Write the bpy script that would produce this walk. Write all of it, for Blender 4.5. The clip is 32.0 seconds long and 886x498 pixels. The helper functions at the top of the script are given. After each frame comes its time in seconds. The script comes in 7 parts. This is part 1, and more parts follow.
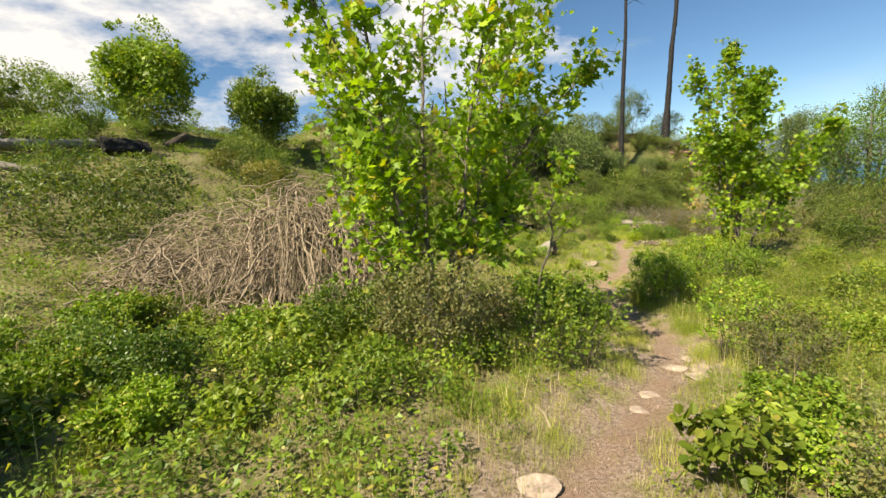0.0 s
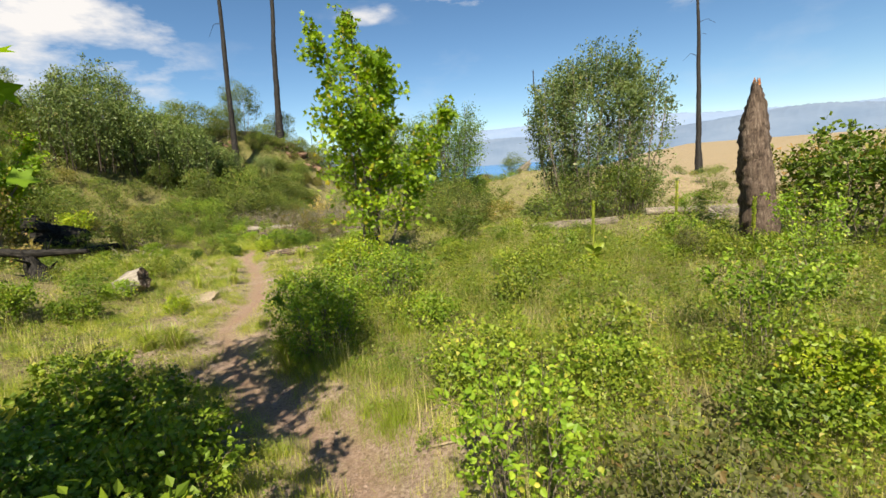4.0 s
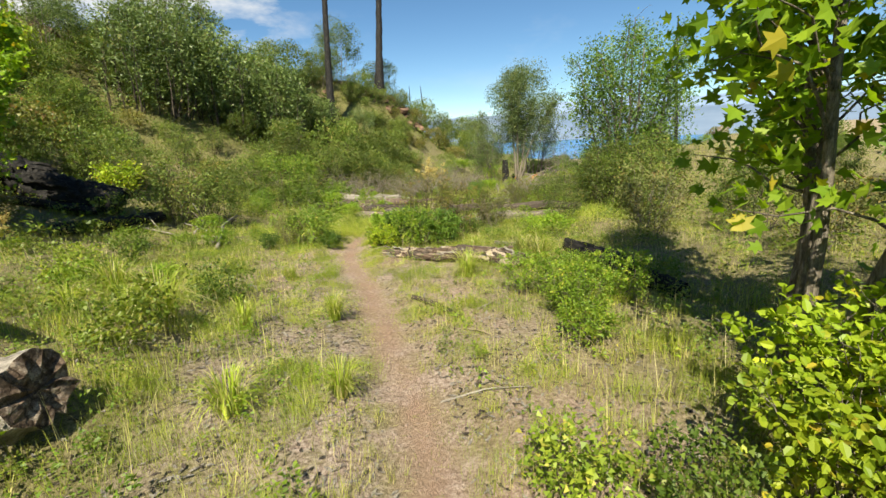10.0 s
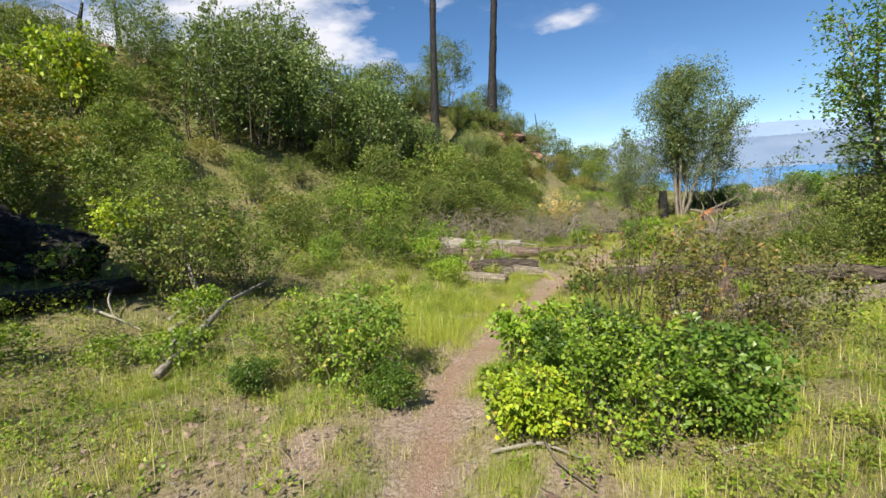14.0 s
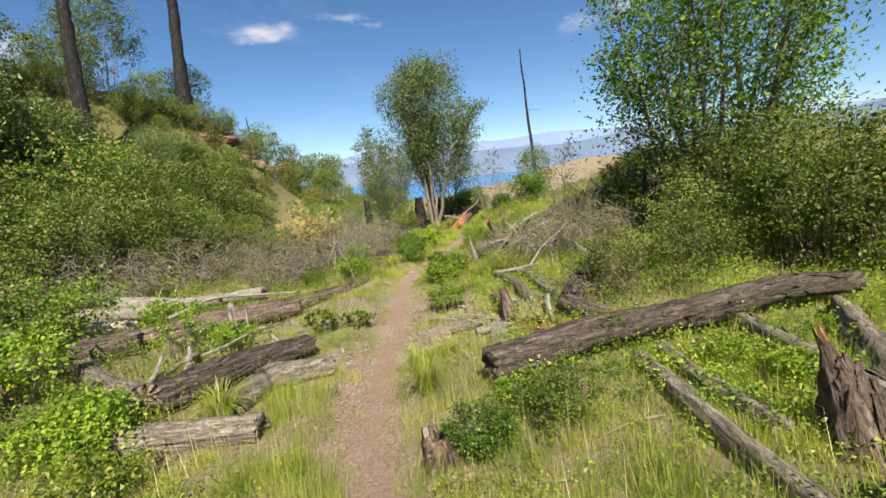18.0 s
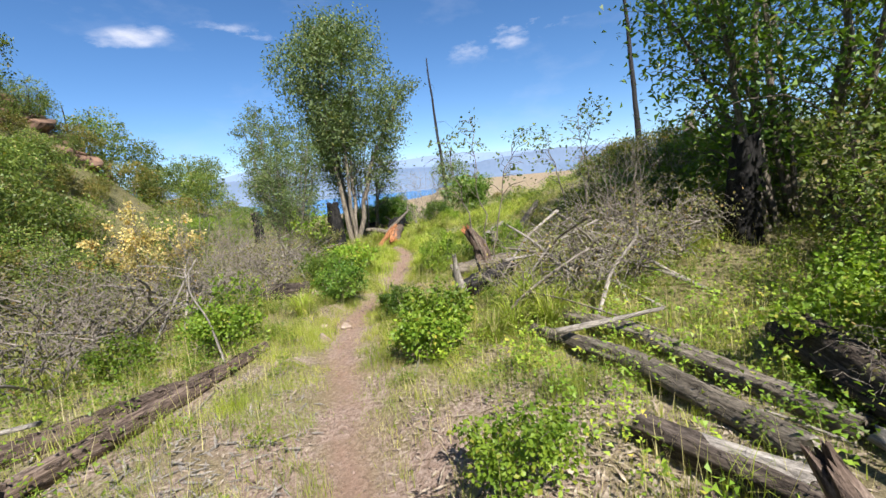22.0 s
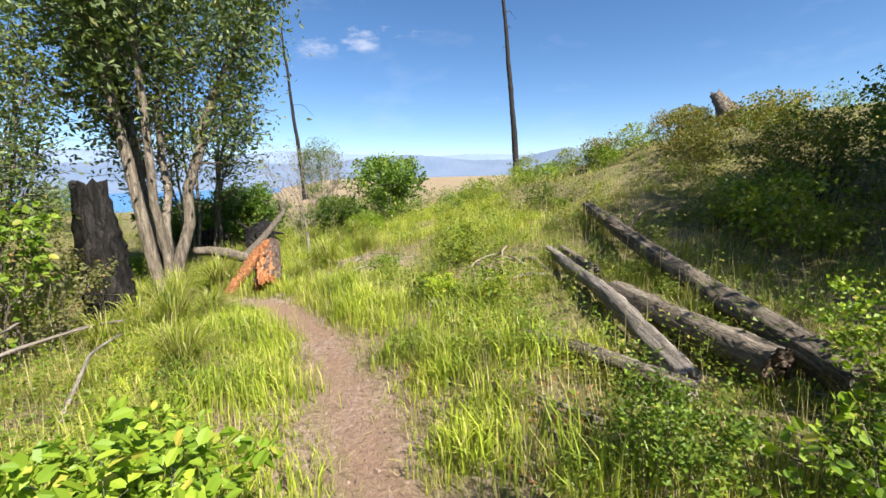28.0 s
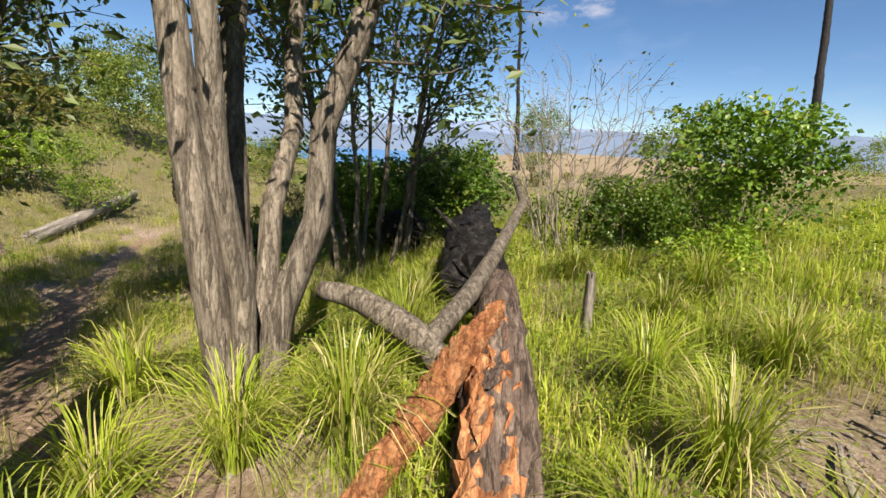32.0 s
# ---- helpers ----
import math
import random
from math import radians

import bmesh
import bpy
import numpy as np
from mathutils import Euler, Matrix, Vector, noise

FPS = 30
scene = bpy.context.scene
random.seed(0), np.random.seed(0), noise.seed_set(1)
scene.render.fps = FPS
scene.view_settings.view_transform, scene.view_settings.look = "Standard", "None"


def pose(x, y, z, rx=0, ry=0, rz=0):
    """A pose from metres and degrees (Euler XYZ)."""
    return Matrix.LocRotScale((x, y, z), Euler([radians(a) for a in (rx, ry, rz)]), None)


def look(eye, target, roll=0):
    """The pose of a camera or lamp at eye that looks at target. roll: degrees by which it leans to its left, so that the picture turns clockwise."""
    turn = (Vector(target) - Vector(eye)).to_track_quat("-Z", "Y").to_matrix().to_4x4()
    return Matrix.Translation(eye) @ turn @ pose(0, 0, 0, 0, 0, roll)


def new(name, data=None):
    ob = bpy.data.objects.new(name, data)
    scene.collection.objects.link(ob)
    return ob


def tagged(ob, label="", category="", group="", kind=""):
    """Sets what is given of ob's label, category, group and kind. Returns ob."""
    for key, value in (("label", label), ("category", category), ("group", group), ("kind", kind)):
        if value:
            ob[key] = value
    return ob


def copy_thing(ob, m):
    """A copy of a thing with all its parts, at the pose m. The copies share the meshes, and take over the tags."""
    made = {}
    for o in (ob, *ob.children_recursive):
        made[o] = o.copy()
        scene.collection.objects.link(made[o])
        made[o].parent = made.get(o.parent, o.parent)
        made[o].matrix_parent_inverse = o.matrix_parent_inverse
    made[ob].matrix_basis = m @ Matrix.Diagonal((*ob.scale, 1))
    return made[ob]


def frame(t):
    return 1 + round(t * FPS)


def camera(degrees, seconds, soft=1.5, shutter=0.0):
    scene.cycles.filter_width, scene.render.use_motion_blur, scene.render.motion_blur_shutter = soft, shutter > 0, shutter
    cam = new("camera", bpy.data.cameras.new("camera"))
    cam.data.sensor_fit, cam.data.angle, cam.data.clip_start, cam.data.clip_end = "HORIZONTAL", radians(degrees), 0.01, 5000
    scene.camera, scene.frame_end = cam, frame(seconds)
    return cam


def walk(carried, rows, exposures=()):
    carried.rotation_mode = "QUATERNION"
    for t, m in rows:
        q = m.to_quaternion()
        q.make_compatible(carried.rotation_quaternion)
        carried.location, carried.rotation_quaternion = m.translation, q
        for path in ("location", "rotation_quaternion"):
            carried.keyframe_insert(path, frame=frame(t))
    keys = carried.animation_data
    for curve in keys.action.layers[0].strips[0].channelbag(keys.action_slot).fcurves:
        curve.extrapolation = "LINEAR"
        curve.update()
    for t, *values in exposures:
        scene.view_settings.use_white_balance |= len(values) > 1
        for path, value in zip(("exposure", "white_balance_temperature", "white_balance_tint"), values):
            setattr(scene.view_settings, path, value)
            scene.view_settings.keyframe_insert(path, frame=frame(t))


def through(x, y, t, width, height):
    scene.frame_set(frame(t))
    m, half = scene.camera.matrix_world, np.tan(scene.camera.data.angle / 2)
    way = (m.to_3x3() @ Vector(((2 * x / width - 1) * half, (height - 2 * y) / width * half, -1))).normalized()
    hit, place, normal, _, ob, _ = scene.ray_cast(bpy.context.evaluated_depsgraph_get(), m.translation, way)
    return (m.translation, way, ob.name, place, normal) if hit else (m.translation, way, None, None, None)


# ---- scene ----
cam = camera(91.8, 32.0)
PATH = [
    (0, (0.0, 0.0, 1.5), (-0.021, 1.979, 1.215), -4.8),
    (0.5, (0.084, 0.281, 1.454), (0.426, 2.214, 1.073), -3.4),
    (1, (0.14, 0.718, 1.436), (0.767, 2.573, 1.03), -2.9),
    (1.5, (0.164, 1.186, 1.419), (1.182, 2.844, 0.957), -6.7),
    (2, (0.339, 1.668, 1.323), (1.603, 3.164, 0.916), -5.0),
    (2.5, (0.586, 2.152, 1.274), (1.888, 3.613, 0.862), -6.0),
    (4.5, (1.828, 3.956, 1.084), (3.266, 5.289, 0.69), -4.0),
    (5, (2.142, 4.435, 0.985), (3.401, 5.926, 0.545), -2.1),
    (5.5, (2.443, 4.883, 0.906), (3.483, 6.483, 0.304), -3.0),
    (6, (2.6, 5.321, 0.84), (3.273, 7.104, 0.234), -3.4),
    (6.5, (2.741, 5.825, 0.727), (3.29, 7.573, -0.076), -1.0),
    (7, (2.946, 6.546, 0.646), (3.415, 8.298, -0.196), -2.1),
    (7.5, (2.967, 7.292, 0.584), (3.414, 9.05, -0.259), -3.7),
    (8, (3.072, 8.106, 0.565), (3.525, 9.895, -0.206), -4.1),
    (8.5, (3.215, 8.95, 0.578), (3.941, 10.675, -0.127), -5.8),
    (9, (3.485, 9.701, 0.567), (4.41, 11.355, -0.075), -4.5),
    (9.5, (3.762, 10.403, 0.543), (4.762, 12.023, -0.069), -3.6),
    (10, (4.204, 11.05, 0.517), (5.345, 12.614, 0.014), -2.7),
    (10.5, (4.674, 11.717, 0.506), (5.813, 13.293, 0.038), -4.3),
    (11, (5.108, 12.322, 0.44), (6.255, 13.903, 0.01), -4.5),
    (11.5, (5.508, 12.957, 0.349), (6.541, 14.628, -0.024), -3.8),
    (12, (5.82, 13.622, 0.307), (6.768, 15.346, -0.051), -3.0),
    (12.5, (6.118, 14.318, 0.289), (6.951, 16.107, -0.037), -3.6),
    (13, (6.329, 15.003, 0.284), (7.13, 16.804, -0.049), -9.4),
    (13.5, (6.574, 15.633, 0.187), (7.336, 17.455, -0.13), -8.1),
    (14, (6.748, 16.372, 0.137), (7.499, 18.198, -0.179), -4.0),
    (14.5, (6.946, 17.111, 0.118), (7.726, 18.924, -0.201), -5.2),
    (15, (7.143, 17.854, 0.021), (8.095, 19.581, -0.311), -7.5),
    (15.5, (7.422, 18.446, -0.03), (8.711, 19.929, -0.404), -7.6),
    (17.5, (8.853, 20.285, -0.011), (10.506, 21.359, -0.352), -6.0),
    (18, (9.294, 20.707, -0.098), (10.96, 21.754, -0.453), -5.9),
    (18.5, (9.622, 21.108, -0.198), (11.289, 22.148, -0.571), -5.6),
    (19, (10.012, 21.529, -0.305), (11.65, 22.607, -0.695), -5.4),
    (19.5, (10.408, 21.978, -0.388), (12.04, 23.053, -0.812), -5.8),
    (20, (10.85, 22.428, -0.454), (12.483, 23.498, -0.885), -5.8),
    (20.5, (11.259, 22.85, -0.507), (12.979, 23.765, -0.958), -5.8),
    (21, (11.731, 23.12, -0.595), (13.521, 23.943, -0.94), -5.7),
    (21.5, (12.256, 23.458, -0.646), (14.072, 24.243, -0.939), -5.5),
    (22, (12.773, 23.752, -0.704), (14.645, 24.381, -1.016), -5.3),
    (22.5, (13.26, 24.094, -0.711), (15.13, 24.742, -1.001), -4.7),
    (23, (13.805, 24.399, -0.751), (15.685, 25.018, -1.036), -4.3),
    (23.5, (14.329, 24.743, -0.775), (16.212, 25.351, -1.068), -4.0),
    (24, (14.781, 25.087, -0.79), (16.661, 25.698, -1.095), -3.8),
    (24.5, (15.22, 25.435, -0.813), (17.048, 26.195, -1.1), -3.4),
    (26.5, (17.32, 26.625, -0.821), (19.264, 26.934, -1.171), -2.2),
    (27, (17.759, 26.815, -0.891), (19.708, 27.102, -1.239), -1.7),
    (27.5, (18.279, 26.967, -0.913), (20.244, 27.043, -1.276), -2.2),
    (28, (18.922, 27.045, -1.056), (20.893, 26.988, -1.391), -1.4),
    (28.5, (19.574, 27.123, -1.073), (21.546, 27.048, -1.398), -1.5),
    (29, (20.233, 27.302, -1.074), (22.207, 27.385, -1.384), -0.6),
    (29.5, (20.792, 27.386, -1.069), (22.752, 27.581, -1.412), -1.2),
    (30, (21.382, 27.582, -1.166), (23.34, 27.798, -1.512), -1.2),
    (30.5, (21.949, 27.837, -1.231), (23.864, 28.301, -1.574), -2.0),
    (31, (22.493, 28.105, -1.203), (24.393, 28.591, -1.594), -0.6),
    (31.5, (22.957, 28.478, -1.226), (24.78, 29.179, -1.653), 1.5),
    (32, (23.378, 28.924, -1.2), (25.155, 29.711, -1.668), 3.4),
]
walk(cam, [(t, look(eye, target, roll)) for t, eye, target, roll in PATH],
     [(0.0, 1.12, 7550, 7), (2.0, 1.12, 7550, 8), (5.2, 1.0, 7300, 7), (6.0, 1.38, 7500, 3), (7.0, 1.82, 7000, -12), (7.6, 1.55, 6950, -9), (8.4, 1.12, 6900, -3), (9.2, 1.05, 6950, 2), (10.5, 1.08, 7200, 4), (12.0, 1.08, 6850, 10), (14.0, 1.0, 6550, 10), (18.0, 0.95, 6700, 11), (21.0, 1.14, 6300, 14), (23.0, 1.02, 6150, 11), (26.0, 1.1, 6400, 12), (28.0, 1.24, 6500, 13), (30.0, 1.04, 6650, 21), (32.0, 0.97, 6950, 14)])
# patches of cloud: yaw, height, half width and half height in degrees
CLOUDS = [(30, 26, 34, 13), (4, 26, 30, 12), (12, 14, 30, 9), (-8, 18, 13, 8), (40, 14, 26, 10), (-43, 17.5, 6, 1.6, 0.42, -14), (-48, 18.2, 7, 1.3, 0.4, 8), (-86, 17.5, 10, 2.6, 0.5, -12), (60, 30, 40, 14)]

# ---- light ----
SUN = Vector((-0.476, -0.431, 0.766)).normalized()
sun = new("sun", bpy.data.lights.new("sun", "SUN"))
sun.data.energy, sun.data.angle, sun.data.color = 5.0, radians(0.53), (1.0, 0.94, 0.82)
sun.matrix_world = look(SUN * 100, (0, 0, 0))
scene.view_settings.exposure = 0.98

world = bpy.data.worlds.new("world")
scene.world = world
world.use_nodes = True
wn, wl = world.node_tree.nodes, world.node_tree.links
wn.clear()
sky = wn.new("ShaderNodeTexSky")
sky.sky_type, sky.sun_disc = "NISHITA", False
sky.sun_elevation, sky.sun_rotation = math.asin(SUN.z), math.atan2(SUN.x, SUN.y)
sky.altitude, sky.air_density, sky.dust_density, sky.ozone_density = 900, 0.85, 0.15, 3.0
coord = wn.new("ShaderNodeTexCoord")


def wmath(op, a, b, c=None):
    n = wn.new("ShaderNodeMath")
    n.operation = op
    for i, v in enumerate((a, b, c)):
        if isinstance(v, (int, float)):
            n.inputs[i].default_value = v
        elif v is not None:
            wl.new(v, n.inputs[i])
    return n.outputs[0]


def cloud_patch(yaw, up, wide, tall, weight=1.0, lean=0.0):
    """How far into a patch of cloud a direction lies: yaw and height in degrees."""
    m = wn.new("ShaderNodeMapping")
    m.vector_type = "TEXTURE"
    m.inputs["Rotation"].default_value = Euler((radians(up), radians(lean), radians(yaw))).to_quaternion().to_euler()
    wl.new(coord.outputs["Generated"], m.inputs["Vector"])
    s = wn.new("ShaderNodeSeparateXYZ")
    wl.new(m.outputs[0], s.inputs[0])
    a = wmath("DIVIDE", s.outputs[0], math.tan(radians(wide)))
    b = wmath("DIVIDE", s.outputs[2], math.tan(radians(tall)))
    r = wmath("SQRT", wmath("ADD", wmath("MULTIPLY", a, a), wmath("MULTIPLY", b, b)), 0.0)
    inside = wmath("MULTIPLY", wmath("SUBTRACT", 1.0, r), weight)
    ahead = wmath("GREATER_THAN", s.outputs[1], 0.0)
    return wmath("MULTIPLY", wmath("MAXIMUM", inside, 0.0), ahead)


stretch = wn.new("ShaderNodeMapping")
stretch.inputs["Scale"].default_value = (1.0, 1.0, 2.6)
wl.new(coord.outputs["Generated"], stretch.inputs["Vector"])
puff = wn.new("ShaderNodeTexNoise")
puff.inputs["Scale"].default_value, puff.inputs["Detail"].default_value, puff.inputs["Roughness"].default_value = 5.0, 7.0, 0.6
wl.new(stretch.outputs[0], puff.inputs["Vector"])
cover = 0.0
for patch in CLOUDS:
    one = cloud_patch(*patch)
    cover = one if cover == 0.0 else wmath("MAXIMUM", cover, one)
thick = wmath("ADD", wmath("MULTIPLY", cover, 1.55), wmath("MULTIPLY", wmath("SUBTRACT", puff.outputs[0], 0.58), 4.6))
mask = wmath("MULTIPLY", wmath("MINIMUM", wmath("MAXIMUM", thick, 0.0), 1.0), wmath("MINIMUM", wmath("MULTIPLY", cover, 5.0), 1.0))
veil = wmath("MULTIPLY", wmath("MAXIMUM", wmath("SUBTRACT", puff.outputs[0], 0.55), 0.0), 0.5)
mix = wn.new("ShaderNodeMix")
mix.data_type = "RGBA"
wl.new(wmath("MAXIMUM", mask, veil), mix.inputs["Factor"])
deep = wn.new("ShaderNodeHueSaturation")
deep.inputs["Hue"].default_value, deep.inputs["Saturation"].default_value, deep.inputs["Value"].default_value = 0.499, 1.16, 1.04
wl.new(sky.outputs[0], deep.inputs["Color"])
wl.new(deep.outputs[0], mix.inputs["A"])
mix.inputs["B"].default_value = (6.6, 6.7, 7.3, 1)
back = wn.new("ShaderNodeBackground")
back.inputs["Strength"].default_value = 0.069
wl.new(mix.outputs["Result"], back.inputs["Color"])
out = wn.new("ShaderNodeOutputWorld")
wl.new(back.outputs[0], out.inputs["Surface"])

# ---- materials ----
def shader(name):
    m = bpy.data.materials.new(name)
    m.use_nodes = True
    return m, m.node_tree.nodes, m.node_tree.links, m.node_tree.nodes["Principled BSDF"]


def noise_node(n, l, scale, detail=4.0, rough=0.6, source="Object", stretch=None):
    tc = n.new("ShaderNodeTexCoord")
    tex = n.new("ShaderNodeTexNoise")
    tex.inputs["Scale"].default_value, tex.inputs["Detail"].default_value, tex.inputs["Roughness"].default_value = scale, detail, rough
    if stretch:
        mp = n.new("ShaderNodeMapping")
        mp.inputs["Scale"].default_value = stretch
        l.new(tc.outputs[source], mp.inputs[0])
        l.new(mp.outputs[0], tex.inputs["Vector"])
    else:
        l.new(tc.outputs[source], tex.inputs["Vector"])
    return tex


def ramp_node(n, l, fac, stops):
    r = n.new("ShaderNodeValToRGB")
    e = r.color_ramp.elements
    while len(e) < len(stops):
        e.new(0.5)
    for one, (at, c) in zip(e, stops):
        one.position, one.color = at, (*c, 1)
    l.new(fac, r.inputs[0])
    return r.outputs[0]


def mixed(n, l, fac, a, b, how="MIX"):
    x = n.new("ShaderNodeMix")
    x.data_type, x.blend_type = "RGBA", how
    for key, v in (("Factor", fac), ("A", a), ("B", b)):
        if isinstance(v, (int, float)):
            x.inputs[key].default_value = v
        elif isinstance(v, tuple):
            x.inputs[key].default_value = (*v, 1)
        else:
            l.new(v, x.inputs[key])
    return x.outputs["Result"]


def bumped(n, l, bsdf, heights, strength=0.5, distance=0.02):
    b = n.new("ShaderNodeBump")
    b.inputs["Strength"].default_value, b.inputs["Distance"].default_value = strength, distance
    l.new(heights, b.inputs["Height"])
    l.new(b.outputs[0], bsdf.inputs["Normal"])


def leaf_mat(name, dark, light, odd, odd_share=0.06, shine=0.5, through=0.32, vary_by=(0.62, 1.2)):
    """Leaves: each its own tint, some turned yellow or brown, lit through from behind."""
    m, n, l, bsdf = shader(name)
    geo, info = n.new("ShaderNodeNewGeometry"), n.new("ShaderNodeObjectInfo")
    tint = ramp_node(n, l, geo.outputs["Random Per Island"], [(0.0, tuple(0.8 * a + 0.2 * b for a, b in zip(dark, light))), (1 - odd_share - 0.02, tuple(1.12 * b for b in light)), (1 - odd_share, odd), (1.0, odd)])
    patch = noise_node(n, l, 1.7, 2.0)
    tint = mixed(n, l, ramp_node(n, l, patch.outputs[0], [(0.38, (0.75,) * 3), (0.62, (0.0,) * 3)]), tint, dark)
    hue = n.new("ShaderNodeHueSaturation")
    vary = n.new("ShaderNodeMapRange")
    vary.inputs["To Min"].default_value, vary.inputs["To Max"].default_value = vary_by
    l.new(info.outputs["Random"], vary.inputs[0])
    l.new(vary.outputs[0], hue.inputs["Value"])
    l.new(tint, hue.inputs["Color"])
    l.new(hue.outputs[0], bsdf.inputs["Base Color"])
    bsdf.inputs["Roughness"].default_value = shine
    bsdf.inputs["Specular IOR Level"].default_value = 0.35
    tr = n.new("ShaderNodeBsdfTranslucent")
    warm = n.new("ShaderNodeMix")
    warm.data_type, warm.blend_type = "RGBA", "MULTIPLY"
    warm.inputs["Factor"].default_value = 1.0
    warm.inputs["B"].default_value = (1.3, 1.4, 0.5, 1)
    l.new(hue.outputs[0], warm.inputs["A"])
    l.new(warm.outputs["Result"], tr.inputs["Color"])
    ms = n.new("ShaderNodeMixShader")
    ms.inputs[0].default_value = through
    l.new(bsdf.outputs[0], ms.inputs[1])
    l.new(tr.outputs[0], ms.inputs[2])
    l.new(ms.outputs[0], n["Material Output"].inputs["Surface"])
    return m


def wood_mat(name, low, mid, high, scale=26.0, along=(1, 1, 0.12), rough=0.88, bump=0.8, deep=0.02, plates=0.4, moss=0.0):
    """Bark or bare wood with fibres along the local z of the part, broken by cracks into plates."""
    m, n, l, bsdf = shader(name)
    fib = noise_node(n, l, scale, 6.0, 0.7, "Object", along)
    fine = noise_node(n, l, 95.0, 3.0, 0.7, "Object", (1, 1, 0.35))
    big = noise_node(n, l, 2.2, 4.0)
    tc, mp, cell = n.new("ShaderNodeTexCoord"), n.new("ShaderNodeMapping"), n.new("ShaderNodeTexVoronoi")
    mp.inputs["Scale"].default_value = (1, 1, 0.14)
    bendy = n.new("ShaderNodeVectorMath")
    bendy.operation = "MULTIPLY_ADD"
    bendy.inputs[1].default_value = (0.12, 0.12, 0.5)
    l.new(fib.outputs["Color"], bendy.inputs[0])
    l.new(tc.outputs["Object"], bendy.inputs[2])
    l.new(bendy.outputs[0], mp.inputs[0])
    cell.feature = "DISTANCE_TO_EDGE"
    cell.inputs["Scale"].default_value = scale * 0.85
    l.new(mp.outputs[0], cell.inputs["Vector"])
    crack = ramp_node(n, l, cell.outputs["Distance"], [(0.0, (0.0,) * 3), (0.09, (1.0,) * 3)])
    c = ramp_node(n, l, fib.outputs[0], [(0.32, low), (0.5, mid), (0.68, high)])
    c = mixed(n, l, ramp_node(n, l, big.outputs[0], [(0.35, (0,) * 3), (0.7, (0.5,) * 3)]), c, mid)
    c = mixed(n, l, ramp_node(n, l, fine.outputs[0], [(0.35, (0.55,) * 3), (0.6, (0,) * 3)]), c, low)
    dark = n.new("ShaderNodeMath")
    dark.operation = "MULTIPLY_ADD"
    dark.inputs[1].default_value, dark.inputs[2].default_value = -plates, plates
    l.new(crack, dark.inputs[0])
    c = mixed(n, l, dark.outputs[0], c, tuple(v * 0.45 for v in low))
    info = n.new("ShaderNodeObjectInfo")
    hue = n.new("ShaderNodeHueSaturation")
    vary = n.new("ShaderNodeMapRange")
    vary.inputs["To Min"].default_value, vary.inputs["To Max"].default_value = 0.8, 1.2
    l.new(info.outputs["Random"], vary.inputs[0])
    l.new(vary.outputs[0], hue.inputs["Value"])
    l.new(c, hue.inputs["Color"])
    l.new(hue.outputs[0], bsdf.inputs["Base Color"])
    bsdf.inputs["Roughness"].default_value = rough
    bsdf.inputs["Specular IOR Level"].default_value = 0.2
    tall = n.new("ShaderNodeMath")
    tall.operation = "MULTIPLY_ADD"
    tall.inputs[1].default_value = plates * 0.8
    l.new(crack, tall.inputs[0])
    l.new(fib.outputs[0], tall.inputs[2])
    bumped(n, l, bsdf, tall.outputs[0], bump, deep)
    return m


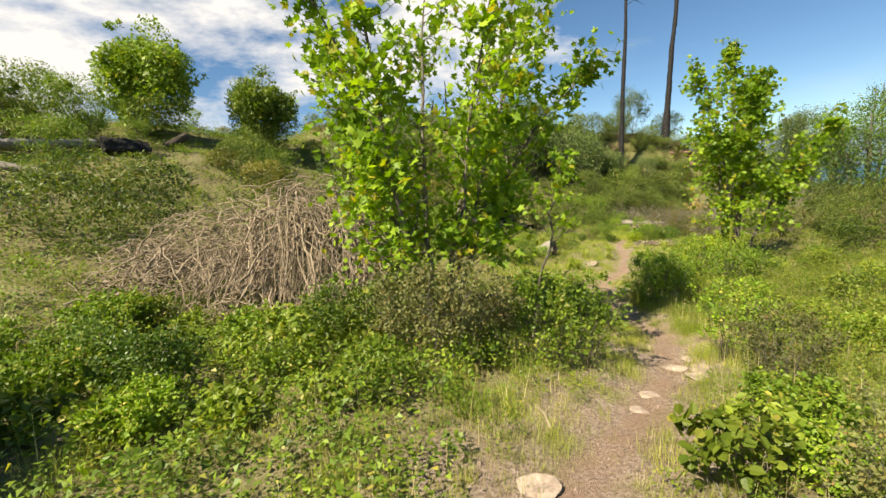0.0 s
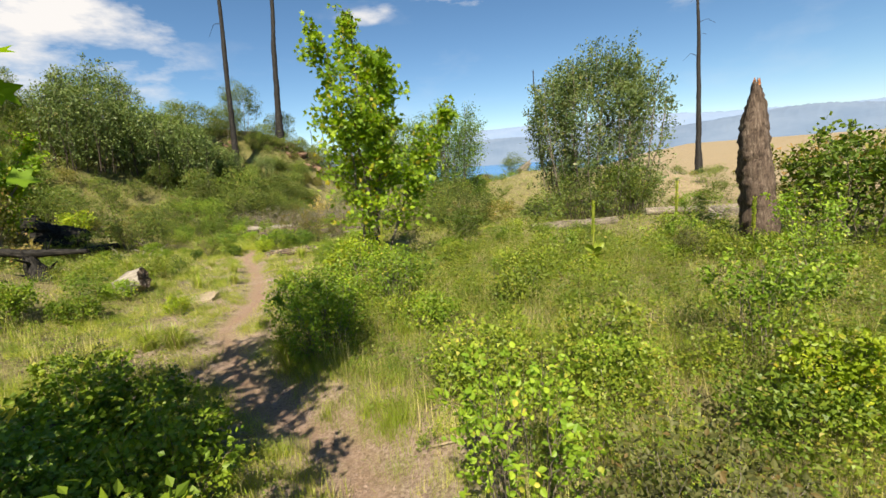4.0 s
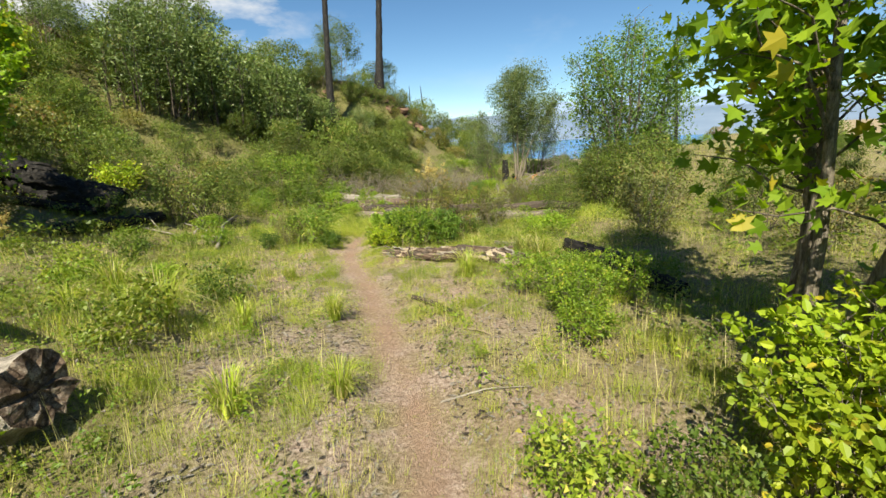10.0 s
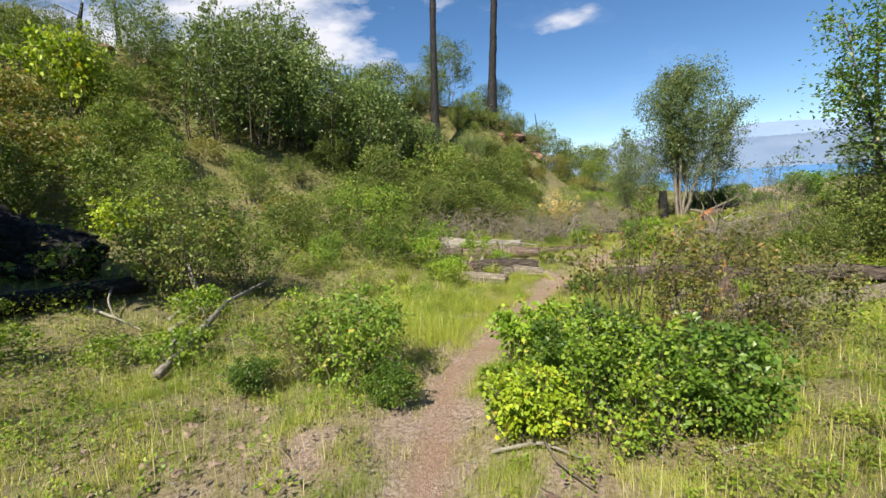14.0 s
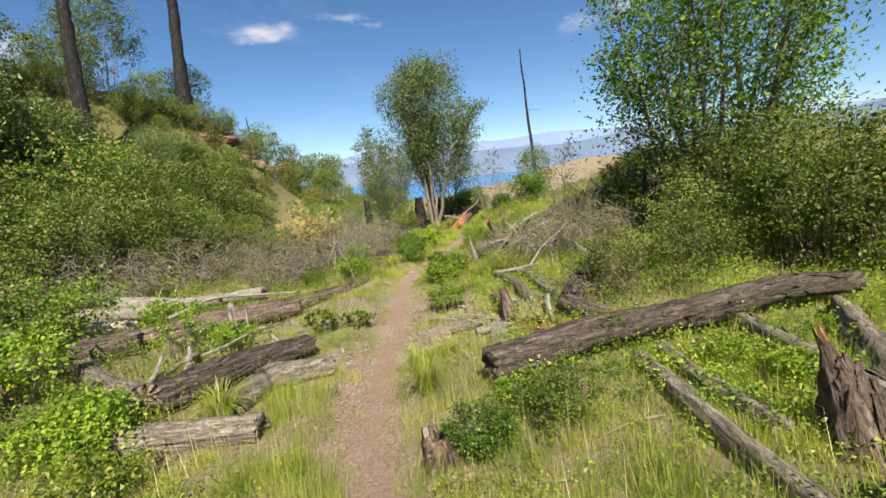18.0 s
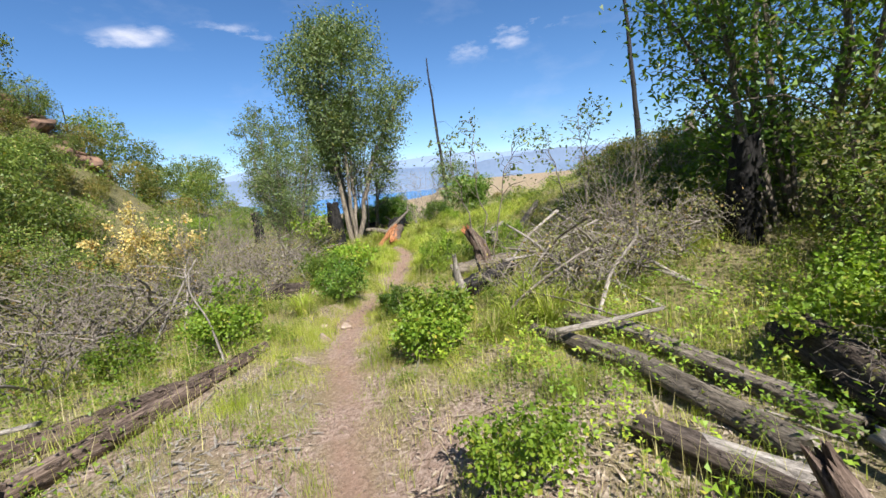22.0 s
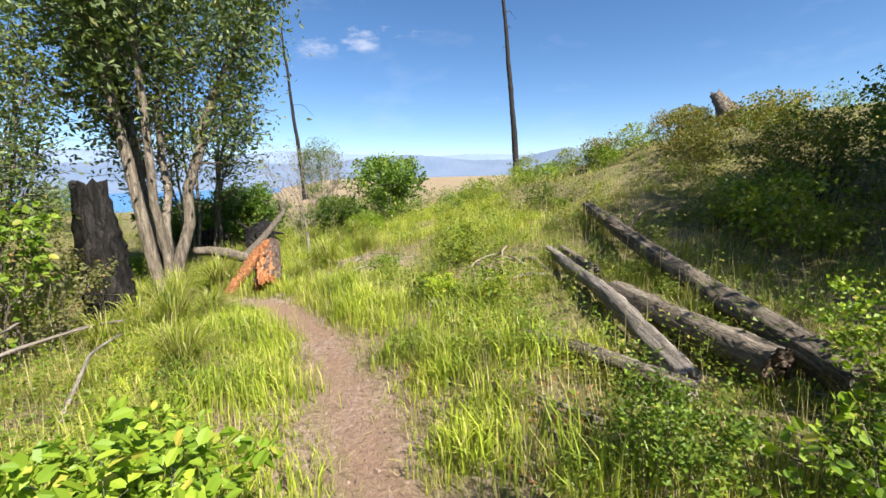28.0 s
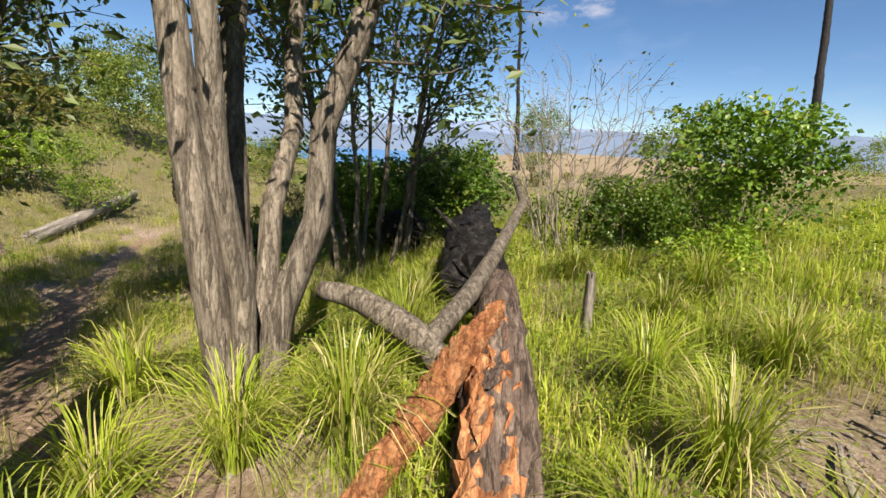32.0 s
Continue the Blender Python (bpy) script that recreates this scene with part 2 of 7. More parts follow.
LEAF = {
    "maple": leaf_mat("maple_leaf", (0.101, 0.202, 0.013), (0.34, 0.45, 0.035), (0.48, 0.38, 0.04), 0.07, 0.5, 0.42, (0.95, 1.08)),
    "shrub": leaf_mat("shrub_leaf", (0.070, 0.134, 0.015), (0.24, 0.32, 0.04), (0.36, 0.3, 0.07), 0.06),
    "fresh": leaf_mat("fresh_leaf", (0.101, 0.193, 0.015), (0.32, 0.41, 0.04), (0.46, 0.4, 0.07), 0.08),
    "dark": leaf_mat("dark_leaf", (0.055, 0.12, 0.016), (0.2, 0.3, 0.04), (0.3, 0.27, 0.05), 0.03, 0.4),
    "willow": leaf_mat("willow_leaf", (0.066, 0.109, 0.034), (0.22, 0.27, 0.1), (0.3, 0.26, 0.08), 0.04, 0.45, 0.32, (0.85, 1.1)),
    "sage": leaf_mat("sage_leaf", (0.06, 0.1, 0.027), (0.25, 0.32, 0.1), (0.27, 0.24, 0.08), 0.05, 0.45, 0.25, (0.85, 1.1)),
    "grey": leaf_mat("grey_leaf", (0.109, 0.126, 0.038), (0.28, 0.27, 0.09), (0.3, 0.18, 0.06), 0.12, 0.6, 0.3),
    "yellow": leaf_mat("yellow_leaf", (0.187, 0.294, 0.015), (0.5, 0.55, 0.04), (0.6, 0.42, 0.05), 0.06),
    "hill": leaf_mat("hill_leaf", (0.065, 0.112, 0.02), (0.245, 0.3, 0.055), (0.34, 0.25, 0.08), 0.08),
    "rust": leaf_mat("rust_leaf", (0.101, 0.122, 0.022), (0.28, 0.25, 0.06), (0.4, 0.22, 0.08), 0.16),
    "cream": leaf_mat("seed_head", (0.367, 0.302, 0.098), (0.739, 0.6, 0.28), (0.448, 0.246, 0.063), 0.2, 0.8, 0.3),
    "grass": leaf_mat("grass_blade", (0.148, 0.193, 0.022), (0.42, 0.42, 0.08), (0.54, 0.46, 0.18), 0.22, 0.45),
    "lush": leaf_mat("lush_grass", (0.17, 0.24, 0.022), (0.43, 0.48, 0.06), (0.54, 0.47, 0.16), 0.16, 0.4),
    "dry": leaf_mat("dry_grass", (0.281, 0.252, 0.090), (0.58, 0.5, 0.25), (0.64, 0.56, 0.32), 0.3, 0.6),
    "forb": leaf_mat("weed_leaf", (0.101, 0.168, 0.017), (0.33, 0.38, 0.045), (0.48, 0.41, 0.08), 0.1),
}
WOOD = {
    "bark": wood_mat("grey_brown_bark", (0.06, 0.05, 0.038), (0.22, 0.185, 0.145), (0.4, 0.35, 0.285)),
    "dark": wood_mat("dark_bark", (0.02, 0.015, 0.012), (0.1, 0.078, 0.062), (0.25, 0.2, 0.165), 20.0, plates=0.5),
    "char": wood_mat("charred_wood", (0.006, 0.006, 0.006), (0.02, 0.018, 0.017), (0.085, 0.075, 0.068), 16.0, (1, 1, 0.3), 0.7, plates=0.5),
    "silver": wood_mat("weathered_wood", (0.11, 0.095, 0.08), (0.31, 0.275, 0.235), (0.5, 0.455, 0.4), 30.0, (1, 1, 0.06), plates=0.25),
    "pale": wood_mat("pale_cut_wood", (0.22, 0.16, 0.105), (0.46, 0.375, 0.285), (0.62, 0.54, 0.43), 24.0, (1, 1, 0.15), plates=0.2),
    "red": wood_mat("rotten_red_wood", (0.17, 0.05, 0.022), (0.46, 0.2, 0.085), (0.66, 0.38, 0.19), 22.0, (1, 1, 0.12), 0.9, 1.0, 0.03, 0.18),
    "rotten": wood_mat("rotten_split_wood", (0.045, 0.027, 0.019), (0.18, 0.125, 0.09), (0.58, 0.48, 0.38), 14.0, (1, 1, 0.1), 0.9, 1.0, 0.03, 0.5),
    "rust": wood_mat("red_brown_bark", (0.04, 0.028, 0.022), (0.14, 0.1, 0.078), (0.3, 0.235, 0.185), 20.0, plates=0.45),
    "twig": wood_mat("dry_twig", (0.13, 0.1, 0.065), (0.31, 0.245, 0.175), (0.47, 0.39, 0.3), 16.0, plates=0.1),
    "twiggrey": wood_mat("grey_twig", (0.1, 0.082, 0.066), (0.25, 0.215, 0.18), (0.44, 0.39, 0.33), 16.0, plates=0.1),
}


def stone_mat():
    m, n, l, bsdf = shader("pale_stone")
    a, b = noise_node(n, l, 6.0, 6.0, 0.7), noise_node(n, l, 40.0, 3.0)
    c = ramp_node(n, l, a.outputs[0], [(0.3, (0.19, 0.135, 0.105)), (0.55, (0.36, 0.28, 0.22)), (0.75, (0.46, 0.38, 0.31))])
    c = mixed(n, l, 0.3, c, ramp_node(n, l, b.outputs[0], [(0.3, (0.2,) * 3), (0.7, (0.8,) * 3)]), "OVERLAY")
    l.new(c, bsdf.inputs["Base Color"])
    bsdf.inputs["Roughness"].default_value = 0.9
    bumped(n, l, bsdf, a.outputs[0], 0.6, 0.02)
    return m


STONE = stone_mat()



def ground_mat():
    """Bare worn soil on the trail, litter and thin grass beside it, dry field and hillside farther off."""
    m, n, l, bsdf = shader("ground_soil")
    big, mid = noise_node(n, l, 0.35, 4.0), noise_node(n, l, 2.3, 6.0, 0.65)
    fine, grit = noise_node(n, l, 30.0, 6.0, 0.8), noise_node(n, l, 150.0, 3.0, 0.7)
    att = n.new("ShaderNodeAttribute")
    att.attribute_name = "wear"
    dryness = n.new("ShaderNodeAttribute")
    dryness.attribute_name = "dry"
    soil = ramp_node(n, l, fine.outputs[0], [(0.25, (0.18, 0.115, 0.085)), (0.5, (0.3, 0.196, 0.142)), (0.75, (0.41, 0.29, 0.22))])
    litter = ramp_node(n, l, fine.outputs[0], [(0.32, (0.07, 0.05, 0.033)), (0.46, (0.265, 0.195, 0.152)), (0.55, (0.4, 0.315, 0.262)), (0.7, (0.57, 0.485, 0.42))])
    moss = ramp_node(n, l, fine.outputs[0], [(0.3, (0.06, 0.07, 0.02)), (0.5, (0.17, 0.17, 0.05)), (0.7, (0.3, 0.28, 0.12))])
    field = ramp_node(n, l, mid.outputs[0], [(0.3, (0.2, 0.155, 0.095)), (0.7, (0.34, 0.265, 0.17))])
    green = ramp_node(n, l, fine.outputs[0], [(0.32, (0.04, 0.042, 0.015)), (0.47, (0.13, 0.125, 0.045)), (0.57, (0.22, 0.2, 0.085)), (0.72, (0.36, 0.31, 0.17))])
    c = mixed(n, l, ramp_node(n, l, mid.outputs[0], [(0.44, (0,) * 3), (0.62, (0.75,) * 3)]), litter, moss)
    c = mixed(n, l, ramp_node(n, l, big.outputs[0], [(0.4, (0,) * 3), (0.65, (0.5,) * 3)]), c, soil)
    side = n.new("ShaderNodeSeparateColor")
    l.new(att.outputs["Color"], side.inputs[0])
    edge = n.new("ShaderNodeMath")
    edge.operation = "MULTIPLY_ADD"
    edge.inputs[1].default_value = 1.0
    edge.use_clamp = True
    shift = n.new("ShaderNodeMath")
    shift.operation = "MULTIPLY_ADD"
    shift.inputs[1].default_value, shift.inputs[2].default_value = 1.6, -0.85
    l.new(mid.outputs[0], shift.inputs[0])
    l.new(side.outputs[0], edge.inputs[0])
    l.new(shift.outputs[0], edge.inputs[2])
    worn = mixed(n, l, ramp_node(n, l, mid.outputs[0], [(0.35, (0.75,) * 3), (0.65, (0,) * 3)]), soil, (0.29, 0.192, 0.142))
    c = mixed(n, l, edge.outputs[0], c, worn)
    c = mixed(n, l, side.outputs[1], c, green)
    c = mixed(n, l, dryness.outputs["Fac"], c, field)
    c = mixed(n, l, 0.35, c, ramp_node(n, l, grit.outputs[0], [(0.3, (0.25,) * 3), (0.7, (0.75,) * 3)]), "OVERLAY")
    l.new(c, bsdf.inputs["Base Color"])
    bsdf.inputs["Roughness"].default_value = 0.95
    bsdf.inputs["Specular IOR Level"].default_value = 0.15
    both = n.new("ShaderNodeMath")
    both.operation = "MULTIPLY_ADD"
    both.inputs[1].default_value = 0.3
    l.new(grit.outputs[0], both.inputs[0])
    l.new(fine.outputs[0], both.inputs[2])
    bumped(n, l, bsdf, both.outputs[0], 0.8, 0.035)
    return m


GROUND = ground_mat()


def plain_mat(name, a, b, scale, rough=0.9):
    m, n, l, bsdf = shader(name)
    t = noise_node(n, l, scale, 6.0, 0.6)
    l.new(ramp_node(n, l, t.outputs[0], [(0.3, a), (0.7, b)]), bsdf.inputs["Base Color"])
    bsdf.inputs["Roughness"].default_value = rough
    return m


CLOD = plain_mat("soil_clod", (0.1, 0.065, 0.05), (0.33, 0.235, 0.19), 26.0)
LEDGE = plain_mat("red_brown_rock", (0.03, 0.019, 0.014), (0.23, 0.135, 0.088), 2.6)
# Distance haze is put into these base colours, paler and bluer for the farther range.
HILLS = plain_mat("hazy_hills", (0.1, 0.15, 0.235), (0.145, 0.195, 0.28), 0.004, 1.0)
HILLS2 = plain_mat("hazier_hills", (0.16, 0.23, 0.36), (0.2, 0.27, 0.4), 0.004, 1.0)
WATER, _n, _l, _b = shader("lake_water")
_b.inputs["Base Color"].default_value, _b.inputs["Roughness"].default_value = (0.05, 0.2, 0.45, 1), 0.25
_w = noise_node(_n, _l, 0.8, 3.0)
bumped(_n, _l, _b, _w.outputs[0], 0.3, 0.1)

# ---- the lie of the land ----
# The trail: x, y, ground height along its middle line.
TRAIL = [(0.7, -3.0, 0.15), (0.5, 0.0, 0.0), (0.5, 2.1, -0.2), (1.4, 3.2, -0.38), (2.3, 4.4, -0.58), (2.95, 5.9, -0.85), (3.1, 8.2, -1.05), (3.75, 10.5, -1.12), (4.85, 11.8, -1.2),
         (5.5, 13.2, -1.25), (6.6, 16.0, -1.4), (7.45, 18.6, -1.55), (8.15, 19.9, -1.63), (9.3, 20.9, -1.7), (11.3, 22.8, -1.95), (13.5, 24.3, -2.12), (16.2, 26.05, -2.2),
         (17.5, 26.6, -2.25), (18.7, 26.7, -2.28), (20.5, 27.25, -2.36), (22.5, 28.0, -2.44), (23.7, 28.8, -2.46), (24.25, 29.9, -2.5), (24.3, 31.9, -2.55), (25.6, 33.9, -2.65), (28.5, 37.5, -2.9)]
_T = np.array(TRAIL)
_S = np.concatenate([_T[i] + (_T[i + 1] - _T[i]) * np.linspace(0, 1, 12, endpoint=False)[:, None] for i in range(len(_T) - 1)])


def ramp(v, a, b):
    t = np.clip((v - a) / (b - a), 0, 1)
    return t * t * (3 - 2 * t)


def trail_far(x, y):
    """Distance from the trail's middle line."""
    return np.sqrt(np.min((x[..., None] - _S[:, 0]) ** 2 + (y[..., None] - _S[:, 1]) ** 2, -1))


def waves(x, y, seed, size):
    """Smooth uneven ground from a few crossing waves."""
    out = 0 * x
    for i in range(5):
        a, p = seed * 1.7 + i * 2.4, seed * 3.1 + i * 1.9
        out = out + np.sin((x * np.cos(a) + y * np.sin(a)) * (1 + 0.31 * i) * 6.283 / size + p) / 5
    return out


def height(x, y):
    """The lie of the land, with the trail worn into it."""
    x, y = np.asarray(x, float), np.asarray(y, float)
    d2 = (x[..., None] - _S[:, 0]) ** 2 + (y[..., None] - _S[:, 1]) ** 2
    w = 1 / (d2 + 0.6) ** 2
    z = (w * _S[:, 2]).sum(-1) / w.sum(-1)
    near = np.sqrt(d2.min(-1))
    # the long hill behind the flat, lower towards the lake
    rx, ry = x - 4, y - 26
    a, d = 0.914 * rx + 0.406 * ry, -0.406 * rx + 0.914 * ry
    cap = np.clip(12.5 - 0.1 * a, 1.0, 13) * (1 - 0.8 * ramp(a, 60, 140)) * (0.45 + 0.55 * ramp(a, -22, -2))
    h1 = cap * ramp(d, 0.0, 22)
    h2 = 8 * ramp(-0.83 * (x + 3) + 0.555 * (y - 6), 0, 25)
    z = z + (h1**6 + h2**6 + 1e-9) ** (1 / 6)
    # a rocky spur on the crest
    z = z + 3.6 * np.exp(-((x - 22.5) ** 2) / 22 - ((y - 45) ** 2) / 16) + 0.42 * np.exp(-((x - 25.5) ** 2) / 12 - ((y - 44) ** 2) / 10)
    z = z + 2.35 * np.exp(-((x - 15.5) ** 2) / 26 - ((y - 45.5) ** 2) / 24) + 1.1 * np.exp(-((x - 2) ** 2) / 40 - ((y - 42) ** 2) / 26)
    # a low bank at the foot of the hill
    z = z + 0.7 * np.exp(-((x - 1) ** 2) / 8 - ((y - 16.8) ** 2) / 8)
    # mounds beside the last stretch
    z = z + 2.0 * np.exp(-((x - 27.5) ** 2 + (y - 19.5) ** 2) / 38) + 1.4 * np.exp(-((x - 39) ** 2 + (y - 19) ** 2) / 110)
    # the fall to the lake
    r = 0.97 * y - 0.24 * x - 36
    z = z - 0.3 * (np.sqrt(r * r + 20) + r) / 2 - 0.02 * np.clip(x - 20, 0, 200)
    z = z + ramp(near, 0.4, 3) * (0.16 * waves(x, y, 1, 5.3) + 0.07 * waves(x, y, 2, 1.7)) + ramp(near, 4, 15) * 0.35 * waves(x, y, 3, 14)
    return np.maximum(z + 0.02 * waves(x, y, 4, 0.7) - 0.07 * (1 - ramp(near, 0.15, 0.55)), -44.0)

# ---- mesh making ----
def mesh(name, verts, faces, mat, smooth=True):
    """A mesh from arrays: verts (n, 3); faces a list of (m, k) index arrays."""
    verts = np.asarray(verts, np.float32)
    faces = [np.asarray(f, np.int32) for f in faces if len(f)]
    me = bpy.data.meshes.new(name)
    loops = np.concatenate([f.ravel() for f in faces])
    sizes = np.concatenate([np.full(len(f), f.shape[1], np.int32) for f in faces])
    me.vertices.add(len(verts))
    me.vertices.foreach_set("co", verts.ravel())
    me.loops.add(len(loops))
    me.loops.foreach_set("vertex_index", loops)
    me.polygons.add(len(sizes))
    me.polygons.foreach_set("loop_start", np.concatenate([[0], np.cumsum(sizes)[:-1]]).astype(np.int32))
    me.polygons.foreach_set("use_smooth", np.full(len(sizes), smooth))
    me.update(calc_edges=True)
    me.validate()
    me.materials.append(mat)
    return me


def unit(v):
    return v / np.maximum(np.linalg.norm(v, axis=-1, keepdims=True), 1e-9)


def joined(pieces):
    """Several (verts, faces) as one."""
    vs, fs, k = [], [], 0
    for v, f in pieces:
        vs.append(v)
        fs += [np.asarray(x) + k for x in f if len(x)]
        k += len(v)
    return np.concatenate(vs), fs


def tubes(paths, radii, sides=6):
    """Tapered tubes: paths (n, p, 3), radii (n, p)."""
    paths, radii = np.asarray(paths, float), np.asarray(radii, float)
    n, p, _ = paths.shape
    t = unit(np.gradient(paths, axis=1))
    ref = np.where(np.abs(t[..., 2:]) > 0.9, np.array([1.0, 0, 0]), np.array([0, 0, 1.0]))
    a = unit(np.cross(t, ref))
    b = np.cross(t, a)
    th = np.arange(sides) * 2 * np.pi / sides
    ring = a[:, :, None] * np.cos(th)[:, None] + b[:, :, None] * np.sin(th)[:, None]
    v = (paths[:, :, None] + ring * radii[..., None, None]).reshape(-1, 3)
    i = np.arange(n * p * sides).reshape(n, p, sides)
    q = np.stack([i[:, :-1], np.roll(i, -1, 2)[:, :-1], np.roll(i, -1, 2)[:, 1:], i[:, 1:]], -1).reshape(-1, 4)
    return v, [q]


SHAPES = {
    "tri": ([(0, 0, 0), (-0.5, 0.65, 0.1), (0.45, 0.9, 0.08)], [(0, 1, 2)]),
    "quad": ([(0, 0, 0), (-0.5, 0.45, 0.1), (0, 1, 0), (0.5, 0.45, 0.1)], [(0, 1, 2, 3)]),
    "oval": ([(0, 0, 0), (-0.45, 0.3, 0.1), (-0.38, 0.72, 0.08), (0, 1, -0.05), (0.38, 0.72, 0.08), (0.45, 0.3, 0.1)], [(0, 1, 2, 3), (0, 3, 4, 5)]),
    "lobed": ([(0, 0, 0), (-0.5, 0.1, 0.06), (-0.32, 0.32, 0.02), (-0.62, 0.66, 0.06), (-0.2, 0.62, 0), (0, 1.05, -0.06),
               (0.2, 0.62, 0), (0.62, 0.66, 0.06), (0.32, 0.32, 0.02), (0.5, 0.1, 0.06)], [(0, 1, 2, 4), (2, 3, 4, 4), (0, 4, 5, 6), (0, 6, 8, 9), (8, 6, 7, 7)]),
}


def leaves(rng, at, way, length, width, shape="oval", flat=0.5, face=None):
    """Leaves at the points at, pointing along way, of about that length and width."""
    n = len(at)
    way = unit(way)
    nrm = rng.normal(size=(n, 3)) * (1 - flat) + np.array([0, 0, 1.0]) * flat
    if face is not None:
        # leaves on the outside of a clump lie like its surface
        nrm = unit(nrm + 0.5 * face)
    side = unit(np.cross(way, nrm))
    nrm = np.cross(side, way)
    t, faces = SHAPES[shape]
    t = np.array(t)
    s = rng.uniform(0.65, 1.25, n)[:, None, None]
    v = at[:, None] + s * (t[:, 0, None] * side[:, None] * width + t[:, 1, None] * way[:, None] * length + t[:, 2, None] * nrm[:, None] * width)
    k = np.arange(n)[:, None] * len(t)
    out = []
    for f in faces:
        f = list(dict.fromkeys(f))
        out.append(np.array(f)[None] + k)
    return v.reshape(-1, 3), out


def bend(p0, p1, p2, steps):
    u = np.linspace(0, 1, steps)[None, :, None]
    return (1 - u) ** 2 * p0[:, None] + 2 * u * (1 - u) * p1[:, None] + u * u * p2[:, None]


def plant(rng, h, w, stems=7, twigs=90, n=2500, ll=0.05, lw=0.028, shape="oval", low=0.25, twig=0.28, r=0.012, base=0.06, droop=0.0, round_top=0.4, cluster=0.0, straight=0.5, sides=5, spray=0.35, tr=None, ts=4, dome=0.0, lumps=16):
    """Stems, twigs and leaves of a shrub or tree of height h and width w. low: where the leaves begin."""
    th = np.arange(stems) * 2.4 + rng.uniform(0, 0.8, stems)
    rad = w / 2 * np.sqrt(rng.uniform(0.02, 0.8, stems))
    top = h * (1 - round_top * (rad / (w / 2)) ** 2) * rng.uniform(0.82, 1.0, stems)
    foot = np.stack([np.cos(th) * base * w, np.sin(th) * base * w, np.full(stems, -0.06)], -1) * rng.uniform(0.3, 1, (stems, 1))
    foot[:, 2] = -0.06
    tip = np.stack([np.cos(th) * rad, np.sin(th) * rad, top], -1)
    mid = np.stack([tip[:, 0] * (0.55 - 0.5 * straight) + foot[:, 0], tip[:, 1] * (0.55 - 0.5 * straight) + foot[:, 1], tip[:, 2] * 0.55], -1)
    mid[:, :2] += rng.normal(0, 0.05 * w, (stems, 2))
    sp = bend(foot, mid, tip, 12)
    sp[:, 1:-1] += rng.normal(0, min(0.012 * h, 0.03), (stems, 10, 3)) * [1, 1, 0.3]
    sr = r * np.linspace(1, 0.22, 12)[None] * rng.uniform(0.6, 1.15, (stems, 1))
    stem = [tubes(sp[i:i + 1], sr[i:i + 1], sides + 2) for i in range(stems)]
    # limbs and twigs off the stems
    si = rng.integers(0, stems, twigs)
    u = low + (1 - low) * rng.uniform(0, 1, twigs) ** 0.8
    k = np.clip((u * 11).astype(int), 0, 10)
    fr = (u * 11 - k)[:, None]
    p0 = sp[si, k] * (1 - fr) + sp[si, k + 1] * fr
    az = np.arctan2(p0[:, 1], p0[:, 0]) + rng.normal(0, 1.1, twigs)
    lift = rng.uniform(0.15, 1.0, twigs)
    out = unit(np.stack([np.cos(az), np.sin(az), lift], -1))
    tl = twig * rng.uniform(0.5, 1.3, twigs)[:, None] * (1.15 - 0.65 * u[:, None])
    p2 = p0 + out * tl * [1, 1, 1] - np.array([0, 0, 1.0]) * tl * droop
    p1 = p0 + out * tl * 0.5 + np.array([0, 0, 0.2]) * tl
    tp = bend(p0, p1, p2, 5)
    tp[:, 1:] += rng.normal(0, 0.05, (twigs, 4, 3)) * tl[:, None]
    tw = tubes(tp, (tr or r * 0.42) * np.linspace(1, 0.3, 5)[None] * np.clip(tl / twig, 0.3, 1.3), ts)
    # leaves along the twigs
    n = int(n)
    ti = rng.integers(0, twigs, n)
    if cluster:
        ti = rng.choice(twigs, n, p=(lambda q: q / q.sum())(rng.uniform(0, 1, twigs) ** cluster))
    v = rng.uniform(0.15, 1.05, n) ** 0.75 * 4
    kk = np.clip(v.astype(int), 0, 3)
    ff = (v - kk)[:, None]
    at = tp[ti, kk] * (1 - ff) + tp[ti, kk + 1] * ff
    at = at + rng.normal(0, 1, (n, 3)) * tl[ti] * spray * 0.5
    at[:, 2] = np.maximum(at[:, 2], 0.02)
    way = unit(p2 - p0)[ti] * 0.6 + rng.normal(0, 0.55, (n, 3)) - np.array([0, 0, 0.25 + droop])
    if dome:
        # a share of the leaves fills rounded masses of the crown
        k = int(n * dome)
        c = unit(rng.normal(size=(lumps, 3)) + [0, 0, 0.35]) * rng.uniform(0.45, 0.72, (lumps, 1))
        half = np.array([w / 2, w / 2, h * (1 - low) / 2])
        size = rng.uniform(0.75, 1.3, lumps) * 0.95 / lumps ** (1 / 3)
        which = rng.integers(0, lumps, k)
        out = unit(rng.normal(size=(k, 3)) + [0, 0, 0.25])
        reach = size[which, None] * rng.uniform(0.35, 1.08, (k, 1)) ** 0.6
        at[:k] = (c[which] + out * reach) * half + [0, 0, h * (low + (1 - low) / 2) * 0.97]
        at[:k, 2] = np.maximum(at[:k, 2], 0.03)
        way[:k] = out * 0.35 + rng.normal(0, 0.6, (k, 3)) - np.array([0, 0, 0.3 + droop])
        face = np.zeros((n, 3))
        face[:k] = out
    else:
        face = None
    return stem, tw, leaves(rng, at, way, ll, lw, shape, face=face)


def part(name, data, parent, label=""):
    ob = new(name, data)
    ob.parent = parent
    return tagged(ob, label)


def thing(name, label, category, group="", kind=""):
    return tagged(new(name), label, category, group, kind)


def ground_at(x, y):
    return float(height(np.array([x]), np.array([y]))[0])


PROTO = {}


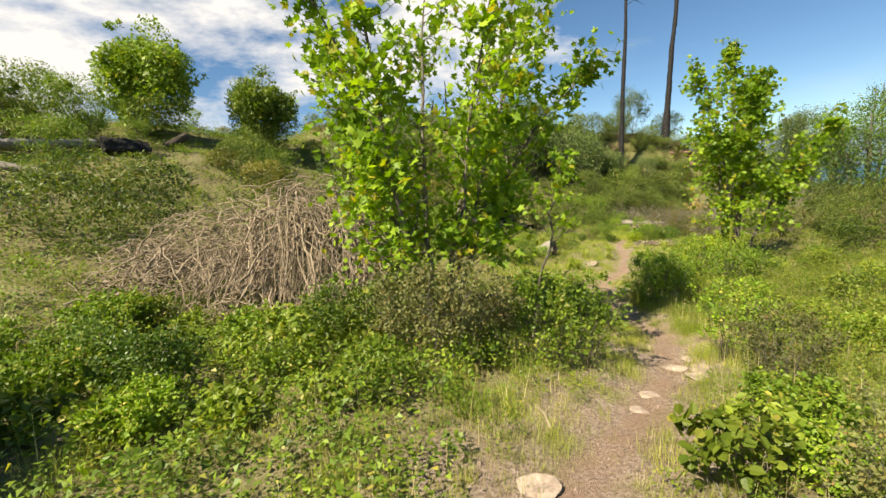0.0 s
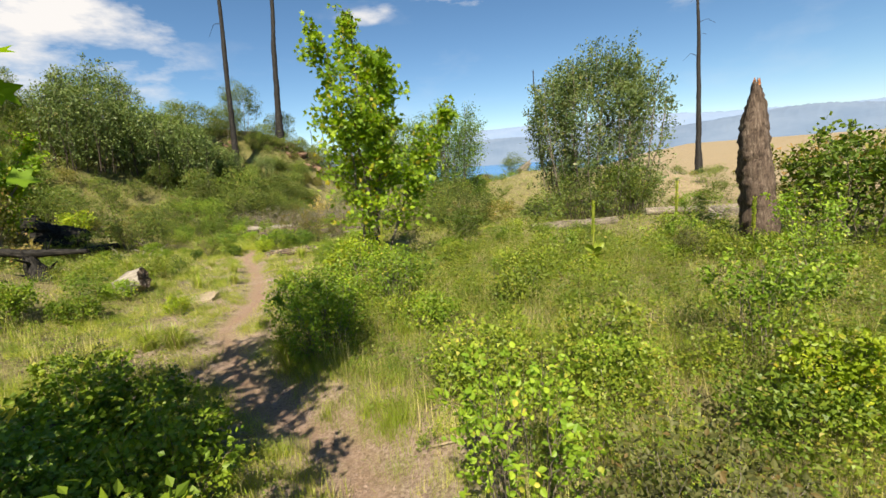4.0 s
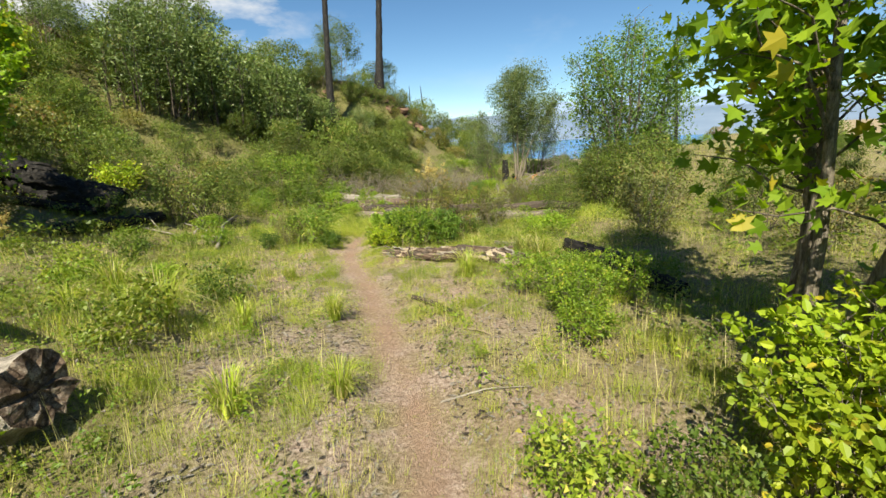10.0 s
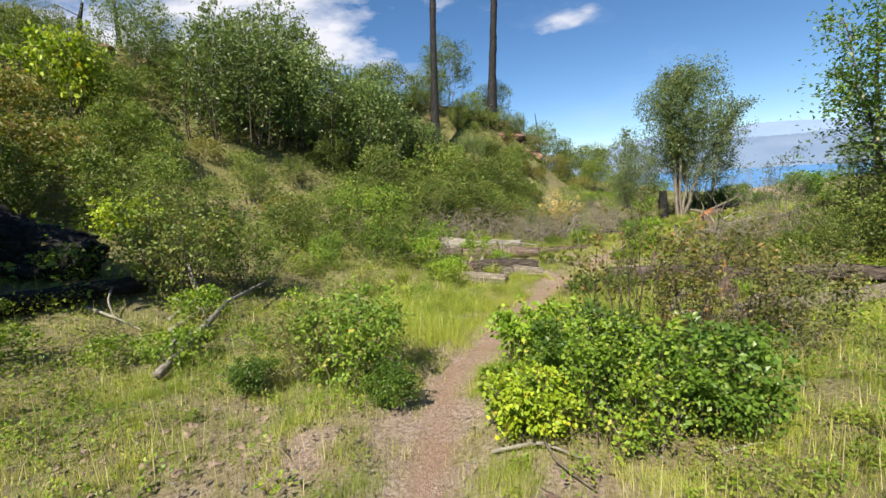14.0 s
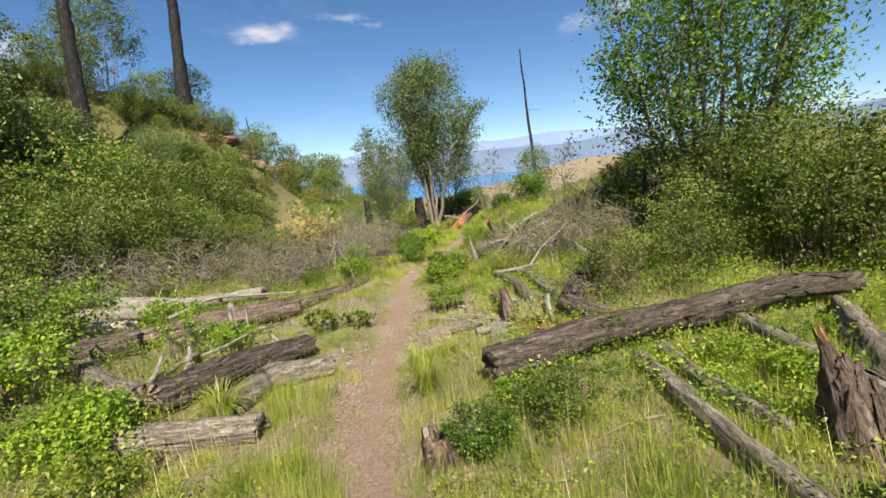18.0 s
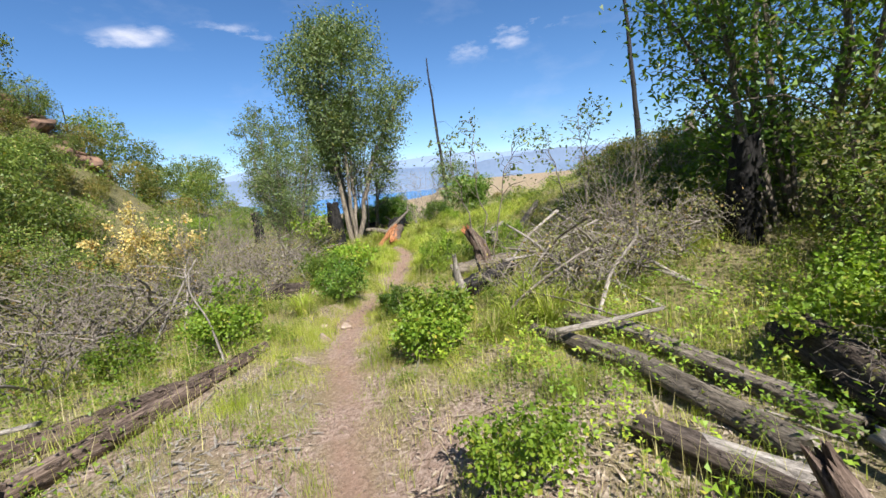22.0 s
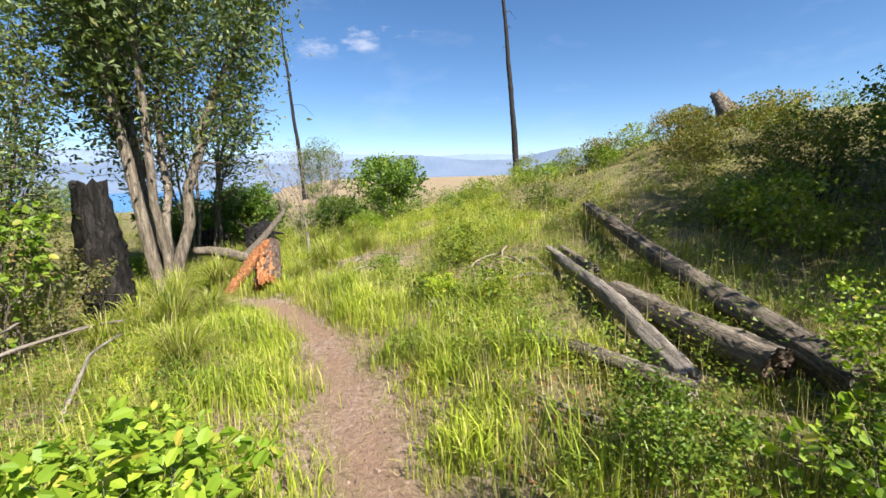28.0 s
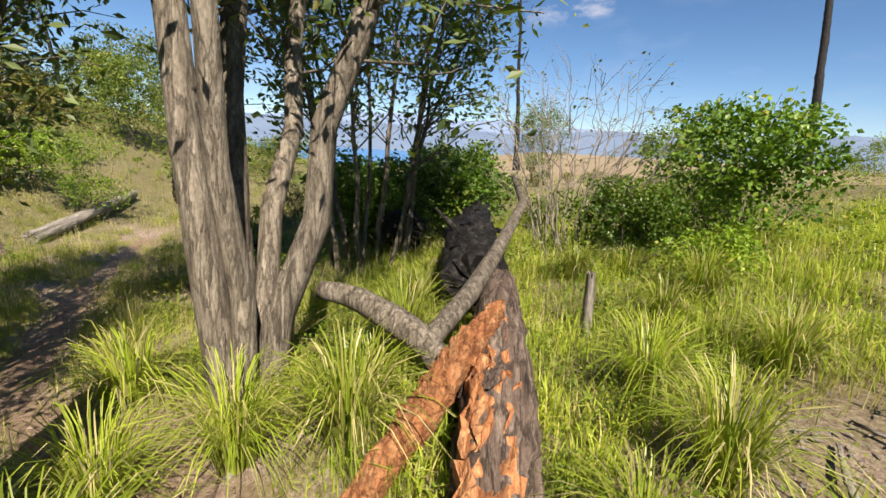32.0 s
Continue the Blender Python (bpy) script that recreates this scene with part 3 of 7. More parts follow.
def plant_thing(key, name, leaf, bark, seed, label, category, group="", crown="foliage", stem_name="stem_mass", **kw):
    rng = np.random.default_rng(seed)
    stem, tw, lv = plant(rng, **kw)
    ob = thing(name, label, category, group)
    for one in stem if stem_name == "trunk" else [joined(stem)]:
        tagged(part(stem_name, mesh(stem_name, *one, WOOD[bark]), ob), kind="" if stem_name == "trunk" else "stuff")
    tagged(part("twig_mass", mesh("twig_mass", *tw, WOOD[bark]), ob), kind="stuff")
    tagged(part(crown, mesh(crown, *lv, LEAF[leaf], False), ob), kind="stuff")
    PROTO[key] = [ob, False]
    return ob


# The tall trees lean a little down the slope.
LEAN = Vector((0, 0, 1)).rotation_difference(Vector((0.0869, 0.0405, 0.9954))).to_matrix().to_4x4()


def grow(key, x, y, size=1.0, turn=None, tall=1.0, label="", group="", lean=True):
    """One more plant of a kind at a place."""
    ob, used = PROTO[key]
    turn = (x * 71.3 + y * 37.7) % 360 if turn is None else turn
    m = Matrix.Translation((x, y, ground_at(x, y) - 0.02)) @ (LEAN if lean else Matrix()) @ pose(0, 0, 0, 0, 0, turn) @ Matrix.Diagonal((size, size, size * tall, 1))
    if used:
        first = ob.scale.copy()
        ob = copy_thing(ob, m @ Matrix.Diagonal((1 / first.x, 1 / first.y, 1 / first.z, 1)))
    else:
        PROTO[key][1] = True
        ob.matrix_basis = m
    return tagged(ob, label, "", group)


def trunk_mesh(name, pts, radii, mat, seed, sides=26, rough=0.12, furrow=0.1, jag=0.0, closed=True, step=0.06, plate=0.07):
    """A log or standing trunk along pts, with furrowed bark; jag: how far its far end is splintered."""
    rng = np.random.default_rng(seed)
    pts, radii = np.asarray(pts, float), np.asarray(radii, float)
    seg = np.r_[0, np.cumsum(np.linalg.norm(np.diff(pts, axis=0), axis=1))]
    m = max(6, min(120, int(seg[-1] / step)))
    s = np.linspace(0, seg[-1], m)
    path = np.stack([np.interp(s, seg, pts[:, i]) for i in range(3)], -1)
    rad = np.interp(s, seg, radii)
    ker = np.array([1, 2, 3, 2, 1]) / 9
    if m > 12:
        pad = np.pad(path, ((2, 2), (0, 0)), mode="reflect", reflect_type="odd")
        path = np.stack([np.convolve(pad[:, i], ker, "valid") for i in range(3)], -1)
    v, f = tubes(path[None], rad[None], sides)
    v = v.reshape(m, sides, 3)
    th = np.arange(sides) * 2 * np.pi / sides
    wob = np.zeros((m, sides))
    for i in range(4):
        wob += np.sin(th[None] * (i + 1) + s[:, None] * rng.uniform(0.3, 2.2) + rng.uniform(0, 6)) * rough / (i + 1)
    ridge = rng.normal(0, 1, sides)[None] * 0.6 + rng.normal(0, 1, (m, sides)) * 0.5
    wob += ridge * furrow
    # plates of bark: patches standing out or sunk
    ring, row = np.arange(sides)[None] // 2, np.arange(m)[:, None]
    lift = rng.uniform(-1, 1, (sides, m))
    long = rng.integers(3, 8, sides)[ring]
    wob += lift[ring, np.minimum((row + rng.integers(0, 7, sides)[ring]) // long, m - 1)] * plate
    v = path[:, None] + (v - path[:, None]) * (1 + wob)[..., None]
    if jag:
        along = unit(path[-1] - path[-3])
        v[-1] += along * rng.uniform(-0.2, 1, (sides, 1)) * jag
        v[-2] += along * rng.uniform(-0.1, 0.4, (sides, 1)) * jag
        along = unit(path[0] - path[2])
        v[0] += along * rng.uniform(-0.2, 0.6, (sides, 1)) * jag
    v = v.reshape(-1, 3)
    if closed:
        v = np.concatenate([v, path[:1], path[-1:] - unit(path[-1] - path[-3]) * jag * 0.5])
        i = np.arange(sides)
        f = f + [np.stack([np.roll(i, -1), i, np.full(sides, m * sides)], -1),
                 np.stack([i + (m - 1) * sides, np.roll(i, -1) + (m - 1) * sides, np.full(sides, m * sides + 1)], -1)]
    return v, f


def local(pts):
    """Points moved so that the first is the origin, and that first point."""
    pts = np.asarray(pts, float)
    return pts - pts[0], pts[0]


def axis_frame(pts):
    """A pose at the first point whose z runs along the points, for wood grain along local z."""
    d = Vector(pts[-1]) - Vector(pts[0])
    return Matrix.Translation(Vector(pts[0])) @ d.to_track_quat("Z", "Y").to_matrix().to_4x4()


def log(label, pts, radii, bark="dark", seed=1, ends="pale", jag=0.05, stubs=0, name="log", category="log", plates=0, plate_mats=(), plate_kw=None, **kw):
    """A lying or leaning log: pts in the world."""
    m = axis_frame(pts)
    inv = np.array(m.inverted())
    lp = np.c_[np.asarray(pts, float), np.ones(len(pts))] @ inv.T[:, :3]
    ob = thing(name, label, category)
    ob.matrix_basis = m
    v, f = trunk_mesh("trunk", lp, radii, None, seed, jag=jag, closed=False, **kw)
    main = part("trunk", mesh("trunk", v, f, WOOD[bark]), ob)
    sides = kw.get("sides", 26)
    rng = np.random.default_rng(seed + 50)
    for ring, sgn in ((v[:sides], -1), (v[-sides:], 1)):
        c = ring.mean(0)
        inner = c + (ring - c) * 0.55 + np.c_[np.zeros((sides, 2)), rng.uniform(-0.03, 0.02, sides) * sgn]
        i = np.arange(sides)
        q = np.stack([i, np.roll(i, -1), np.roll(i, -1) + sides, i + sides], -1)
        t = np.stack([i + sides, np.roll(i, -1) + sides, np.full(sides, 2 * sides)], -1)
        if sgn < 0:
            q, t = q[:, ::-1], t[:, ::-1]
        part("broken_end", mesh("broken_end", np.concatenate([ring, inner, [c - [0, 0, 0.03 * sgn]]]), [q, t], WOOD[ends], False), main, "pale broken wood" if ends in ("pale", "silver") else "")
    for i in range(stubs):
        k = rng.uniform(0.15, 0.85) * (len(lp) - 1)
        a = int(k)
        p = lp[a] + (lp[min(a + 1, len(lp) - 1)] - lp[a]) * (k - a)
        ang, ln = rng.uniform(0, 6.28), rng.uniform(0.1, 0.35)
        d = np.array([np.cos(ang), np.sin(ang), 0.5])
        r0 = float(np.mean(radii))
        part("branch_stub", mesh("branch_stub", *trunk_mesh("stub", [p, p + d * (r0 + ln * 0.5), p + d * (r0 + ln)], [r0 * 0.2, r0 * 0.15, r0 * 0.05], None, seed + i, sides=7, step=0.05), WOOD[bark]), main)
    if plates:
        bark_plates(ob, pts, radii, plates, plate_mats or (bark,), seed + 7, **(plate_kw or {}))
    return ob


def stick(label, pts, r, bark="silver", seed=1, name="stick", category="stick"):
    m = axis_frame(pts)
    inv = np.array(m.inverted())
    lp = np.c_[np.asarray(pts, float), np.ones(len(pts))] @ inv.T[:, :3]
    rad = np.linspace(r, r * 0.45, len(pts))
    ob = new(name, mesh(name, *trunk_mesh(name, lp, rad, None, seed, sides=8, step=0.07, jag=r, rough=0.15), WOOD[bark]))
    ob.matrix_basis = m
    return tagged(ob, label, category)


def on(x, y, up=0.0):
    return (x, y, ground_at(x, y) + up)


def rock(label, x, y, size, flat=0.6, seed=1, sink=0.35, name="rock", z=None):
    """An uneven stone with facets."""
    rng = np.random.default_rng(seed)
    bm = bmesh.new()
    bmesh.ops.create_icosphere(bm, subdivisions=3, radius=1)
    cuts = [(unit(rng.normal(size=3)), rng.uniform(0.45, 0.8)) for _ in range(14)]
    for v in bm.verts:
        p = np.array(v.co)
        for nrm, d in cuts:
            k = p @ nrm
            if k > d:
                p = p - nrm * (k - d)
        v.co = p * (1 + 0.1 * noise.noise(Vector(p) * 2.2 + Vector((seed, 0, 0))) + 0.05 * noise.noise(Vector(p) * 6 + Vector((seed, 5, 0)))) * [size, size * rng.uniform(0.999, 1) * 0.75, size * flat]
    me = bpy.data.meshes.new(name)
    bm.to_mesh(me)
    bm.free()
    me.materials.append(STONE)
    ob = tagged(new(name, me), label, "rock")
    ob.matrix_basis = Matrix.Translation((x, y, (ground_at(x, y) if z is None else z) + size * flat * (0.7 - sink))) @ pose(0, 0, 0, rng.uniform(-8, 8), rng.uniform(-8, 8), rng.uniform(0, 360))
    return ob



PLATES = {}


def shard_mesh(mat_key, k):
    """One torn piece of wood or bark, about a metre long before it is scaled, along z."""
    if (mat_key, k) not in PLATES:
        rng = np.random.default_rng(900 + k)
        v, rows = [], 7
        for i in range(rows):
            u = i / (rows - 1)
            w = (0.12 + 0.1 * math.sin(u * math.pi)) * rng.uniform(0.6, 1.15)
            off, lift = rng.normal(0, 0.02), rng.normal(0, 0.015)
            if i in (0, rows - 1):
                w *= rng.uniform(0.15, 0.7)
            for a, b in ((-1, 0.0), (-0.5, 0.05), (0.45, 0.06), (1, 0.0), (0.4, -0.045), (-0.5, -0.04)):
                v.append((off + a * w + rng.normal(0, 0.008), lift + b + rng.normal(0, 0.008), u - 0.5 + rng.normal(0, 0.02)))
        i = np.arange(rows * 6).reshape(rows, 6)
        q = np.stack([i[:-1], np.roll(i, -1, 1)[:-1], np.roll(i, -1, 1)[1:], i[1:]], -1).reshape(-1, 4)
        c = [np.array([i[0][::-1][[0, 1, 2, 5]], i[0][::-1][[2, 3, 4, 5]], i[-1][[0, 1, 2, 5]], i[-1][[2, 3, 4, 5]]])]
        PLATES[mat_key, k] = mesh("bark_plate", np.array(v), [q] + c, WOOD[mat_key], False)
    return PLATES[mat_key, k]


def bark_plates(ob, pts, radii, n, mats, seed, length=(0.12, 0.4), thick=0.5, wide=1.0, name="bark_plate", tilt=0.12):
    """Loose plates of bark or torn wood along the upper side of a log already placed in the world."""
    rng = np.random.default_rng(seed)
    inv = ob.matrix_basis.inverted()
    pts = np.asarray(pts, float)
    for i in range(n):
        u = rng.uniform(0.03, 0.97) * (len(pts) - 1)
        a = min(int(u), len(pts) - 2)
        p = pts[a] + (pts[a + 1] - pts[a]) * (u - a)
        r = radii[a] + (radii[a + 1] - radii[a]) * (u - a)
        d = Vector(pts[a + 1] - pts[a]).normalized()
        side = d.cross(Vector((0, 0, 1))).normalized()
        up = side.cross(d)
        ang = rng.uniform(-1.75, 1.75)
        out = (up * math.cos(ang) + side * math.sin(ang)).normalized()
        x = out.cross(d).normalized()
        m = Matrix((x, out, d)).transposed().to_4x4()
        m.translation = Vector(p) + out * r * rng.uniform(0.9, 1.04)
        ln = rng.uniform(*length)
        m = m @ pose(0, 0, 0, rng.normal(0, tilt) * 57, rng.normal(0, tilt) * 57, rng.normal(0, 4)) @ Matrix.Diagonal((ln * wide * rng.uniform(0.5, 1.1), thick * rng.uniform(0.25, 0.6), ln, 1))
        q = part(name, shard_mesh(mats[int(rng.integers(0, len(mats)))], int(rng.integers(0, 6))), ob)
        q.matrix_basis = inv @ m

# ---- land, lake, hills ----
def axis_lines(lo, hi, step, far):
    mid = np.arange(lo, hi + 1e-6, step)
    grow_out = np.geomspace(step * 1.5, far, 46).cumsum()
    grow_out = grow_out / grow_out[-1] * far
    grow_out = np.sort(np.maximum(grow_out, np.arange(1, 47) * step))
    return np.concatenate([lo - grow_out[::-1], mid, hi + grow_out])


gx, gy = axis_lines(-10, 34, 0.2, 4200.0), axis_lines(-3, 40, 0.2, 4200.0)
X, Y = np.meshgrid(gx, gy, indexing="ij")
Z = np.empty_like(X)
for i in range(len(gx)):
    Z[i] = height(X[i], Y[i])
far_off = np.array([trail_far(X[i], Y[i]) for i in range(len(gx))])
idx = np.arange(X.size).reshape(X.shape)
quads = np.stack([idx[:-1, :-1], idx[1:, :-1], idx[1:, 1:], idx[:-1, 1:]], -1).reshape(-1, 4)
land = mesh("ground", np.stack([X, Y, Z], -1).reshape(-1, 3), [quads], GROUND)
wear = land.attributes.new("wear", "FLOAT_COLOR", "POINT")
bare_slope = ramp(X, 1.5, 3) * (1 - ramp(X, 8, 10)) * ramp(Y, 7.5, 9.5) * (1 - ramp(Y, 19.5, 21.5)) * (1 - ramp(far_off, 0.9, 2.2)) + ramp(X, 10.5, 12) * (1 - ramp(X, 15, 17)) * (1 - ramp(far_off, 1.6, 3))
under = 0.75 * ramp(far_off + 0.5 * waves(X, Y, 19, 1.9), 0.5, 1.5) * (1 - np.clip(bare_slope, 0, 1)) * (1 - np.exp(-((X - 24.9) ** 2 + (Y - 27.8) ** 2) / 0.9))
hillside = np.maximum(under, np.maximum(ramp(-0.406 * (X - 4) + 0.914 * (Y - 26), 0, 8), ramp(far_off, 9, 25)))
side = 1 - ramp(far_off, 0.0, 0.25)
wear.data.foreach_set("color", np.stack([side, hillside, 0 * X, 0 * X + 1], -1).astype(np.float32).ravel())
dry_at = land.attributes.new("dry", "FLOAT", "POINT")
crest = ramp(-0.406 * (X - 4) + 0.914 * (Y - 26), 10, 18) * ramp(X, -5, 14) * 0.3
dry_at.data.foreach_set("value", np.maximum(ramp(X - 0.6 * Y, 16, 26) * ramp(far_off, 10, 18), crest * (0.5 + 0.5 * waves(X, Y, 6, 9))).astype(np.float32).ravel())
tagged(new("ground", land), "uneven ground with a worn dirt trail through grass", "ground", kind="structure")

lake_v = np.array([(-600, 60, -40), (4800, -3500, -40), (4800, 4800, -40), (-600, 4800, -40)], float)
tagged(new("water", mesh("lake", lake_v, [np.array([[0, 1, 2, 3]])], WATER)), "blue lake far below the slope", "lake", kind="structure")


def range_of_hills(name, dist, mat, seed, tall, lo, hi, taper=0.0):
    """A chain of far hills across the lake: yaw from lo to hi, to the left of +y."""
    rng = np.random.default_rng(seed)
    yaw = np.radians(np.linspace(lo, hi, 520))
    prof = np.zeros_like(yaw)
    for i in range(1, 11):
        prof += np.sin(yaw * i * 3.1 + rng.uniform(0, 6.28)) / i**0.95
    prof = (prof - prof.min()) / (prof.max() - prof.min())
    if taper:
        prof = (0.3 + 0.7 * prof) * ramp(np.degrees(-yaw), -hi, -hi + taper) - 0.4
    rows = []
    for u in np.linspace(0, 1, 14):
        d = dist * (1 + 0.35 * u)
        z = -46 + (46 + tall * (0.35 + 0.65 * prof)) * math.sin(u * math.pi / 2) + rng.normal(0, 2.2, len(yaw)) * u
        rows.append(np.stack([-np.sin(yaw) * d, np.cos(yaw) * d, z], -1))
    v = np.array(rows)
    i = np.arange(v.shape[0] * v.shape[1]).reshape(v.shape[:2])
    q = np.stack([i[:-1, 1:], i[:-1, :-1], i[1:, :-1], i[1:, 1:]], -1).reshape(-1, 4)
    return tagged(new(name, mesh(name, v.reshape(-1, 3), [q], mat)), "hazy blue hills across the lake", "hills", kind="structure")


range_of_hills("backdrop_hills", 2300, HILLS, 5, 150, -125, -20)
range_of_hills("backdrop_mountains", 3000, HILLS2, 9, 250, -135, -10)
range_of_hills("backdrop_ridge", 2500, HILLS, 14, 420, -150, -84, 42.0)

# ---- trees ----
plant_thing("maple1", "maple_tree", "maple", "bark", 11, "young green maple with several thin grey stems", "tree", crown="crown", stem_name="trunk",
            h=6.0, w=4.6, stems=8, twigs=380, n=7800, ll=0.095, lw=0.095, tr=0.011, shape="lobed", low=0.16, twig=0.85, r=0.045, base=0.05, round_top=0.45, straight=0.6, cluster=0.9)
grow("maple1", -0.25, 5.6, turn=0)
plant_thing("maple2", "maple_tree", "maple", "bark", 12, "young maple turning yellow at its top, in a shrubby clearing", "tree", crown="crown", stem_name="trunk",
            h=6.1, w=4.3, stems=7, twigs=320, n=10500, ll=0.1, lw=0.1, tr=0.011, shape="lobed", low=0.22, twig=0.8, r=0.05, base=0.06, round_top=0.5, straight=0.7, cluster=0.9)
grow("maple2", 7.75, 11.7, turn=40)
plant_thing("sapling", "sapling_tree", "maple", "bark", 13, "thin leaning maple sapling with few leaves", "tree", crown="crown", stem_name="trunk",
            h=3.4, w=1.6, stems=1, twigs=26, n=170, ll=0.075, lw=0.07, shape="lobed", low=0.55, twig=0.45, r=0.022, base=0.02)
grow("sapling", 0.95, 5.3, lean=False)
plant_thing("willow1", "willow_tree", "willow", "bark", 21, "tall multi-stemmed willow with shredded grey bark", "tree", crown="crown", stem_name="trunk",
            h=8.2, w=5.2, stems=6, twigs=760, n=34000, ll=0.105, lw=0.045, shape="quad", low=0.3, twig=0.95, tr=0.011, spray=0.5, r=0.085, base=0.035, round_top=0.45, straight=0.55, cluster=0.7, dome=0.5, lumps=80)
grow("willow1", 24.9, 30.75, turn=10)
plant_thing("willow2", "willow_tree", "willow", "bark", 22, "clump of thin willow stems with sparse leaves", "tree", crown="crown", stem_name="trunk",
            h=6.6, w=4.4, stems=14, twigs=440, n=15000, ll=0.09, lw=0.04, shape="quad", low=0.24, twig=0.9, tr=0.01, spray=0.4, r=0.036, base=0.1, round_top=0.4, straight=0.6, cluster=1.0, dome=0.12, lumps=30)
grow("willow2", 27.6, 31.8)
grow("willow2", 23.9, 32.5, 0.8, turn=75, label="young leafy willow clump beside a burnt stump")
grow("willow2", 22.3, 31.2, 0.62, turn=200, label="thin willow saplings rising from dead brush")
plant_thing("willow3", "willow_tree", "dark", "bark", 23, "broad dense willow with dark shade beneath it", "tree", crown="crown", stem_name="trunk",
            h=6.7, w=5.7, stems=12, twigs=640, n=26000, ll=0.12, lw=0.062, shape="tri", low=0.06, twig=1.15, tr=0.012, spray=0.55, r=0.07, base=0.12, round_top=0.45, straight=0.6, cluster=0.8, dome=0.4, lumps=60)
grow("willow3", 20.4, 20.6, turn=0, lean=False)
plant_thing("willow4", "willow_shrub", "willow", "bark", 24, "pale green willow with upright plume-like shoots", "shrub", crown="crown",
            h=6.0, w=5.2, stems=40, twigs=900, n=40000, ll=0.105, lw=0.058, shape="tri", low=0.03, twig=0.5, tr=0.007, ts=3, spray=0.5, r=0.03, base=0.3, round_top=0.45, straight=0.6, dome=0.5, lumps=70, sides=2)
grow("willow4", 18.2, 10.7, 1.2)
# Unseen willow, added to cast shade on the ground left of the trail's start.
grow("willow4", -5.6, 1.2, 0.6)
plant_thing("plume", "willow_shrub", "sage", "dark", 25, "big grey-green willow shrub with feathery shoots on the slope", "shrub", crown="crown",
            h=6.0, w=5.6, stems=34, twigs=420, n=13000, ll=0.19, lw=0.085, shape="tri", low=0.03, twig=0.6, tr=0.009, ts=3, spray=0.5, r=0.03, base=0.34, round_top=0.55, straight=0.4, dome=0.6, lumps=50, sides=2)

# ---- shrubs of the flat ----
plant_thing("green", "shrub", "shrub", "bark", 31, "leafy green shrub beside the trail", "shrub", h=1.15, w=1.5, stems=12, twigs=90, ts=3, n=3400, ll=0.05, lw=0.034, shape="quad", low=0.12, twig=0.36, r=0.009, base=0.12, dome=0.35, lumps=22, sides=2)
plant_thing("fresh", "shrub", "fresh", "bark", 32, "low bright green shrub", "shrub", h=0.8, w=1.15, stems=11, twigs=70, ts=3, n=2400, ll=0.05, lw=0.036, shape="quad", low=0.1, twig=0.3, r=0.007, base=0.14, dome=0.35, lumps=22, sides=2)
plant_thing("dusky", "shrub", "grey", "twiggrey", 33, "dusty grey-green shrub with small leaves", "shrub", h=1.3, w=1.3, stems=20, twigs=130, ts=3, n=3400, ll=0.045, lw=0.026, shape="quad", low=0.15, twig=0.3, r=0.007, base=0.14, dome=0.3, sides=2)
plant_thing("glossy", "shrub", "dark", "bark", 34, "dark shrub with glossy leaves", "shrub", h=1.0, w=1.3, stems=12, twigs=90, ts=3, n=4000, ll=0.05, lw=0.036, shape="quad", low=0.1, twig=0.28, r=0.009, base=0.12, dome=0.4, lumps=22, sides=2)
plant_thing("yellow", "shrub", "yellow", "bark", 35, "yellow-green broadleaf shrub in full sun", "shrub", h=1.15, w=1.5, stems=15, twigs=150, n=1900, ll=0.07, lw=0.05, shape="oval", low=0.12, twig=0.34, r=0.009, base=0.12, dome=0.3)
plant_thing("loose", "shrub", "fresh", "bark", 36, "open shrub with thin stems and scattered leaves", "shrub", h=1.3, w=1.3, stems=15, twigs=80, ts=3, n=1100, ll=0.05, lw=0.038, low=0.2, twig=0.32, r=0.007, base=0.15, sides=2)
plant_thing("brush", "dry_brush", "grey", "twiggrey", 37, "tangle of bare grey twigs with few leaves", "dry brush", h=1.4, w=2.2, stems=36, twigs=220, ts=3, n=520, ll=0.035, lw=0.02, low=0.1, twig=0.55, r=0.009, base=0.2, droop=0.55, straight=0.0, round_top=0.7, sides=2, tr=0.01)
plant_thing("mid", "leafy_bush", "shrub", "bark", 38, "tall leafy shrub at the foot of the hill", "shrub", h=2.6, w=3.0, stems=7, twigs=50, ts=3, n=6000, ll=0.07, lw=0.05, shape="tri", low=0.14, twig=0.5, r=0.016, base=0.14, dome=0.6, lumps=11, sides=1)
plant_thing("hill1", "scrub_bush", "hill", "bark", 39, "mixed green shrub on the hillside", "shrub", h=2.2, w=3.0, stems=4, twigs=14, ts=3, n=2600, ll=0.1, lw=0.07, shape="tri", low=0.08, twig=0.5, r=0.014, base=0.16, dome=0.85, lumps=9, sides=1)
plant_thing("hill2", "tall_shrub", "hill", "bark", 40, "tall green shrub on the hillside", "shrub", h=3.4, w=3.6, stems=4, twigs=30, ts=3, n=5000, ll=0.105, lw=0.077, shape="tri", low=0.15, twig=0.6, r=0.018, base=0.14, dome=0.85, lumps=10, sides=1)
plant_thing("hill3", "willow_shrub", "willow", "bark", 41, "tall pale willow shrub on the hillside", "shrub", h=5.2, w=4.4, stems=12, twigs=90, ts=3, n=9000, ll=0.115, lw=0.067, shape="tri", low=0.22, twig=0.7, r=0.025, base=0.14, straight=0.2, dome=0.6, lumps=13, sides=1)
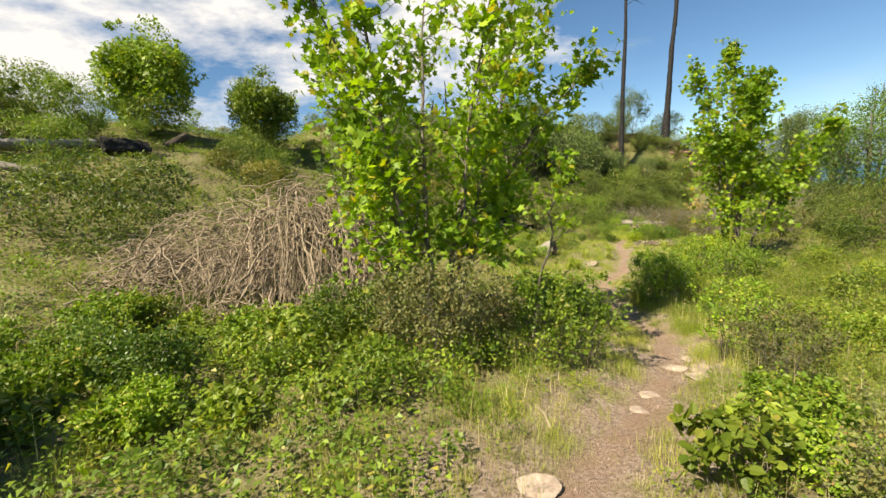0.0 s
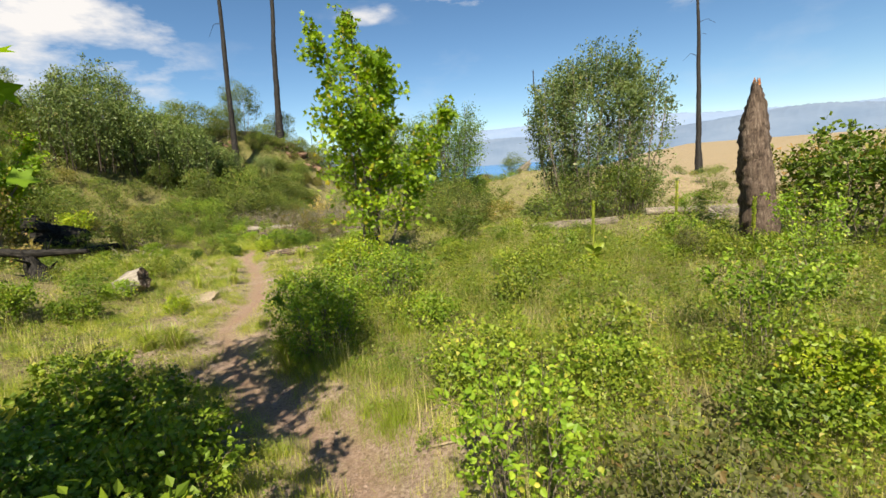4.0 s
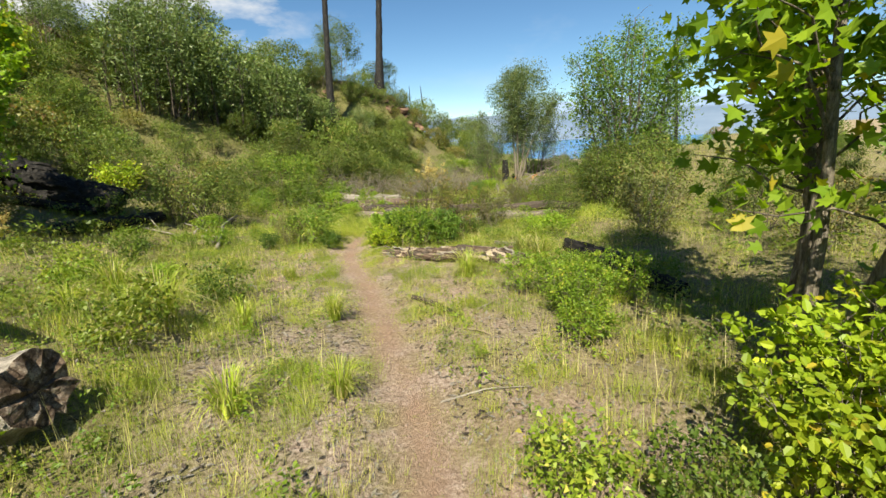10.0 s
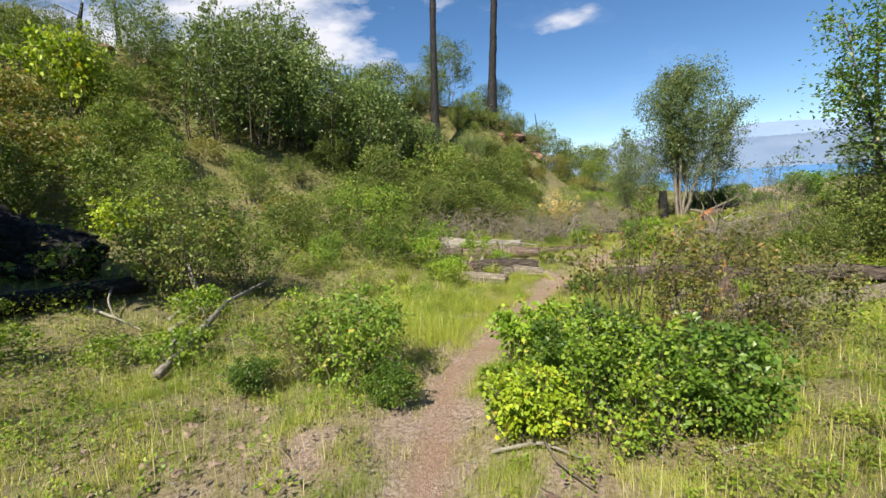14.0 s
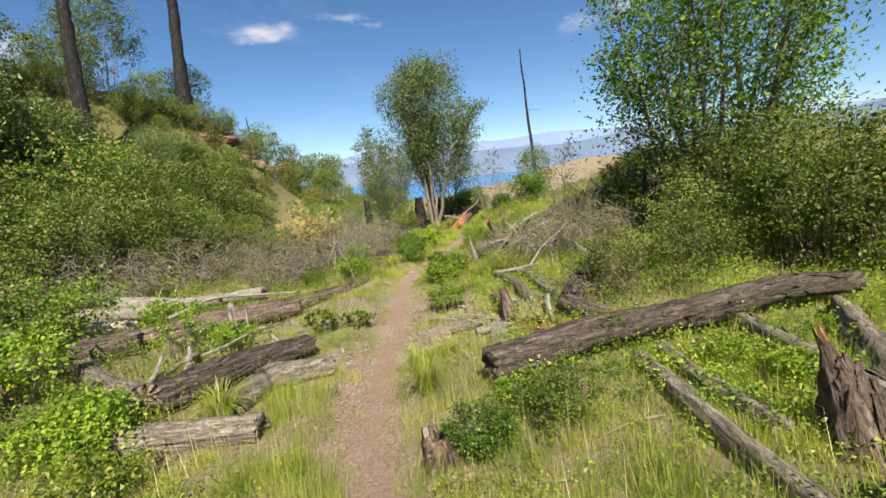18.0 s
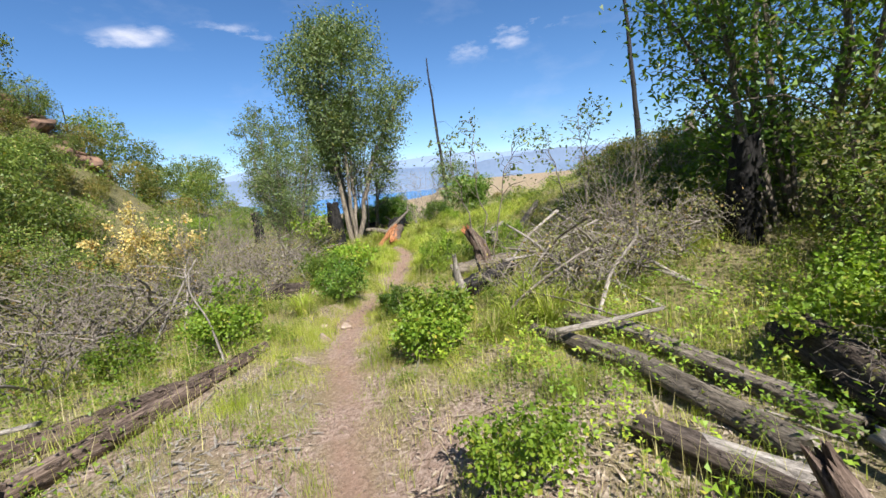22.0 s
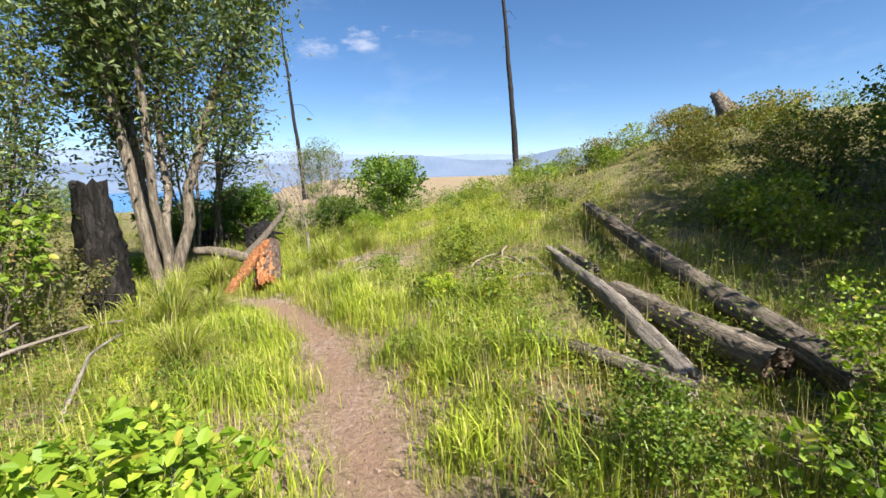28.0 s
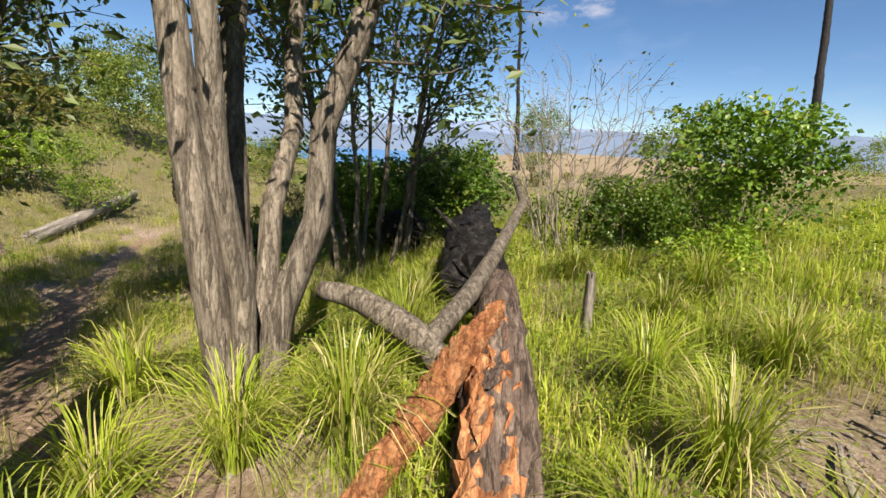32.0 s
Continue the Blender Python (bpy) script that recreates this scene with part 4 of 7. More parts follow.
plant_thing("rusty", "rusty_shrub", "rust", "bark", 42, "low shrub with rust-tinged leaves", "shrub", h=1.5, w=2.2, stems=4, twigs=14, ts=3, n=2200, ll=0.085, lw=0.06, shape="tri", low=0.1, twig=0.4, r=0.01, base=0.14, dome=0.85, lumps=24, sides=1)
plant_thing("cream", "flowering_shrub", "cream", "bark", 43, "shrub covered in cream-brown seed plumes", "shrub", h=1.9, w=2.0, stems=14, twigs=110, n=2600, ll=0.05, lw=0.035, shape="quad", low=0.3, twig=0.4, r=0.012, base=0.12, cluster=1.5, spray=0.25)
plant_thing("twiggy", "bare_shrub", "grey", "twiggrey", 44, "almost bare grey shrub of upright twigs", "shrub", h=2.3, w=2.2, stems=30, twigs=330, ts=3, n=300, ll=0.04, lw=0.025, low=0.2, twig=0.6, r=0.011, base=0.12, straight=0.3, sides=2)
plant_thing("herb", "weed_clump", "forb", "bark", 45, "clump of bright broad-leaved weeds", "weed", h=0.42, w=0.6, stems=12, twigs=50, n=330, ll=0.065, lw=0.05, low=0.15, twig=0.14, r=0.004, base=0.2, crown="leaves")
plant_thing("low1", "low_shrub", "fresh", "bark", 46, "low leafy shrub in the grass", "shrub", h=0.5, w=0.9, stems=5, twigs=14, ts=3, n=1200, ll=0.047, lw=0.034, shape="tri", low=0.08, twig=0.16, r=0.005, base=0.2, dome=0.75, lumps=16, sides=1)
plant_thing("low2", "low_shrub", "forb", "bark", 47, "low yellow-green bush in the meadow", "shrub", h=0.62, w=1.0, stems=5, twigs=14, ts=3, n=1200, ll=0.047, lw=0.034, shape="tri", low=0.06, twig=0.2, r=0.005, base=0.2, dome=0.7, lumps=20, sides=1)
plant_thing("low3", "low_shrub", "shrub", "bark", 48, "small dark green bush in the meadow", "shrub", h=0.7, w=0.9, stems=5, twigs=14, ts=3, n=1200, ll=0.047, lw=0.034, shape="tri", low=0.06, twig=0.2, r=0.006, base=0.2, dome=0.7, lumps=18, sides=1)
plant_thing("twigtree", "young_tree", "willow", "bark", 49, "young tree with drooping leafy twigs", "tree", crown="crown", stem_name="trunk", h=2.7, w=1.6, stems=3, twigs=60, n=420, ll=0.06, lw=0.036, low=0.45, twig=0.7, r=0.02, base=0.04, droop=0.3)
plant_thing("thicket", "dead_brush", "grey", "twiggrey", 50, "thicket of dead grey-brown twigs with few leaves", "dry brush", h=1.5, w=2.5, stems=34, twigs=210, ts=3, n=1000, ll=0.05, lw=0.03, shape="quad", low=0.12, twig=0.6, r=0.007, base=0.2, sides=2, droop=0.35, straight=0.1, round_top=0.65, tr=0.011, spray=0.3)
plant_thing("round", "shrub", "fresh", "bark", 51, "dense round bush on the green slope", "shrub", h=4.0, w=4.0, stems=6, twigs=60, ts=3, n=17000, ll=0.15, lw=0.1, shape="tri", low=0.0, twig=0.5, r=0.02, base=0.14, sides=1, dome=0.9, lumps=40)
plant_thing("leafy", "shrub", "fresh", "bark", 53, "tall bright green shrub of upright leafy shoots", "shrub", h=1.25, w=1.35, stems=22, twigs=150, ts=3, n=3600, ll=0.046, lw=0.03, shape="quad", low=0.12, twig=0.3, r=0.007, base=0.2, dome=0.12, lumps=22, sides=2)
plant_thing("olive", "olive_shrub", "hill", "dark", 54, "open olive-green shrub with dark stems and small leaves", "shrub", h=1.9, w=2.4, stems=18, twigs=200, ts=3, n=4200, ll=0.055, lw=0.034, shape="quad", low=0.14, twig=0.45, r=0.011, base=0.16, dome=0.2, lumps=20, sides=2)
plant_thing("redtwig", "shrub", "rust", "rust", 55, "tall sparse shrub with reddish twigs", "shrub", h=1.75, w=1.3, stems=20, twigs=170, ts=3, n=1300, ll=0.042, lw=0.028, shape="quad", low=0.2, twig=0.36, r=0.008, base=0.18, straight=0.5, sides=2, round_top=0.5)
plant_thing("dense", "shrub", "dark", "bark", 56, "dense dark green rounded shrub beyond the log", "shrub", h=1.75, w=2.1, stems=12, twigs=140, ts=3, n=7600, ll=0.062, lw=0.045, shape="quad", low=0.06, twig=0.35, r=0.01, base=0.14, dome=0.6, lumps=26, sides=2)
plant_thing("nettle", "leafy_shrub", "fresh", "bark", 52, "dense low shrub of broad toothed leaves", "shrub", h=0.78, w=1.25, stems=16, twigs=110, ts=3, n=2300, ll=0.062, lw=0.042, shape="oval", low=0.08, twig=0.26, r=0.006, base=0.16, dome=0.3, lumps=20, sides=2)

# first stretch
for key, x, y, k in (("dusky", -0.05, 4.35, 1.0), ("dusky", -0.55, 4.75, 0.9), ("dusky", 0.3, 4.55, 0.8), ("leafy", 1.14, 4.45, 0.95), ("green", -1.3, 5.2, 0.95), ("green", -0.75, 5.7, 1.0), ("fresh", 1.9, 6.3, 0.9), ("glossy", -3.0, 3.9, 0.8),
                     ("green", -3.9, 4.3, 0.8), ("fresh", -2.6, 3.2, 0.7), ("nettle", 2.35, 2.8, 0.6), ("nettle", 2.05, 2.2, 0.5), ("herb", 1.5, 2.2, 1.1), ("herb", 1.9, 2.5, 1.0), ("fresh", 4.6, 2.3, 0.9), ("yellow", 4.9, 3.4, 0.55),
                     ("rusty", 13.4, 3.4, 1.5), ("green", 13.0, 2.0, 1.9), ("loose", 3.0, 4.5, 0.75), ("dusky", 2.9, 3.7, 0.65)):
    grow(key, x, y, k)
grow("green", 12.3, 3.2, 2.0, label="tall tangled shrub beside a broken stump")
for k in range(34):
    grow("herb", -0.5 - (k * 2.39) % 5.6, 1.6 + (k * 1.73) % 5.2, 0.7 + (k * 0.37) % 0.7, group="broad-leaved weeds below the pile")
for x, y, k in ((-4.6, 4.9, 0.9), (-4.0, 3.6, 0.85), (-1.9, 4.4, 0.6), (-5.3, 6.4, 1.0), (-3.2, 6.6, 0.9), (-2.2, 6.3, 0.8), (-6.4, 5.4, 1.0)):
    grow("nettle", x, y, k)
# where the trail runs through the shade of the maple
grow("leafy", 3.92, 7.95, 0.88, label="shrub leaning over the edge of the trail")
for key, x, y, k in (("leafy", 4.35, 8.6, 0.9), ("loose", 4.3, 8.2, 0.7), ("nettle", 4.55, 9.2, 0.6), ("nettle", 5.2, 9.4, 0.7), ("low2", 5.4, 8.9, 0.7), ("loose", 5.7, 8.6, 0.8),
                     ("nettle", 2.1, 7.9, 0.75), ("nettle", 1.7, 8.2, 0.9), ("nettle", 2.25, 7.1, 0.55), ("nettle", 1.4, 7.5, 0.8), ("glossy", 1.1, 6.9, 0.8), ("nettle", 1.75, 6.6, 0.6), ("loose", 1.9, 8.9, 0.55), ("herb", 2.2, 9.7, 0.9), ("herb", 1.8, 10.0, 1.0),
                     ("yellow", 7.1, 11.35, 0.85), ("yellow", 6.55, 11.3, 0.7), ("fresh", 7.6, 10.9, 0.7), ("low2", 5.75, 12.1, 0.8), ("low3", 6.1, 11.7, 0.7), ("green", 6.4, 9.0, 0.8),
                     ("leafy", -0.1, 14.4, 1.5), ("leafy", -0.9, 14.9, 1.3), ("cream", 0.6, 20.6, 0.6), ("cream", 2.2, 21.3, 0.45), ("nettle", -0.2, 15.2, 1.3), ("nettle", -1.9, 15.0, 1.4), ("fresh", 1.48, 13.7, 0.95), ("nettle", 2.3, 13.3, 0.7), ("yellow", 3.55, 12.1, 0.36), ("low1", 3.1, 14.1, 0.9), ("low3", 2.6, 14.2, 1.0), ("fresh", -0.9, 11.6, 1.2),
                     ("leafy", 7.95, 14.5, 0.5), ("leafy", 8.05, 13.95, 0.55), ("leafy", 7.6, 13.5, 0.55), ("leafy", 8.35, 13.5, 0.55), ("fresh", 8.6, 14.2, 0.6), ("fresh", 7.2, 13.1, 0.5)):
    grow(key, x, y, k)
# middle
grow("round", -14.2, 22.2, 1.25, tall=1.15)
grow("round", -10.0, 25.0, 1.05, tall=1.15, label="round grey-green bush on the slope")
grow("hill2", 44.0, 58.3, 1.35, label="round green bush on the saddle of the hill")
grow("hill3", 47.9, 34.2, 0.85, label="grey-green rounded bush at the rim of the slope")
for key, x, y, k, tall in (("hill2", -14.0, 21.7, 0.95, 0.65), ("hill2", -9.9, 24.6, 0.9, 0.65), ("mid", -14.6, 17.6, 1.15, 1), ("hill2", -16.2, 17.2, 0.9, 1), ("mid", -13.2, 19.4, 0.5, 1), ("mid", -10.6, 24.2, 0.6, 1), ("mid", -12.0, 13.4, 0.9, 1), ("rusty", 1.2, 22.0, 1.3, 1.3), ("mid", 0.2, 20.5, 0.8, 1)):
    grow(key, x, y, k, tall=tall)
# the willow shrubs half way up the slope
for x, y, k, tall in ((6.2, 36.6, 1.0, 1.0), (9.2, 37.6, 0.95, 0.98), (12.0, 38.2, 0.95, 0.92), (7.6, 39.6, 1.05, 1.0), (14.6, 39.4, 0.7, 0.8)):
    grow("plume", x, y, k, tall=tall, group="willow shrubs on the slope")
for key, x, y, k in (("olive", 17.0, 9.2, 1.1), ("olive", 18.8, 9.0, 1.0), ("olive", 16.6, 10.6, 1.0), ("mid", 18.0, 9.4, 0.8), ("olive", 19.6, 10.2, 1.0), ("olive", 17.2, 19.3, 1.2), ("olive", 18.5, 20.2, 1.2), ("olive", 17.1, 20.9, 0.85), ("olive", 16.3, 17.6, 1.0), ("olive", 19.4, 19.2, 1.2), ("olive", 18.0, 18.2, 1.2),
                     ("dense", 29.4, 32.0, 0.9), ("dense", 30.4, 31.8, 1.0), ("dense", 28.8, 32.7, 0.85), ("dense", 31.3, 32.4, 1.0)):
    grow(key, x, y, k)
grow("hill3", 18.4, 39.6, 0.55)
# the mixed scrub of the slope
rng = np.random.default_rng(71)
for k in range(130):
    x, y = rng.uniform(-6, 25), rng.uniform(25.5, 44)
    d = -0.406 * (x - 4) + 0.914 * (y - 26)
    if not 0.5 < d < 17 or y < 31 and x > 10.5 or float(trail_far(np.array([x]), np.array([y]))[0]) < 5.5:
        continue
    grow(str(rng.choice(["hill1", "olive", "rusty", "hill2", "mid"], p=[0.3, 0.26, 0.2, 0.16, 0.08])), x, y, rng.uniform(0.55, 0.95), rng.uniform(0, 360), group="hillside shrubs")
for k in range(150):
    x, y = (rng.uniform(-10, 6), rng.uniform(25, 44)) if k % 3 else (rng.uniform(12, 27), rng.uniform(34, 47))
    d = -0.406 * (x - 4) + 0.914 * (y - 26)
    if d < 1 or float(trail_far(np.array([x]), np.array([y]))[0]) < 6 or (x < 5 and d > 8):
        continue
    grow(str(rng.choice(["hill1", "olive", "rusty", "hill2"], p=[0.34, 0.3, 0.28, 0.08])), x, y, rng.uniform(0.45, 0.85), rng.uniform(0, 360), group="hillside shrubs")
for k in range(95):
    x, y = rng.uniform(13, 27), rng.uniform(33.5, 44)
    if float(trail_far(np.array([x]), np.array([y]))[0]) < 5.5:
        continue
    grow(str(rng.choice(["olive", "rusty", "redtwig", "loose"], p=[0.4, 0.25, 0.2, 0.15])), x, y, rng.uniform(0.5, 0.9), rng.uniform(0, 360), group="low scrub on the crest")
# shrubs between the trail and the slope
for key, x, y, k in (("mid", 9.6, 28.9, 0.95), ("mid", 8.9, 30.6, 0.8), ("green", 9.4, 26.7, 1.0), ("fresh", 10.4, 26.9, 1.1), ("green", 11.4, 28.6, 1.1), ("olive", 5.4, 24.1, 1.0), ("olive", 6.4, 24.9, 0.8), ("olive", 7.4, 30.0, 0.9), ("green", 8.1, 27.2, 0.8),
                     ("olive", 4.4, 27.6, 0.7), ("yellow", 4.1, 27.1, 1.0), ("olive", 6.6, 33.0, 0.9), ("olive", 12.9, 32.8, 1.2), ("olive", 11.6, 34.0, 1.3), ("thicket", 13.6, 33.6, 1.1), ("olive", 13.4, 34.8, 1.2), ("hill2", 14.2, 35.2, 1.0), ("hill1", 16.2, 35.8, 1.0), ("hill2", 17.6, 36.4, 0.9), ("hill1", 19.6, 36.8, 1.0), ("hill1", 10.2, 34.0, 0.8),
                     ("green", 7.3, 20.15, 0.85), ("dusky", 6.95, 20.45, 0.65), ("glossy", 6.46, 20.35, 0.4), ("glossy", 7.5, 19.6, 0.42), ("loose", 7.0, 21.3, 0.6), ("low1", 6.5, 21.6, 0.7),
                     ("nettle", 8.25, 18.8, 0.6), ("yellow", 8.2, 18.62, 0.48), ("leafy", 8.75, 18.3, 0.75), ("glossy", 8.9, 18.8, 0.85), ("redtwig", 9.6, 19.15, 1.0), ("redtwig", 10.2, 18.7, 0.85), ("glossy", 9.4, 18.2, 0.85), ("nettle", 9.0, 19.5, 0.9), ("redtwig", 10.3, 19.05, 0.85), ("dusky", 11.3, 18.7, 0.9), ("nettle", 13.3, 20.5, 0.45), ("leafy", 13.9, 20.0, 0.4), ("nettle", 13.0, 20.1, 0.4), ("leafy", 13.4, 21.6, 0.4),
                     ("olive", 14.4, 14.2, 0.95), ("dusky", 12.1, 15.2, 1.2), ("fresh", 11.5, 16.9, 0.7), ("olive", 14.5, 16.5, 0.7), ("hill1", 16.6, 15.2, 0.75), ("olive", 13.0, 17.9, 0.6), ("olive", 16.6, 18.7, 0.95), ("mid", 17.6, 19.6, 0.7), ("olive", 18.3, 18.3, 1.0), ("dusky", 12.6, 12.8, 1.1), ("rusty", 15.2, 13.2, 0.8), ("green", 10.6, 11.2, 1.0), ("hill1", 14.8, 11.2, 0.6),
                     ("rusty", 0.8, 27.2, 1.4), ("rusty", 2.1, 29.4, 1.4), ("rusty", -0.1, 25.0, 1.3), ("hill3", 0.6, 27.4, 0.6), ("rusty", 0.4, 33.0, 1.3)):
    grow(key, x, y, k)
grow("yellow", 1.2, 35.0, 2.1, tall=1.3, label="tall shrub with yellowing leaves on the slope")
grow("maple2", 1.4, 22.6, 0.86, turn=150, label="young maple with some orange leaves below the slope")
# log field
for x, y, k in ((17.5, 24.1, 0.72), (18.2, 23.5, 0.8), (18.9, 23.0, 0.85), (19.3, 24.0, 0.65), (15.3, 22.0, 0.5), (15.1, 28.6, 0.8), (16.6, 28.9, 0.72), (17.7, 28.7, 0.75), (18.8, 29.2, 0.7), (16.0, 30.2, 0.9), (14.6, 31.5, 1.1), (15.7, 32.4, 1.0), (17.4, 31.6, 1.0), (19.8, 29.3, 0.7), (21.4, 31.3, 0.8), (20.6, 30.4, 0.8)):
    grow("thicket", x, y, k, group="dead brush")
for key, x, y, k in (("nettle", 16.6, 25.15, 0.75), ("nettle", 16.1, 25.05, 0.6), ("glossy", 17.2, 25.8, 0.45), ("glossy", 18.0, 27.08, 0.7), ("green", 20.3, 26.15, 0.4), ("green", 19.9, 25.0, 0.35), ("loose", 19.5, 26.1, 0.6), ("green", 20.0, 25.6, 0.4),
                     ("glossy", 11.5, 21.95, 0.42), ("green", 11.95, 21.6, 0.45), ("nettle", 12.2, 21.9, 0.4), ("fresh", 10.3, 25.2, 0.75), ("loose", 11.8, 26.3, 0.75), ("fresh", 12.3, 26.0, 0.6), ("fresh", 10.3, 24.7, 0.75), ("herb", 13.3, 25.3, 0.9), ("herb", 13.6, 24.9, 0.7),
                     ("brush", 16.4, 29.4, 0.9), ("brush", 13.0, 31.5, 1.1), ("twiggy", 18.6, 30.2, 0.9), ("mid", 21.0, 33.6, 0.7), ("olive", 16.9, 30.9, 0.7), ("olive", 19.3, 31.6, 0.8), ("olive", 14.0, 33.4, 1.0),
                     ("fresh", 14.55, 24.05, 0.6), ("green", 18.9, 28.0, 0.6), ("twiggy", 19.4, 23.3, 0.8), ("fresh", 15.9, 22.2, 0.8), ("fresh", 16.7, 21.6, 0.9), ("olive", 15.8, 20.9, 0.6), ("olive", 17.4, 20.4, 0.7), ("dusky", 15.4, 21.7, 0.8),
                     ("fresh", 16.1, 27.4, 0.75), ("nettle", 16.4, 27.65, 0.6), ("fresh", 15.5, 28.0, 0.6), ("loose", 16.9, 27.9, 0.6), ("thicket", 19.6, 22.4, 0.75), ("twiggy", 21.3, 22.4, 0.8), ("glossy", 21.6, 22.9, 1.0), ("glossy", 22.4, 22.1, 1.1), ("glossy", 20.9, 22.6, 1.0), ("glossy", 21.4, 21.6, 1.3), ("glossy", 23.2, 21.6, 1.1), ("glossy", 21.9, 20.6, 1.5), ("glossy", 23.0, 20.6, 1.4), ("glossy", 20.4, 21.9, 1.1)):
    grow(key, x, y, k)
grow("cream", 18.3, 31.2, 1.1)
grow("cream", 17.7, 30.7, 0.8, label="low shrub with cream-brown seed plumes")
grow("twigtree", 20.0, 23.75, 0.95, turn=40, label="young tree with small pale leaves above the brush")
# last stretch
grow("nettle", 19.8, 27.95, 0.85, label="broad-leaved green shrub at the trail's edge")
for key, x, y, k in (("yellow", 22.75, 26.95, 0.27), ("yellow", 22.4, 26.5, 0.28), ("nettle", 20.35, 28.2, 0.6), ("nettle", 19.5, 28.35, 0.6), ("leafy", 20.55, 25.0, 0.55), ("loose", 19.9, 25.5, 0.6), ("leafy", 19.4, 26.1, 0.5), ("brush", 19.0, 29.6, 0.9), ("twiggy", 20.0, 30.6, 0.75), ("loose", 22.2, 30.6, 1.2),
                     ("dense", 28.9, 28.0, 1.0), ("dense", 28.1, 29.0, 0.62), ("mid", 31.8, 28.2, 0.7), ("twiggy", 28.3, 29.6, 1.1), ("glossy", 29.6, 33.2, 1.4), ("glossy", 30.0, 31.4, 1.4), ("glossy", 28.6, 32.2, 1.1), ("fresh", 27.3, 28.3, 0.7),
                     ("rusty", 25.0, 23.3, 0.5), ("rusty", 25.9, 22.8, 0.6), ("rusty", 26.7, 22.6, 0.55), ("rusty", 24.2, 22.4, 0.6), ("rusty", 25.4, 21.9, 0.6), ("olive", 23.2, 23.2, 0.6), ("rusty", 27.9, 23.4, 0.45), ("low2", 22.4, 23.9, 1.2), ("olive", 22.6, 22.4, 0.8),
                     ("herb", 22.6, 26.8, 0.5), ("herb", 23.0, 27.1, 0.6), ("mid", 28.0, 38.5, 0.7), ("hill1", 25.0, 39.0, 0.7), ("fresh", 27.6, 39.9, 1.5), ("fresh", 26.6, 39.6, 1.4), ("rusty", 28.6, 42.0, 1.0), ("rusty", 27.0, 43.0, 1.1)):
    grow(key, x, y, k)
grow("twigtree", 19.35, 25.2, 1.0, turn=120)

# shrubs on the hill and round the clearing
rng = np.random.default_rng(7)
count = 0
while count < 170:
    x, y = rng.uniform(-26, 48), rng.uniform(9, 62)
    d1 = -0.406 * (x - 4) + 0.914 * (y - 26)
    d2 = -0.83 * (x + 3) + 0.555 * (y - 6)
    if max(d1, d2) < 1.5 or float(trail_far(np.array([x]), np.array([y]))[0]) < 6 or x > 30 + 0.3 * y:
        continue
    high = max(d1 / 19, d2 / 25)
    pick = rng.choice(["hill1", "hill2", "hill3", "rusty", "mid"], p=[0.42, 0.24, 0.1, 0.14, 0.1] if high < 0.75 else [0.45, 0.05, 0.02, 0.45, 0.03])
    foot = -4 < x < 24 and y > 18 and max(d1, d2) < 10
    if foot and pick != "rusty":
        pick = "hill1"
    grow(pick, x, y, rng.uniform(0.65, 1.15) * (0.6 if high > 0.8 or foot else 1), rng.uniform(0, 360), group="hillside shrubs")
    count += 1
count = 0
while count < 80:
    # the shrubby meadow beside the first stretch
    x, y = rng.uniform(2.4, 13), rng.uniform(0.8, 11)
    if float(trail_far(np.array([x]), np.array([y]))[0]) < 1.1:
        continue
    grow(rng.choice(["low1", "low2", "low3", "loose"], p=[0.3, 0.5, 0.1, 0.1]), x, y, rng.uniform(0.55, 1.1), rng.uniform(0, 360), group="low bushes of the flat")
    count += 1
count = 0
while count < 170:
    # low bushes over the flat, few on the bare slope
    x, y = rng.uniform(-9, 34), rng.uniform(-1, 38)
    d = float(trail_far(np.array([x]), np.array([y]))[0])
    bare = 2.0 < x < 9 and 8 < y < 21 and d < 2.2
    chips = 11 < x < 19 and 21 < y < 27.5
    if d < (1.0 if not (bare or chips) else 1.7) or d > 9.5 or (bare and rng.uniform() < 0.6) or rng.uniform() < d / 14:
        continue
    if x < 0.5 and y < 3.2 or -5.6 < x < -1.4 and 7 < y < 9.6 or 22.6 < x < 28 and 27.8 < y < 32 or 19.2 < x < 25 and 24.4 < y < 26.6 or 7.2 < x < 10 and 14.8 < y < 18.6 or chips:
        continue
    grow(rng.choice(["low1", "low2", "low3", "dusky"], p=[0.32, 0.36, 0.22, 0.1]), x, y, rng.uniform(0.45, 1.1) * (0.7 if d < 1.6 else 1), rng.uniform(0, 360), group="low bushes of the flat")
    count += 1
count = 0
while count < 60:
    x, y = rng.uniform(6, 60), rng.uniform(-6, 34)
    if float(trail_far(np.array([x]), np.array([y]))[0]) < 8.5 or y > 0.75 * x + 8:
        continue
    grow(rng.choice(["hill1", "rusty", "green", "mid"]), x, y, rng.uniform(0.35, 0.7), rng.uniform(0, 360), group="shrubs of the dry field")
    count += 1

